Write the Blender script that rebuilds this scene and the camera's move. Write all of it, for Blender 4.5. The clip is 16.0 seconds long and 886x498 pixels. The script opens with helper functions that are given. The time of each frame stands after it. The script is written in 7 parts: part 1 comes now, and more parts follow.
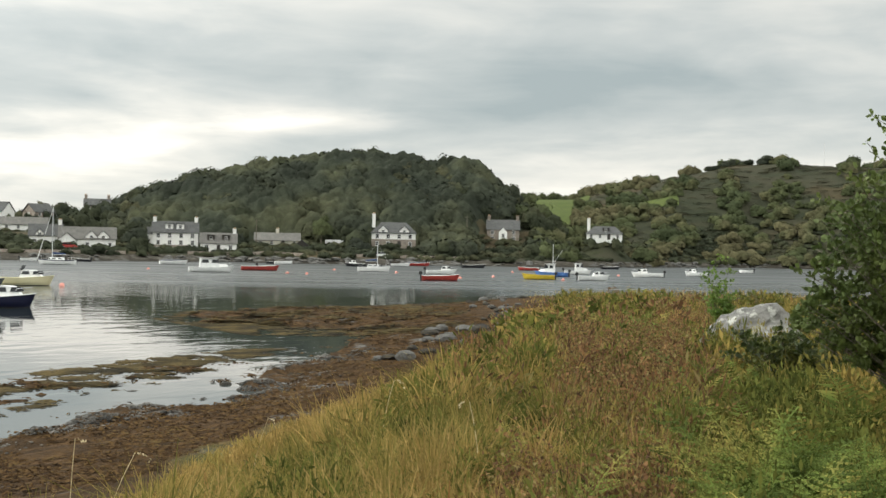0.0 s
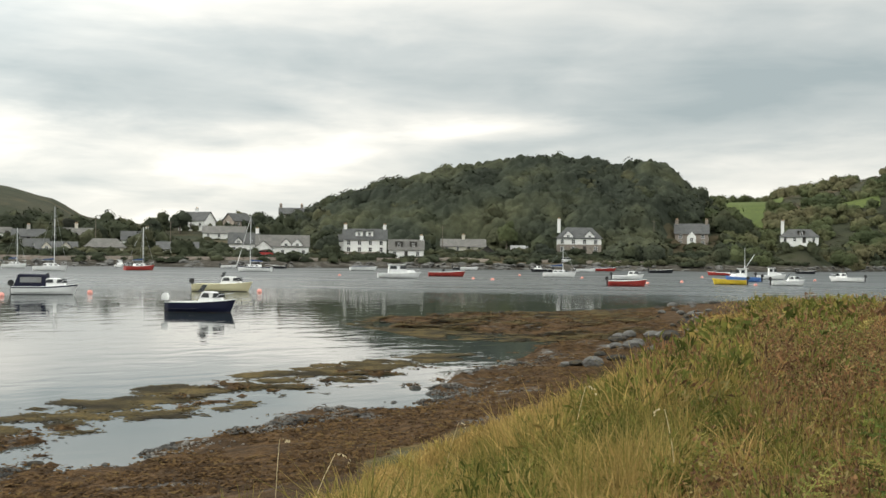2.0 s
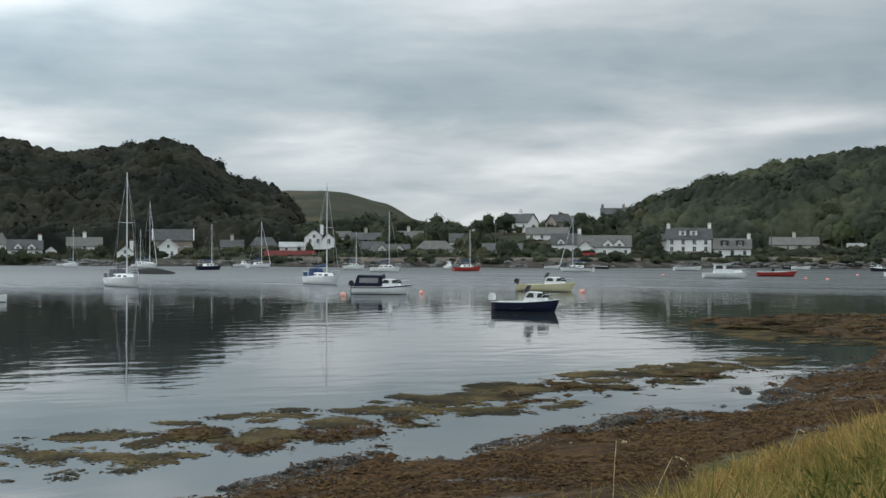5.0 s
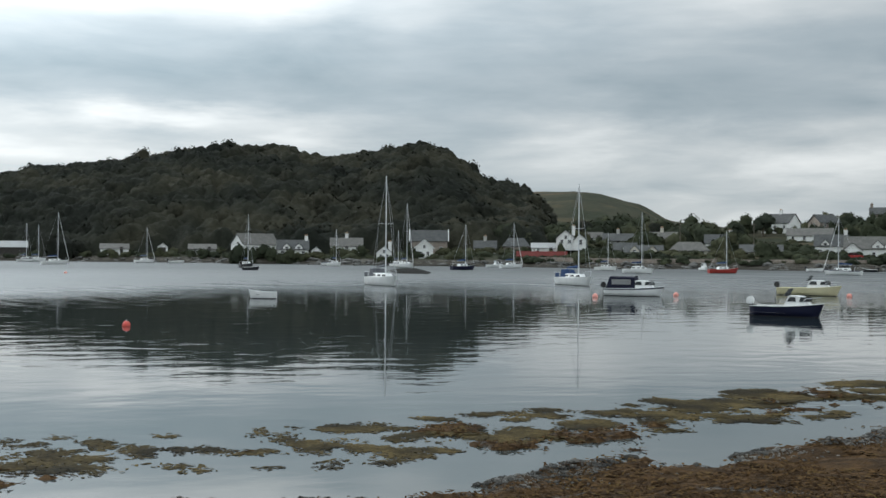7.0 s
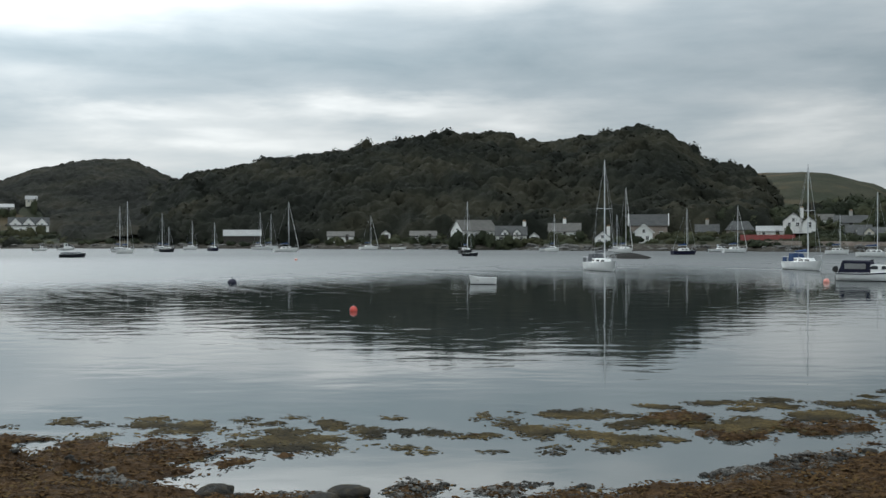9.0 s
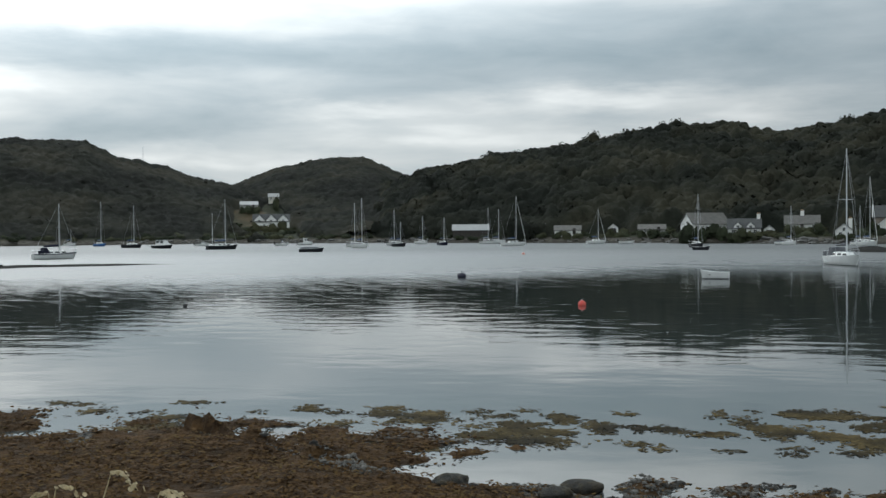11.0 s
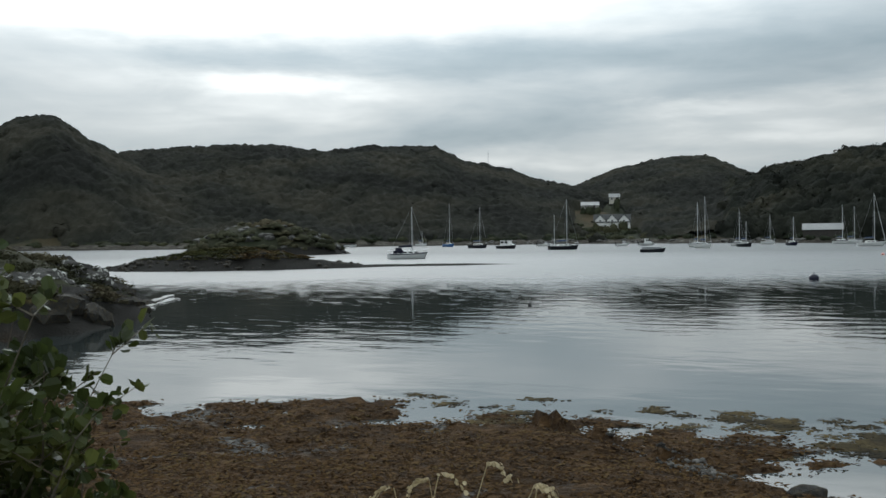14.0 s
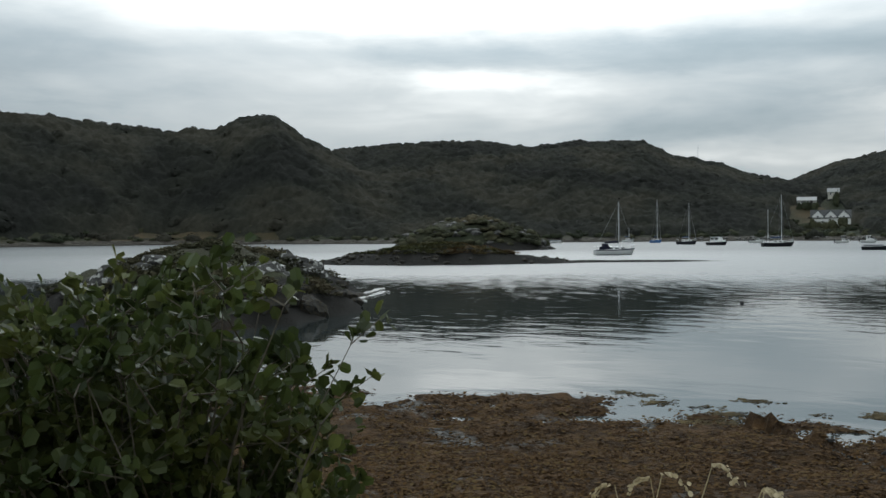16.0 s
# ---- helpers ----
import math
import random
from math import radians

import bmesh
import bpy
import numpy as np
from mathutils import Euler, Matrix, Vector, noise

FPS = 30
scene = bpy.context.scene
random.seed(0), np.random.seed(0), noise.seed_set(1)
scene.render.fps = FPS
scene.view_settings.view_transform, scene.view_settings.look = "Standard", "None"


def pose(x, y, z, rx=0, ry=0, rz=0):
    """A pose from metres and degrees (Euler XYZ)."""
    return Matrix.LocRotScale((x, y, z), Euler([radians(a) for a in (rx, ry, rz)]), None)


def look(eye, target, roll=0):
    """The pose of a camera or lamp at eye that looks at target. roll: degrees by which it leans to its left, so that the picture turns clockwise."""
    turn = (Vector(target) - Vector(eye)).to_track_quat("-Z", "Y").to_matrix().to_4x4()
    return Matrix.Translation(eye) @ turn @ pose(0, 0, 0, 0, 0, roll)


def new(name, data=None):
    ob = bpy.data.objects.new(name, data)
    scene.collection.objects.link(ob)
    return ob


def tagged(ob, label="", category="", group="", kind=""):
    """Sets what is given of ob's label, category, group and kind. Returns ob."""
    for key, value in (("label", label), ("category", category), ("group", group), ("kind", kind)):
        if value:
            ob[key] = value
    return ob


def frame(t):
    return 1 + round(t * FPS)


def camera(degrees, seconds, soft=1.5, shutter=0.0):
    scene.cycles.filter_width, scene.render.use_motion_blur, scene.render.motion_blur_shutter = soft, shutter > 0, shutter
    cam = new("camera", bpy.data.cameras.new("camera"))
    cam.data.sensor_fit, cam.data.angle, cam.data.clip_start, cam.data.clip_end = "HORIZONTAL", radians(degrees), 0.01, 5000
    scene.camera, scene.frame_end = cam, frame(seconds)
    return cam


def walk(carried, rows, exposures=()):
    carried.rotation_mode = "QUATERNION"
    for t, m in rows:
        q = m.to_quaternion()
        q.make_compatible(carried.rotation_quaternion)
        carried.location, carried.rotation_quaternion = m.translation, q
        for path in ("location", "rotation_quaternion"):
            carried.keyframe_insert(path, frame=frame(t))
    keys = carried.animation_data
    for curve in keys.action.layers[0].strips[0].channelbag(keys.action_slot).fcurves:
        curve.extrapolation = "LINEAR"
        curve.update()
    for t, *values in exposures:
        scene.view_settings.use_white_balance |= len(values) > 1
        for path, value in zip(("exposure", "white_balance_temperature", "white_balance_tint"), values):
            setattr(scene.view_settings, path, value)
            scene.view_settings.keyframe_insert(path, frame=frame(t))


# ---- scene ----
cam = camera(43.6, 16.0)
PATH = [
    (0.0, (0.000, 0.000, 4.000), (-0.003, 10.000, 4.023), 1.07),
    (0.5, (-0.009, 0.001, 3.999), (-0.355, 9.995, 4.032), 1.09),
    (1.0, (-0.020, 0.001, 3.999), (-0.768, 9.973, 4.010), 0.93),
    (1.5, (-0.031, 0.001, 3.999), (-1.190, 9.933, 4.036), 0.71),
    (2.0, (-0.043, 0.000, 3.998), (-1.705, 9.861, 4.046), 0.68),
    (2.5, (-0.054, -0.002, 3.998), (-2.148, 9.776, 4.060), 0.63),
    (3.0, (-0.062, -0.004, 3.997), (-2.560, 9.679, 4.075), 0.64),
    (3.5, (-0.073, -0.007, 3.996), (-3.009, 9.553, 4.060), 0.63),
    (6.0, (-0.133, -0.037, 3.995), (-5.517, 8.389, 4.038), -0.05),
    (6.5, (-0.141, -0.048, 3.998), (-5.993, 8.061, 4.045), 0.06),
    (7.0, (-0.148, -0.060, 4.001), (-6.448, 7.706, 4.025), 0.45),
    (7.5, (-0.157, -0.073, 4.006), (-6.852, 7.354, 4.063), 0.24),
    (8.0, (-0.162, -0.085, 4.010), (-7.173, 7.045, 4.003), 0.03),
    (8.5, (-0.170, -0.098, 4.014), (-7.520, 6.682, 3.942), -0.15),
    (9.0, (-0.179, -0.116, 4.015), (-7.870, 6.274, 3.902), -0.11),
    (11.5, (-0.231, -0.209, 4.017), (-9.293, 4.017, 3.857), -0.50),
    (12.0, (-0.239, -0.227, 4.016), (-9.510, 3.518, 3.845), -0.48),
    (12.5, (-0.246, -0.240, 4.016), (-9.683, 3.062, 3.829), -0.39),
    (13.0, (-0.251, -0.251, 4.015), (-9.850, 2.545, 3.842), -0.43),
    (13.5, (-0.257, -0.271, 4.015), (-9.985, 2.040, 3.861), -0.51),
    (14.0, (-0.262, -0.289, 4.014), (-10.092, 1.541, 3.889), -0.68),
    (14.5, (-0.265, -0.306, 4.014), (-10.168, 1.072, 3.859), -0.43),
    (15.0, (-0.268, -0.324, 4.014), (-10.222, 0.615, 3.867), -0.57),
    (15.5, (-0.269, -0.338, 4.013), (-10.257, 0.111, 3.852), -0.36),
    (16.0, (-0.266, -0.350, 4.013), (-10.265, -0.359, 3.865), -0.45),
]
EXPOSURES = [(0.0, 0.26, 7150, 11), (2.0, 0.25, 7100, 11), (2.5, 0.16, 6950, 10), (3.0, 0.02, 6700, 9), (3.5, -0.14, 6300, 9), (6.0, -0.38, 6250, 9), (9.0, -0.56, 6300, 9), (12.0, -0.79, 6250, 8), (16.0, -0.89, 6250, 8)]
walk(cam, [(t, look(eye, target, roll)) for t, eye, target, roll in PATH], EXPOSURES)

# ---------------------------------------------------------------- sky and sun
SUN_AZ, SUN_EL = 84.0, 38.0


def nodes_of(owner):
    owner.use_nodes = True
    tree = owner.node_tree
    tree.nodes.clear()
    return tree


def nd(tree, kind, inputs=None, **props):
    n = tree.nodes.new(kind)
    if "operation" in props:
        n.operation = props["operation"]
    if "feature" in props:
        n.feature = props["feature"]
    if "sky_type" in props:
        n.sky_type, n.sun_disc = props["sky_type"], props["sun_disc"]
    if "wave_type" in props:
        n.wave_type, n.bands_direction, n.wave_profile = props["wave_type"], props["bands_direction"], props["wave_profile"]
    for key, value in (inputs or {}).items():
        sock = n.inputs[key]
        if isinstance(value, bpy.types.NodeSocket):
            tree.links.new(value, sock)
        else:
            sock.default_value = value
    return n


def math_(tree, op, a, b=0.0, c=0.0, clamp=False):
    n = tree.nodes.new("ShaderNodeMath")
    n.operation, n.use_clamp = op, clamp
    for i, v in enumerate((a, b, c)):
        if isinstance(v, bpy.types.NodeSocket):
            tree.links.new(v, n.inputs[i])
        else:
            n.inputs[i].default_value = v
    return n.outputs[0]


def mix_(tree, fac, a, b):
    n = tree.nodes.new("ShaderNodeMix")
    n.data_type = "RGBA"
    for sock, v in ((n.inputs[0], fac), (n.inputs[6], a), (n.inputs[7], b)):
        if isinstance(v, bpy.types.NodeSocket):
            tree.links.new(v, sock)
        else:
            sock.default_value = v if isinstance(v, (int, float)) else (*v, 1)[:4]
    return n.outputs[2]


def ramp_(tree, fac, stops):
    n = tree.nodes.new("ShaderNodeValToRGB")
    el = n.color_ramp.elements
    while len(el) < len(stops):
        el.new(0.5)
    for e, (p, c) in zip(el, stops):
        e.position = p
        e.color = (*c, 1) if not isinstance(c, (int, float)) else (c, c, c, 1)
    tree.links.new(fac, n.inputs[0])
    return n.outputs[0]


def noise_(t, where, scale, detail=4.0, rough=0.55, distort=0.0):
    return nd(t, "ShaderNodeTexNoise", {0: where, "Scale": scale, "Detail": detail, "Roughness": rough, "Distortion": distort}).outputs[0]


# thinner (+) and thicker (-) places in the deck: bearing, elevation, spread of both, amount
CLOUDS = [(-8, 9.0, 18, 2.6, -0.09), (18, 9.3, 8, 1.0, 0.07), (8, 6.3, 6, 0.8, 0.13), (21, 6.8, 9, 0.8, -0.07), (20, 4.3, 6, 0.9, 0.13), (32, 5.3, 4, 1.2, 0.14), (-11, 4.5, 10, 1.0, 0.08), (-5, 3.2, 6, 0.8, 0.08), (26, 7.4, 6, 1.5, -0.08), (44, 9.6, 16, 2.0, -0.05),
          (50, 6.5, 9, 0.9, 0.17), (45, 5.7, 3, 0.5, 0.10), (63, 5.1, 5, 0.5, 0.11), (50, 12.6, 10, 1.0, 0.07), (93, 14, 25, 3.2, 0.26), (86, 11.6, 14, 1.3, 0.18), (20, 9.8, 9, 2.2, -0.14), (54, 10.0, 7, 1.6, 0.05), (80, 9.0, 26, 0.8, -0.10), (88, 7.7, 6, 0.6, 0.20), (66, 6.1, 5, 0.4, 0.14), (55, 6.7, 4, 0.6, 0.11), (75, 3.7, 4, 0.5, 0.10)]


def make_sky():
    w = bpy.data.worlds.new("overcast_sky")
    scene.world = w
    t = nodes_of(w)
    out = nd(t, "ShaderNodeOutputWorld")
    sky = nd(t, "ShaderNodeTexSky", sky_type="NISHITA", sun_disc=False)
    sky.sun_elevation, sky.sun_rotation = radians(SUN_EL), radians(-SUN_AZ)
    blue = nd(t, "ShaderNodeVectorMath", {0: sky.outputs[0], 1: (0.10, 0.10, 0.10)}, operation="MULTIPLY").outputs[0]
    co = nd(t, "ShaderNodeTexCoord").outputs["Generated"]
    xyz = nd(t, "ShaderNodeSeparateXYZ", {0: co})
    up = math_(t, "MAXIMUM", xyz.outputs[2], 0.0)
    bearing = math_(t, "MULTIPLY", math_(t, "ARCTAN2", math_(t, "MULTIPLY", xyz.outputs[0], -1.0), xyz.outputs[1]), 57.2958)
    rise = math_(t, "MULTIPLY", math_(t, "ARCSINE", up), 57.2958)
    # a layered deck of cloud: long rolls low down, broader ones overhead
    deep = math_(t, "ADD", up, 0.16)
    plane = nd(t, "ShaderNodeCombineXYZ", {0: math_(t, "DIVIDE", xyz.outputs[0], deep), 1: math_(t, "DIVIDE", xyz.outputs[1], deep), 2: math_(t, "MULTIPLY", up, 6.0)}).outputs[0]
    big = noise_(t, plane, 0.75, 4.0, 0.5, 0.5)
    fine = noise_(t, plane, 2.4, 6.0, 0.55, 0.4)
    cloud = math_(t, "ADD", math_(t, "MULTIPLY", big, 0.7), math_(t, "MULTIPLY", fine, 0.3))
    cloud = math_(t, "MULTIPLY_ADD", math_(t, "SUBTRACT", cloud, 0.5), 0.72, 0.5)
    # rags and streaks: the edges of the thin places wander, and long wisps lie along them
    flat = nd(t, "ShaderNodeCombineXYZ", {0: math_(t, "DIVIDE", bearing, 9.0), 1: math_(t, "DIVIDE", rise, 1.9), 2: 0.0}).outputs[0]
    side = nd(t, "ShaderNodeVectorMath", {0: flat, 1: (31.7, 12.3, 5.0)}, operation="ADD").outputs[0]
    bearing = math_(t, "MULTIPLY_ADD", math_(t, "SUBTRACT", noise_(t, flat, 0.8, 5.0, 0.6), 0.5), 13.0, bearing)
    rise_b = math_(t, "MULTIPLY_ADD", math_(t, "SUBTRACT", noise_(t, side, 0.8, 6.0, 0.6), 0.5), 2.6, rise)
    low = ramp_(t, up, [(0.16, 1.0), (0.34, 0.0)])
    wisps = noise_(t, nd(t, "ShaderNodeMapping", {0: side, "Scale": (0.5, 1.5, 1.0)}).outputs[0], 1.0, 6.0, 0.55, 0.5)
    cloud = math_(t, "MULTIPLY_ADD", math_(t, "MULTIPLY", math_(t, "SUBTRACT", wisps, 0.5), low), 0.08, cloud)
    for az, el, wa, we, k in CLOUDS:
        da = math_(t, "DIVIDE", math_(t, "SUBTRACT", bearing, az), wa)
        de = math_(t, "DIVIDE", math_(t, "SUBTRACT", rise_b, el), we)
        bell = math_(t, "EXPONENT", math_(t, "MULTIPLY", math_(t, "ADD", math_(t, "MULTIPLY", da, da), math_(t, "MULTIPLY", de, de)), -1.0))
        cloud = math_(t, "MULTIPLY_ADD", bell, k, cloud)
    grey = ramp_(t, cloud, [(0.34, (0.34, 0.42, 0.46)), (0.46, (0.50, 0.565, 0.595)), (0.58, (0.74, 0.775, 0.775)), (0.72, (1.12, 1.13, 1.10))])
    # an overcast sky grows brighter towards the zenith
    # the sun stands behind the thinnest part of the deck
    sa = math_(t, "DIVIDE", math_(t, "SUBTRACT", bearing, 86.0), 43.0)
    se = math_(t, "DIVIDE", math_(t, "SUBTRACT", rise, 27.0), 11.0)
    veil = math_(t, "EXPONENT", math_(t, "MULTIPLY", math_(t, "ADD", math_(t, "MULTIPLY", sa, sa), math_(t, "MULTIPLY", se, se)), -1.0))
    lift = math_(t, "MULTIPLY_ADD", math_(t, "MAXIMUM", math_(t, "SUBTRACT", up, 0.23), 0.0), 2.0, 1.0)
    lift = math_(t, "MULTIPLY_ADD", veil, 7.0, lift)
    sunward = math_(t, "EXPONENT", math_(t, "MULTIPLY", math_(t, "POWER", math_(t, "DIVIDE", math_(t, "SUBTRACT", bearing, 84.0), 44.0), 2.0), -1.0))
    lift = math_(t, "MULTIPLY", lift, math_(t, "MULTIPLY_ADD", sunward, 0.45, 1.0))
    # unseen sky behind the shore path, brightened to light the house fronts
    inland = math_(t, "MAXIMUM", nd(t, "ShaderNodeVectorMath", {0: co, 1: (0.866, -0.5, 0.0)}, operation="DOT_PRODUCT").outputs["Value"], 0.0)
    lift = math_(t, "MULTIPLY", lift, math_(t, "MULTIPLY_ADD", inland, 0.9, 1.0))
    grey = nd(t, "ShaderNodeVectorMath", {0: grey, 1: nd(t, "ShaderNodeCombineXYZ", {0: lift, 1: lift, 2: lift}).outputs[0]}, operation="MULTIPLY").outputs[0]
    both = mix_(t, 0.93, blue, grey)
    bg = nd(t, "ShaderNodeBackground", {"Color": both, "Strength": 1.0})
    t.links.new(bg.outputs[0], out.inputs[0])


make_sky()
sun = new("sun", bpy.data.lights.new("sun", "SUN"))
sun.data.energy, sun.data.angle, sun.data.color = 0.8, radians(22), (1.0, 0.96, 0.9)
sun.matrix_world = look((-60 * math.sin(radians(SUN_AZ)), 60 * math.cos(radians(SUN_AZ)), 60 * math.tan(radians(SUN_EL))), (0, 0, 0))


# ---------------------------------------------------------------- materials
def material(name, build, bump=None, rough=0.8, metal=0.0, ior=1.45, shine=0.5, thin=0.0):
    """A principled material; build(tree, where) gives its colour, bump (tree, where) a height and its depth in metres."""
    m = bpy.data.materials.new(name)
    t = nodes_of(m)
    out = nd(t, "ShaderNodeOutputMaterial")
    where = nd(t, "ShaderNodeTexCoord").outputs["Object"]
    colour = build(t, where) if callable(build) else (*build, 1)
    p = nd(t, "ShaderNodeBsdfPrincipled", {"Base Color": colour, "Roughness": rough, "Metallic": metal, "IOR": ior, "Specular IOR Level": shine})
    if bump:
        height, depth = bump(t, where)
        b = nd(t, "ShaderNodeBump", {"Height": height, "Distance": depth, "Strength": 1.0})
        t.links.new(b.outputs[0], p.inputs["Normal"])
    surface = p.outputs[0]
    if thin:
        # light that comes through a leaf or blade
        glow = nd(t, "ShaderNodeBsdfTranslucent", {"Color": colour})
        surface = nd(t, "ShaderNodeMixShader", {0: thin, 1: surface, 2: glow.outputs[0]}).outputs[0]
    t.links.new(surface, out.inputs[0])
    return m


def mottled(a, b, c, scale, fine, lo=0.35, hi=0.65):
    """Three colours, mixed at two scales."""
    def build(t, where):
        one = ramp_(t, noise_(t, where, scale), [(lo, a), (hi, b)])
        mask = ramp_(t, noise_(t, where, fine, 6.0), [(0.45, 0.0), (0.7, 1.0)])
        return mix_(t, mask, one, c)
    return build


def leafy(a, b, c, patch, spread=0.3):
    """Foliage: patches of tone from tree to tree, and every leaf or clump a little its own."""
    def build(t, where):
        one = ramp_(t, noise_(t, where, patch, 2.0), [(0.36, a), (0.5, b), (0.64, c)])
        rnd = nd(t, "ShaderNodeNewGeometry").outputs["Random Per Island"]
        hsv = nd(t, "ShaderNodeHueSaturation", {"Color": one, "Value": math_(t, "ADD", math_(t, "MULTIPLY", rnd, spread * 2), 1.0 - spread)})
        return hsv.outputs[0]
    return build


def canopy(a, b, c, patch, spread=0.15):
    """Tree tops far off: leafy, with lit sprays and dark hollows painted into each crown's colour by noise."""
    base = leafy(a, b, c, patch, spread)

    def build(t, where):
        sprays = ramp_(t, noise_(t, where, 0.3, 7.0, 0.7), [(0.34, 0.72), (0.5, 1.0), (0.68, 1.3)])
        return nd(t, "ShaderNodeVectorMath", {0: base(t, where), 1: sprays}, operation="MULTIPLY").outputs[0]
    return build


def by_thing(a, b, scale=3.0, wear=0.25):
    """Paint or stone that varies from piece to piece and is weathered."""
    def build(t, where):
        rnd = nd(t, "ShaderNodeObjectInfo").outputs["Random"]
        one = mix_(t, rnd, a, b)
        dirt = ramp_(t, noise_(t, where, scale, 6.0), [(0.4, 1.0 - wear), (0.65, 1.0)])
        return nd(t, "ShaderNodeVectorMath", {0: one, 1: dirt}, operation="MULTIPLY").outputs[0]
    return build


def leaf_bump(t, where):
    return noise_(t, where, 0.7, 7.0, 0.7), 0.7


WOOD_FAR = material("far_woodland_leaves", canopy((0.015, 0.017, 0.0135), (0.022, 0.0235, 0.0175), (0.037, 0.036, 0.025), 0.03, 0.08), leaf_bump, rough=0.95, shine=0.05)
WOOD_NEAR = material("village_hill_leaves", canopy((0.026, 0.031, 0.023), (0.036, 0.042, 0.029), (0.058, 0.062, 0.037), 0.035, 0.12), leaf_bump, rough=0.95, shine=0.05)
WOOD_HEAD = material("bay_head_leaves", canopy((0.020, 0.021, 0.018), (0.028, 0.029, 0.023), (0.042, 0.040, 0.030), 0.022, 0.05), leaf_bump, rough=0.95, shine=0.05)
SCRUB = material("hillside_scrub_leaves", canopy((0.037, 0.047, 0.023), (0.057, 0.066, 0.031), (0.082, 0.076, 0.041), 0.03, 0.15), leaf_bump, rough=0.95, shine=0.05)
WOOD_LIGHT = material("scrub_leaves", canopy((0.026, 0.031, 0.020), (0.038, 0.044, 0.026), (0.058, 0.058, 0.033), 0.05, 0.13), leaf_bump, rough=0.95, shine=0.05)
BARK = material("bark", mottled((0.09, 0.07, 0.05), (0.16, 0.14, 0.11), (0.05, 0.045, 0.035), 6.0, 30.0), rough=0.9)


def harl(t, where):
    return math_(t, "MULTIPLY", noise_(t, where, 40.0, 3.0), 1.0), 0.01


WHITE_HARL = material("white_harled_wall", mottled((0.78, 0.78, 0.75), (0.84, 0.84, 0.82), (0.66, 0.65, 0.61), 0.5, 3.0), harl, rough=0.9)
GREY_HARL = material("grey_harled_wall", mottled((0.36, 0.36, 0.34), (0.45, 0.44, 0.41), (0.28, 0.27, 0.25), 0.5, 3.0), harl, rough=0.9)
CREAM_HARL = material("cream_harled_wall", mottled((0.55, 0.52, 0.44), (0.64, 0.61, 0.52), (0.45, 0.42, 0.36), 0.5, 3.0), harl, rough=0.9)


def rubble(t, where):
    v = nd(t, "ShaderNodeTexVoronoi", {0: where, "Scale": 2.6}, feature="F1")
    return ramp_(t, v.outputs["Color"], [(0.2, (0.20, 0.17, 0.14)), (0.5, (0.30, 0.26, 0.22)), (0.8, (0.24, 0.19, 0.16))])


def rubble_bump(t, where):
    v = nd(t, "ShaderNodeTexVoronoi", {0: where, "Scale": 2.6}, feature="DISTANCE_TO_EDGE")
    return math_(t, "MINIMUM", v.outputs[0], 0.1), 0.15


STONE_WALL = material("rubble_stone_wall", rubble, rubble_bump, rough=0.9)


def slate_bump(t, where):
    w = nd(t, "ShaderNodeTexWave", {0: where, "Scale": 3.2, "Distortion": 0.4}, wave_type="BANDS", bands_direction="Z", wave_profile="SAW")
    return w.outputs[0], 0.02


SLATE = material("grey_roof_slate", mottled((0.055, 0.057, 0.06), (0.085, 0.087, 0.09), (0.11, 0.11, 0.095), 0.8, 5.0), slate_bump, rough=0.8, shine=0.25)
SLATE_PALE = material("weathered_pale_roof_tile", mottled((0.12, 0.115, 0.108), (0.165, 0.158, 0.146), (0.10, 0.10, 0.09), 0.8, 5.0), slate_bump, rough=0.85, shine=0.2)
TIN_PALE = material("pale_metal_roof_sheet", mottled((0.30, 0.305, 0.305), (0.36, 0.365, 0.36), (0.25, 0.245, 0.23), 0.6, 4.0), slate_bump, rough=0.5)
TIN_RED = material("red_painted_roof_sheet", mottled((0.10, 0.018, 0.015), (0.13, 0.024, 0.02), (0.08, 0.025, 0.022), 0.6, 4.0), slate_bump, rough=0.85, shine=0.15)
DARK_WOOD = material("dark_stained_timber", mottled((0.03, 0.028, 0.025), (0.05, 0.045, 0.04), (0.07, 0.06, 0.05), 2.0, 9.0), rough=0.8)
WHITE_PAINT = material("white_gloss_paint", by_thing((0.78, 0.78, 0.76), (0.70, 0.70, 0.67), 2.0, 0.12), rough=0.45)
GLASS = material("dark_window_glass", (0.012, 0.014, 0.016), rough=0.06, ior=1.5)
POT = material("clay_chimney_pot", by_thing((0.42, 0.28, 0.18), (0.5, 0.38, 0.26)), rough=0.85)

GEL_WHITE = material("white_gelcoat", by_thing((0.80, 0.80, 0.78), (0.72, 0.73, 0.72), 1.2, 0.12), rough=0.3)
GEL_CREAM = material("pale_yellow_gelcoat", by_thing((0.66, 0.61, 0.40), (0.63, 0.58, 0.37), 1.2, 0.12), rough=0.3)
GEL_NAVY = material("navy_blue_hull_paint", by_thing((0.007, 0.008, 0.028), (0.009, 0.011, 0.034), 1.5, 0.2), rough=0.3)
GEL_DARK = material("black_hull_paint", by_thing((0.014, 0.015, 0.018), (0.02, 0.022, 0.028), 1.5, 0.2), rough=0.35)
GEL_RED = material("red_hull_paint", by_thing((0.38, 0.035, 0.03), (0.33, 0.045, 0.035), 1.5, 0.2), rough=0.4)
GEL_YELLOW = material("yellow_hull_paint", by_thing((0.62, 0.44, 0.04), (0.58, 0.42, 0.05), 1.5, 0.2), rough=0.4)
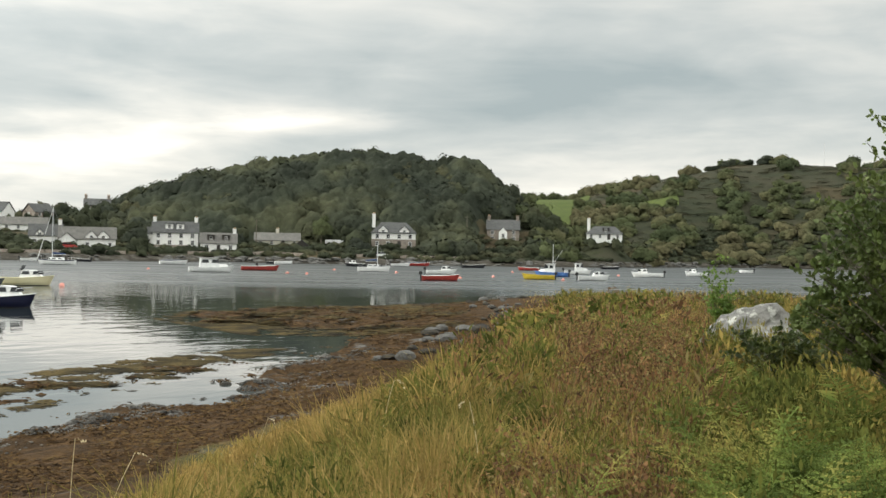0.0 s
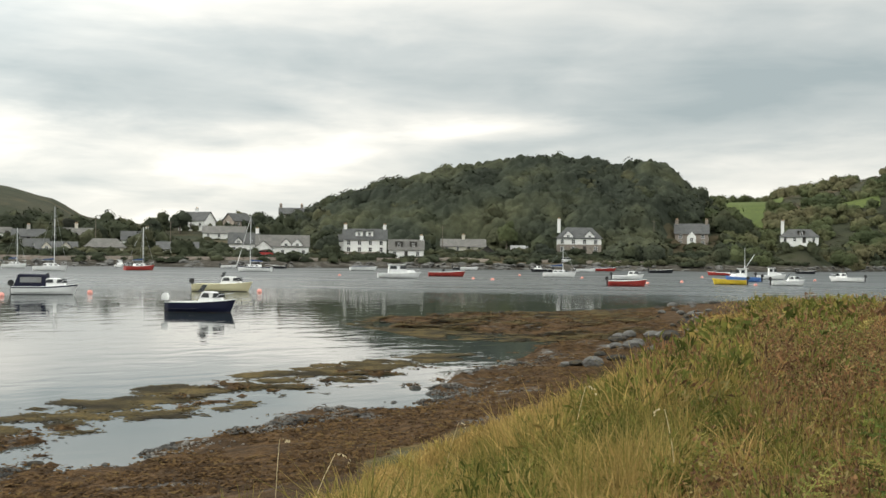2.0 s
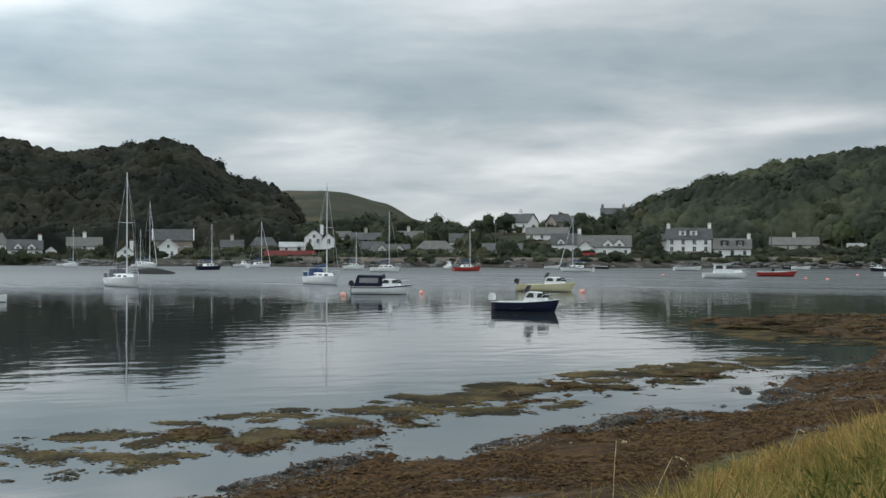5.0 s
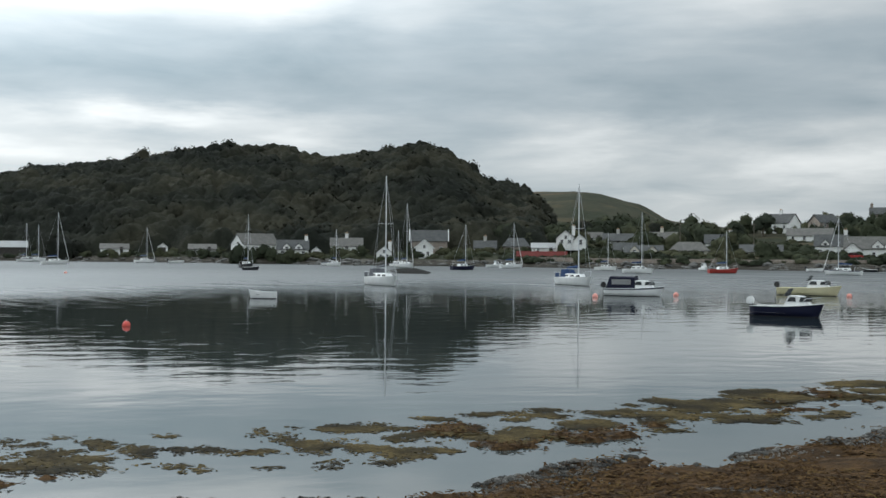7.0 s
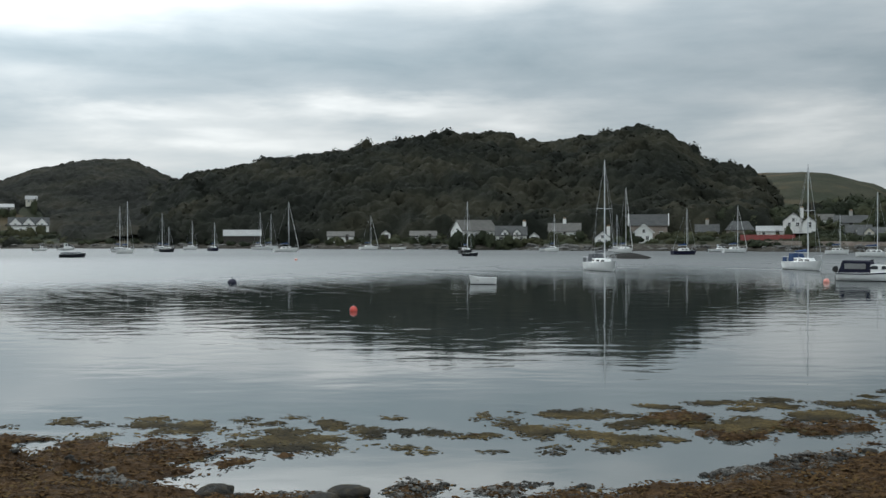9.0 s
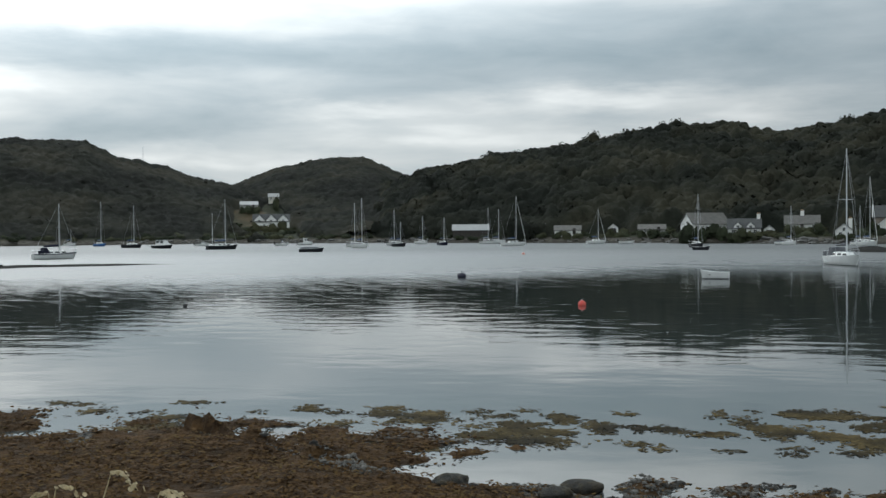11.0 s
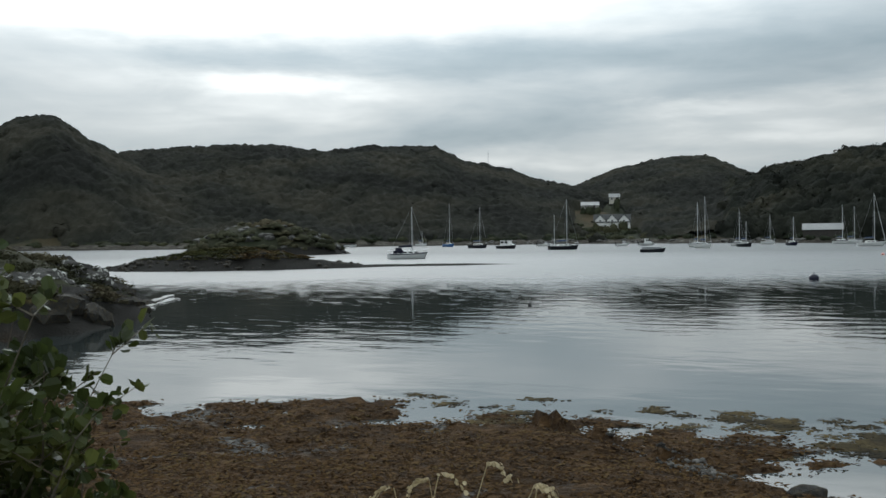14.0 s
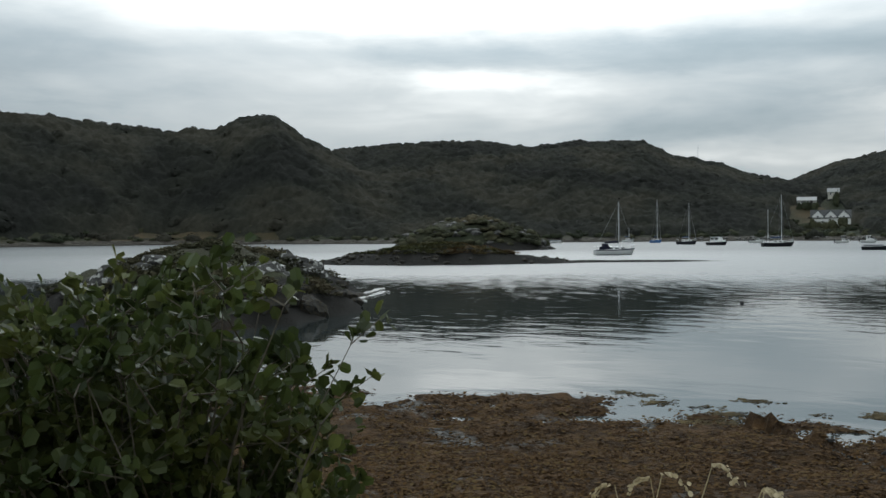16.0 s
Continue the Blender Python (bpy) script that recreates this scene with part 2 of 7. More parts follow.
GEL_BLUE = material("blue_hull_paint", by_thing((0.06, 0.16, 0.42), (0.08, 0.2, 0.45), 1.5, 0.2), rough=0.4)
ANTIFOUL = material("antifouling_paint", mottled((0.02, 0.025, 0.05), (0.05, 0.03, 0.03), (0.03, 0.035, 0.02), 1.5, 9.0), rough=0.8)
CANVAS_NAVY = material("navy_canvas", mottled((0.007, 0.008, 0.022), (0.010, 0.011, 0.030), (0.017, 0.017, 0.028), 2.0, 12.0), rough=0.95)
CANVAS_BLUE = material("blue_canvas", mottled((0.018, 0.045, 0.12), (0.025, 0.06, 0.15), (0.03, 0.05, 0.1), 2.0, 12.0), rough=0.95)
CANVAS_GREY = material("grey_canvas", mottled((0.09, 0.10, 0.11), (0.14, 0.14, 0.15), (0.07, 0.07, 0.08), 2.0, 12.0), rough=0.95)
ALLOY = material("mast_alloy", by_thing((0.72, 0.73, 0.74), (0.62, 0.63, 0.64), 1.0, 0.1), rough=0.4, metal=0.25)
WIRE = material("stay_wire", (0.35, 0.36, 0.37), rough=0.4, metal=0.8)
RUBBER = material("black_rubber", mottled((0.02, 0.02, 0.02), (0.035, 0.035, 0.035), (0.05, 0.05, 0.05), 4.0, 20.0), rough=0.85)
BUOY_RED = material("faded_red_buoy_plastic", mottled((0.62, 0.06, 0.045), (0.7, 0.10, 0.07), (0.5, 0.12, 0.1), 3.0, 14.0), rough=0.5)
BUOY_PINK = material("faded_pink_buoy_plastic", mottled((0.75, 0.28, 0.22), (0.78, 0.34, 0.28), (0.6, 0.28, 0.24), 3.0, 14.0), rough=0.5)


def ground_colour(t, where):
    """Turf and heath inland, wrack and shingle on the shore, mud under the water."""
    xyz = nd(t, "ShaderNodeSeparateXYZ", {0: where})
    far = nd(t, "ShaderNodeVectorMath", {0: where}, operation="LENGTH").outputs["Value"]
    soft = noise_(t, where, 0.35, 6.0)
    turf = mix_(t, ramp_(t, noise_(t, where, 1.4, 6.0), [(0.4, 0.0), (0.62, 1.0)]), (0.075, 0.085, 0.028), (0.16, 0.115, 0.045))
    turf = mix_(t, ramp_(t, noise_(t, where, 7.0, 5.0), [(0.45, 0.0), (0.75, 0.7)]), turf, (0.04, 0.045, 0.018))
    heath = mix_(t, ramp_(t, noise_(t, where, 0.035, 5.0), [(0.42, 0.0), (0.58, 1.0)]), (0.027, 0.032, 0.019), (0.043, 0.042, 0.027))
    heath = mix_(t, ramp_(t, noise_(t, where, 0.16, 6.0, 0.65), [(0.50, 0.0), (0.68, 0.8)]), heath, (0.034, 0.038, 0.020))
    heath = mix_(t, ramp_(t, noise_(t, where, 0.022, 3.0), [(0.54, 0.0), (0.66, 0.75)]), heath, (0.085, 0.062, 0.036))
    land = mix_(t, ramp_(t, math_(t, "DIVIDE", far, 400.0), [(0.11, 0.0), (0.15, 1.0)]), turf, heath)
    wrack = mix_(t, ramp_(t, noise_(t, where, 2.2, 7.0, 0.65), [(0.42, 0.0), (0.62, 1.0)]), (0.034, 0.021, 0.011), (0.078, 0.045, 0.020))
    stones = nd(t, "ShaderNodeTexVoronoi", {0: where, "Scale": 9.0}).outputs["Color"]
    shingle = ramp_(t, stones, [(0.15, (0.045, 0.044, 0.042)), (0.55, (0.10, 0.098, 0.092)), (0.9, (0.17, 0.165, 0.155))])
    beach = mix_(t, ramp_(t, noise_(t, where, 0.45, 6.0, 0.6, 0.5), [(0.58, 0.0), (0.66, 1.0)]), wrack, shingle)
    away = ramp_(t, math_(t, "DIVIDE", far, 400.0), [(0.10, 0.0), (0.14, 1.0)])
    seaward = ramp_(t, math_(t, "DIVIDE", xyz.outputs[0], -100.0), [(0.40, 0.0), (0.48, 1.0)])
    strand = ramp_(t, noise_(t, where, 0.5, 6.0, 0.7), [(0.38, (0.026, 0.022, 0.017)), (0.52, (0.058, 0.052, 0.042)), (0.66, (0.12, 0.115, 0.10))])
    strand = mix_(t, ramp_(t, xyz.outputs[2], [(0.0, 0.85), (0.35, 0.75), (0.75, 0.0)]), strand, (0.026, 0.023, 0.018))
    beach = mix_(t, seaward, beach, (0.017, 0.016, 0.014))
    beach = mix_(t, ramp_(t, math_(t, "DIVIDE", far, 400.0), [(0.62, 0.0), (0.68, 1.0)]), beach, strand)
    h = math_(t, "ADD", xyz.outputs[2], math_(t, "MULTIPLY", math_(t, "SUBTRACT", soft, 0.5), 0.9))
    h = math_(t, "SUBTRACT", h, math_(t, "MULTIPLY", away, 0.85))
    shore = mix_(t, ramp_(t, h, [(0.78, 0.0), (0.95, 1.0)]), beach, land)
    return shore


def ground_bump(t, where):
    a = noise_(t, where, 3.0, 8.0, 0.65)
    b = nd(t, "ShaderNodeTexVoronoi", {0: where, "Scale": 9.0}).outputs["Distance"]
    return math_(t, "ADD", a, math_(t, "MULTIPLY", b, -0.35)), 0.12


GROUND = material("ground", ground_colour, ground_bump, rough=0.95, shine=0.08)
FIELD = material("pasture_grass", mottled((0.060, 0.082, 0.023), (0.077, 0.098, 0.028), (0.054, 0.066, 0.026), 0.08, 0.6), rough=0.95, shine=0.1)


def make_water():
    m = bpy.data.materials.new("sea_water")
    t = nodes_of(m)
    out = nd(t, "ShaderNodeOutputMaterial")
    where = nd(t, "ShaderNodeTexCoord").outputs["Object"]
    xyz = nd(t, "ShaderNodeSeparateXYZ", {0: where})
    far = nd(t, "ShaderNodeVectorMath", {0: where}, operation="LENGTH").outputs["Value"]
    breeze = noise_(t, where, 0.02, 4.0, 0.55, 0.8)
    lanes = noise_(t, nd(t, "ShaderNodeMapping", {0: where, "Scale": (0.012, 0.075, 1.0)}).outputs[0], 1.0, 3.0, 0.55, 0.6)
    # a light breeze ruffles the open bay; the water under this shore lies calm
    open_bay = math_(t, "ADD", math_(t, "DIVIDE", xyz.outputs[0], -220.0), math_(t, "MULTIPLY", math_(t, "SUBTRACT", breeze, 0.5), 0.30))
    cats_paws = noise_(t, nd(t, "ShaderNodeMapping", {0: where, "Rotation": (0, 0, radians(40)), "Scale": (0.22, 0.9, 1.0)}).outputs[0], 1.0, 4.0, 0.6, 0.4)
    open_bay = math_(t, "MULTIPLY_ADD", math_(t, "SUBTRACT", cats_paws, 0.5), 0.26, open_bay)
    ruffled = ramp_(t, open_bay, [(0.33, 0.0), (0.47, 1.0)])
    streak = math_(t, "MULTIPLY", ramp_(t, lanes, [(0.36, 0.45), (0.62, 0.95)]), ramp_(t, math_(t, "DIVIDE", far, 300.0), [(0.28, 0.0), (0.42, 1.0)]))
    ruffled = math_(t, "MAXIMUM", ruffled, streak)
    calm = ramp_(t, math_(t, "DIVIDE", far, 240.0), [(0.05, 0.012), (0.11, 0.05), (0.2, 0.13), (0.4, 0.14), (0.85, 0.7)])
    gust = math_(t, "MULTIPLY_ADD", ruffled, 0.9, calm)
    # long-crested ripples that run in towards this shore
    turned = nd(t, "ShaderNodeMapping", {0: where, "Rotation": (0, 0, radians(-50))}).outputs[0]
    along = nd(t, "ShaderNodeMapping", {0: turned, "Scale": (1.25, 2.0, 1.0)}).outputs[0]
    swell = noise_(t, along, 0.32, 1.0, 0.4, 0.3)
    ripple = noise_(t, along, 1.1, 2.0, 0.5, 0.3)
    chop = noise_(t, along, 3.2, 2.0, 0.55, 0.2)
    height = math_(t, "ADD", math_(t, "MULTIPLY_ADD", swell, 0.8, math_(t, "MULTIPLY", ripple, 0.2)), math_(t, "MULTIPLY", chop, 0.03))
    b = nd(t, "ShaderNodeBump", {"Height": height, "Distance": math_(t, "MULTIPLY", gust, 0.16), "Strength": 1.0})
    # base colour pales from 55 m in to 20 m from the origin
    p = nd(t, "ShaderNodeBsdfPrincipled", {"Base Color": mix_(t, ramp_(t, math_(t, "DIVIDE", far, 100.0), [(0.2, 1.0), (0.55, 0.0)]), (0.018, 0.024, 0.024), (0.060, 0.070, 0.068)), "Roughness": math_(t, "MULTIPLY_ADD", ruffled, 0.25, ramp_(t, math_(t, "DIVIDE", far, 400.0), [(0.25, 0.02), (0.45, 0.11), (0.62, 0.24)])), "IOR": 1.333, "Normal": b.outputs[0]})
    t.links.new(p.outputs[0], out.inputs[0])
    return m


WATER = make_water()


# ---------------------------------------------------------------- helpers for shapes
def at(az, d, z=0.0):
    """A place by bearing (degrees to the left of +y), distance and height."""
    return Vector((-d * math.sin(radians(az)), d * math.cos(radians(az)), z))


def stand(az, d, z, turn=0.0):
    """A pose there whose local +y points away from the shore path and whose +x points right."""
    p = at(az, d, z)
    return pose(p.x, p.y, p.z, 0, 0, az + turn)


def mesh_of(name, bm, mats):
    me = bpy.data.meshes.new(name)
    bmesh.ops.recalc_face_normals(bm, faces=bm.faces)
    bm.to_mesh(me)
    bm.free()
    for m in mats if isinstance(mats, (list, tuple)) else (mats,):
        me.materials.append(m)
    return me


def part(name, bm, mat, parent, label=""):
    me = bm if isinstance(bm, bpy.types.Mesh) else mesh_of(name, bm, mat)
    ob = new(name, me)
    ob.parent = parent
    return tagged(ob, label)


def empty(name, m, label, category, group="", kind=""):
    ob = new(name)
    ob.empty_display_size = 0.3
    ob.matrix_world = m
    return tagged(ob, label, category, group, kind)


def box(bm, x0, x1, y0, y1, z0, z1):
    v = [bm.verts.new((x, y, z)) for z in (z0, z1) for y in (y0, y1) for x in (x0, x1)]
    for f in ((0, 1, 3, 2), (4, 6, 7, 5), (0, 4, 5, 1), (2, 3, 7, 6), (0, 2, 6, 4), (1, 5, 7, 3)):
        bm.faces.new([v[i] for i in f])
    return bm


def prism(bm, outline, axis, a, b):
    """An outline of (u, v) pushed from a to b along x ("x": u is y, v is z) or y ("y": u is x) or z ("z": u is x, v is y)."""
    def put(u, v, w):
        return (w, u, v) if axis == "x" else (u, w, v) if axis == "y" else (u, v, w)
    one = [bm.verts.new(put(u, v, a)) for u, v in outline]
    two = [bm.verts.new(put(u, v, b)) for u, v in outline]
    bm.faces.new(one), bm.faces.new(two)
    n = len(outline)
    for i in range(n):
        bm.faces.new((one[i], one[(i + 1) % n], two[(i + 1) % n], two[i]))
    return bm


def rod(bm, a, b, r0, r1=None, sides=7):
    """A tapered rod from a to b."""
    a, b, r1 = Vector(a), Vector(b), r0 if r1 is None else r1
    d = (b - a).normalized()
    u = d.orthogonal().normalized()
    v = d.cross(u)
    rings = []
    for c, r in ((a, r0), (b, r1)):
        rings.append([bm.verts.new(c + r * (math.cos(2 * math.pi * i / sides) * u + math.sin(2 * math.pi * i / sides) * v)) for i in range(sides)])
    for i in range(sides):
        bm.faces.new((rings[0][i], rings[0][(i + 1) % sides], rings[1][(i + 1) % sides], rings[1][i]))
    bm.faces.new(rings[0]), bm.faces.new(rings[1])
    return bm


def soften(bm, width, segments=1):
    bmesh.ops.bevel(bm, geom=list(bm.edges), offset=width, segments=segments, affect="EDGES", clamp_overlap=True)
    return bm


def fast_mesh(name, verts, faces, mat, smooth=False):
    """One mesh from numpy arrays; faces all with the same number of corners."""
    me = bpy.data.meshes.new(name)
    n, k = faces.shape
    me.vertices.add(len(verts))
    me.vertices.foreach_set("co", np.ascontiguousarray(verts, np.float32).ravel())
    me.loops.add(n * k)
    me.loops.foreach_set("vertex_index", np.ascontiguousarray(faces, np.int32).ravel())
    me.polygons.add(n)
    me.polygons.foreach_set("loop_start", np.arange(0, n * k, k, dtype=np.int32))
    me.polygons.foreach_set("use_smooth", np.full(n, smooth))
    me.update(calc_edges=True)
    me.materials.append(mat)
    return me


def vnoise(x, y, seed=0):
    """Smooth lattice noise from 0 to 1."""
    xi, yi = np.floor(x), np.floor(y)
    fx, fy = x - xi, y - yi
    fx, fy = fx * fx * (3 - 2 * fx), fy * fy * (3 - 2 * fy)

    def h(a, b):
        q = np.sin(a * 127.1 + b * 311.7 + seed * 74.7) * 43758.5453
        return q - np.floor(q)
    return (h(xi, yi) * (1 - fx) + h(xi + 1, yi) * fx) * (1 - fy) + (h(xi, yi + 1) * (1 - fx) + h(xi + 1, yi + 1) * fx) * fy


def fbm(x, y, octaves=4, seed=0):
    total, amp, norm = 0.0, 1.0, 0.0
    for o in range(octaves):
        total = total + amp * vnoise(x * 2 ** o, y * 2 ** o, seed + o)
        norm, amp = norm + amp, amp * 0.5
    return total / norm


def ease(a, b, x):
    t = np.clip((x - a) / (b - a), 0, 1)
    return t * t * (3 - 2 * t)


# ---------------------------------------------------------------- the lie of the land
# far shore: bearing and distance of the high-water line
SHORE_AZ = [-60, -40, -25, -16, -13, -8, -3.4, 6.5, 11, 19.4, 25, 30, 36, 44, 52, 59, 64, 73, 78, 93.5, 104, 118, 135, 160]
SHORE_R = [110, 300, 410, 430, 405, 345, 318, 298, 312, 281, 292, 281, 303, 312, 350, 378, 400, 436, 420, 408, 450, 400, 180, 70]


def ridge(r, w, canopy, line):
    return r, w, canopy, [p[0] for p in line], [p[1] for p in line]


# ridges: distance, depth of the slope before them, height of what grows there, and the skyline's elevation by bearing
RIDGES = [
    ridge(430, 82, 7.2, [(-9, 0.5), (-6, 2.0), (-4.7, 3.2), (-2.9, 3.9), (-1.9, 5.0), (-0.7, 5.3), (0.4, 5.0), (1.6, 5.3), (4.5, 5.5), (8, 5.0), (10, 4.7), (11.8, 4.2), (14.4, 3.5), (16.4, 2.6), (20, 1.9), (24, 0.8)]),
    ridge(620, 220, 4.0, [(-60, 2), (-40, 4.2), (-19.7, 4.9), (-16.8, 5.1), (-14.7, 5.0), (-11.5, 4.3), (-10.2, 3.9), (-7.9, 3.5), (-6.7, 3.1), (-4.7, 3.1), (-2, 2.4), (2, 1)]),
    ridge(980, 400, 0.6, [(14, 0.6), (22, 1.1), (25.3, 1.4), (27.6, 1.7), (29, 2.5), (31, 3.0), (32.4, 3.2), (34.2, 3.1), (37, 2.8), (41, 1.5)]),
    ridge(560, 190, 8.0, [(32, 0.8), (33.5, 2.2), (34.7, 3.4), (37.2, 4.0), (37.9, 4.7), (38.9, 5.5), (40.4, 5.8), (41.2, 5.5), (43.3, 5.3), (45, 4.9), (47, 5.4), (49, 5.4), (52, 5.2), (55, 4.7), (59.6, 4.1), (61, 3.7), (62.8, 3.4), (64.1, 2.7), (67, 1.2)]),
    ridge(780, 280, 5.0, [(58, 1), (64, 3.0), (65, 3.5), (66.1, 3.9), (67.7, 3.9), (70.5, 3.4), (72.1, 2.7), (75, 1.5)]),
    ridge(660, 220, 4.2, [(68, 1.0), (71, 2.0), (73, 2.5), (74.9, 2.9), (76, 3.4), (78.4, 3.9), (79.8, 4.6), (83.4, 4.7), (85.6, 4.5), (88.5, 4.8), (92.5, 4.6), (95.4, 4.4), (99, 3)]),
    ridge(580, 150, 3.8, [(91, 2.0), (95.4, 4.1), (97, 4.9), (98, 5.7), (98.8, 6.2), (100.6, 6.0), (101.6, 5.4), (102.8, 5.5), (103.9, 5.3), (106.6, 5.6), (110, 6.0), (116, 6.0), (130, 5), (160, 2)]),
]

# the bank on this side: where turf gives way to the beach, and where the beach meets the water, by y
BANK_Y = [-120, -60, -25, -8, 0, 2, 4, 6, 8, 12.3, 15, 18.5, 24, 39, 60, 78, 95]
BANK_X = [-60, -38, -15, -8.0, -7.0, -6.3, -5.2, -4.2, -3.7, -3.3, -2.9, -2.1, -0.6, 2.4, 4.8, 6.6, 12]
LINE_Y = [-120, -60, -25, -8, -2, 4, 5.7, 6.8, 8, 9.5, 11.4, 13, 14.7, 17.5, 20, 23.2, 25.7, 28, 30.2, 33.7, 36, 38.4, 42, 45, 50, 54, 57, 59, 66, 72, 76, 83, 95, 110]
LINE_X = [-85, -62, -40, -32, -28.0, -26.2, -24.0, -18.5, -15.8, -14.4, -13.7, -12.7, -11.9, -11.2, -10.3, -8.6, -8.0, -6.8, -5.8, -5.5, -5.5, -5.0, -4.3, -3.9, -3.6, -4.6, -8, -13, -15, -12, -7, 1, 5, 10]
PADS = []  # level places for houses: x, y, z, radius
FOLK = []  # kept clear of trees: x, y, radius


def near_land(x, y):
    bank, line = np.interp(y, BANK_Y, BANK_X), np.interp(y, LINE_Y, LINE_X)
    wob = (fbm(x * 0.35, y * 0.35, 3, 5) - 0.5) * 1.6
    top = np.interp(y, [-60, 0, 8, 20, 40, 75, 92], [2.9, 2.45, 2.35, 2.05, 1.7, 1.25, 0.9])
    inland = x - bank + wob * 0.5
    z_turf = 0.95 + (top - 0.95) * ease(0, 3.6, inland) + (fbm(x * 0.5, y * 0.5, 3, 9) - 0.5) * 0.25
    u = np.clip((bank - x) / np.maximum(bank - line, 0.5), 0, 1)
    z_beach = 0.95 * (1 - u) ** 1.5 + 0.03
    sea = np.maximum(line - x, 0)
    z_sea = -0.02 - 0.03 * sea - 0.0006 * sea ** 2
    # broken weed-grown skerries just off the water's edge
    lumps = (fbm(x * 0.5, y * 0.5, 4, 21) - 0.5)
    bar_x = np.interp(y, [4, 8, 11, 13, 16, 20, 25, 31, 37, 42], [-21.5, -20.2, -19.3, -17.9, -16.0, -14.6, -13.0, -11.6, -10.0, -8.0])
    bar_w = np.interp(y, [6, 9, 13, 17, 40], [2.9, 2.7, 2.2, 2.1, 2.6])
    bar = np.exp(-((x - bar_x) / bar_w) ** 4) * ease(3, 6, y) * (1 - ease(37, 43, y))
    mats = fbm(x * 0.42 + y * 0.25, y * 0.42 - x * 0.25, 3, 23) - 0.5 + 1.0 * (fbm(x * 1.7, y * 1.7, 3, 26) - 0.5)
    z_sea = z_sea - 0.05 + lumps * 0.16 * np.exp(-sea / 5) + bar * (0.03 + 0.03 * ease(22, 32, y) + 0.24 * (1 - ease(8, 13, y)) + mats * 0.8)
    z_sea = np.where((sea > 1.0) & (y < 45), np.minimum(z_sea, 0.012 + 0.05 * (0.5 + mats)), z_sea)
    ragged = (fbm(x * 1.5, y * 1.5, 3, 29) - 0.5) * 0.34 * np.exp(-(sea / 3.5) ** 2) * ease(0.55, 0.95, u)
    z_sea, z_beach = z_sea + ragged, z_beach + ragged
    z_beach = z_beach + lumps * (0.12 + 0.30 * ease(0.35, 0.75, u)) * ease(0.1, 0.5, u) + (fbm(x * 1.3, y * 1.3, 3, 33) - 0.5) * 0.12
    z = np.where(inland > 0, z_turf, np.where(sea > 0, z_sea, z_beach))
    tip = ease(80, 98, y + 0.10 * np.maximum(x - 6, 0) * 0)
    z = z - tip * 4.0
    return np.maximum(z, -4.0)


def mound(x, y, cx, cy, ax, ay, turn, high, rough, seed, power=2.0):
    c, s = math.cos(radians(turn)), math.sin(radians(turn))
    u, v = ((x - cx) * c + (y - cy) * s) / ax, (-(x - cx) * s + (y - cy) * c) / ay
    q = np.sqrt(u * u + v * v) + (fbm(x * rough, y * rough, 4, seed) - 0.5) * 0.5
    crags = (fbm(x * 0.55, y * 0.55, 3, seed + 7) - 0.5) * 0.32 * min(high, 3.4)
    return high * (1 - np.clip(q, 0, 2) ** power) + crags * (q < 1.1)


def far_land(az, r, x, y):
    line = np.interp(az, SHORE_AZ, SHORE_R)
    s = r - line + (fbm(x * 0.03, y * 0.03, 3, 3) - 0.5) * 14
    z = np.where(s < 0, np.maximum(s * 0.05, -4.0), 0.9 * ease(0, 5, s) + 0.085 * np.clip(s, 0, 150) + (fbm(x * 0.05, y * 0.05, 3, 4) - 0.5) * 0.6 * ease(2, 30, s))
    for rr, w, canopy, la, le in RIDGES:
        top = np.maximum(rr * np.tan(np.radians(np.interp(az, la, le, left=-1, right=-1))) + 4 - canopy, 0)
        foot = np.maximum(rr - w, line + 12)
        rise = np.clip((r - foot) / (rr - foot), 0, 1)
        rise = np.sin(rise * math.pi / 2) ** 1.15 * (1 - 0.45 * ease(0, 2.2 * w, r - rr))
        z = np.where(s > 0, np.maximum(z, top * rise * (0.97 + 0.10 * (fbm(x * 0.02, y * 0.02, 3, 8) - 0.5) * (r < rr - 25))), z)
    return z


def land(x, y):
    x, y = np.asarray(x, float), np.asarray(y, float)
    r = np.hypot(x, y)
    az = np.degrees(np.arctan2(-x, y))
    az = np.where(az < -120, az + 360, az)
    z = np.where(r < 130, near_land(x, y), -4.0)
    front = (az > -34) & (az < 165)
    z = np.where((r >= 130) & ~front, 1.2 + 0.05 * np.clip(r - 130, 0, 600), z)
    z = np.maximum(z, np.where(front, far_land(az, r, x, y), -4.0))
    z = np.maximum(z, np.where((az < -27) & (r > 10), 1.3 + np.clip(r - 60, 0, 300) * 0.05 * ease(-27, -40, az), -4.0))
    # rocky headland on this side, two islets and a reef in the bay
    z = np.maximum(z, mound(x, y, -67, -14.5, 20, 9.5, 12, 3.4, 0.16, 41, 1.7))
    z = np.maximum(z, mound(x, y, -146, -1, 9, 17.5, -4, 2.5, 0.10, 42, 1.45))
    z = np.maximum(z, mound(x, y, -146, 20, 3, 16, -4, 0.45, 0.10, 45, 1.4))
    z = np.maximum(z, mound(x, y, -258, 7.5, 20, 20, 0, 7.1, 0.05, 43, 2.4))
    z = np.maximum(z, mound(x, y, -140, 162, 4, 19, 46, 0.9, 0.14, 44, 1.6))
    for px, py, pz, pr in PADS:
        k = np.exp(-(((x - px) ** 2 + (y - py) ** 2) / pr ** 2) ** 2)
        z = z * (1 - k) + pz * k
    return z


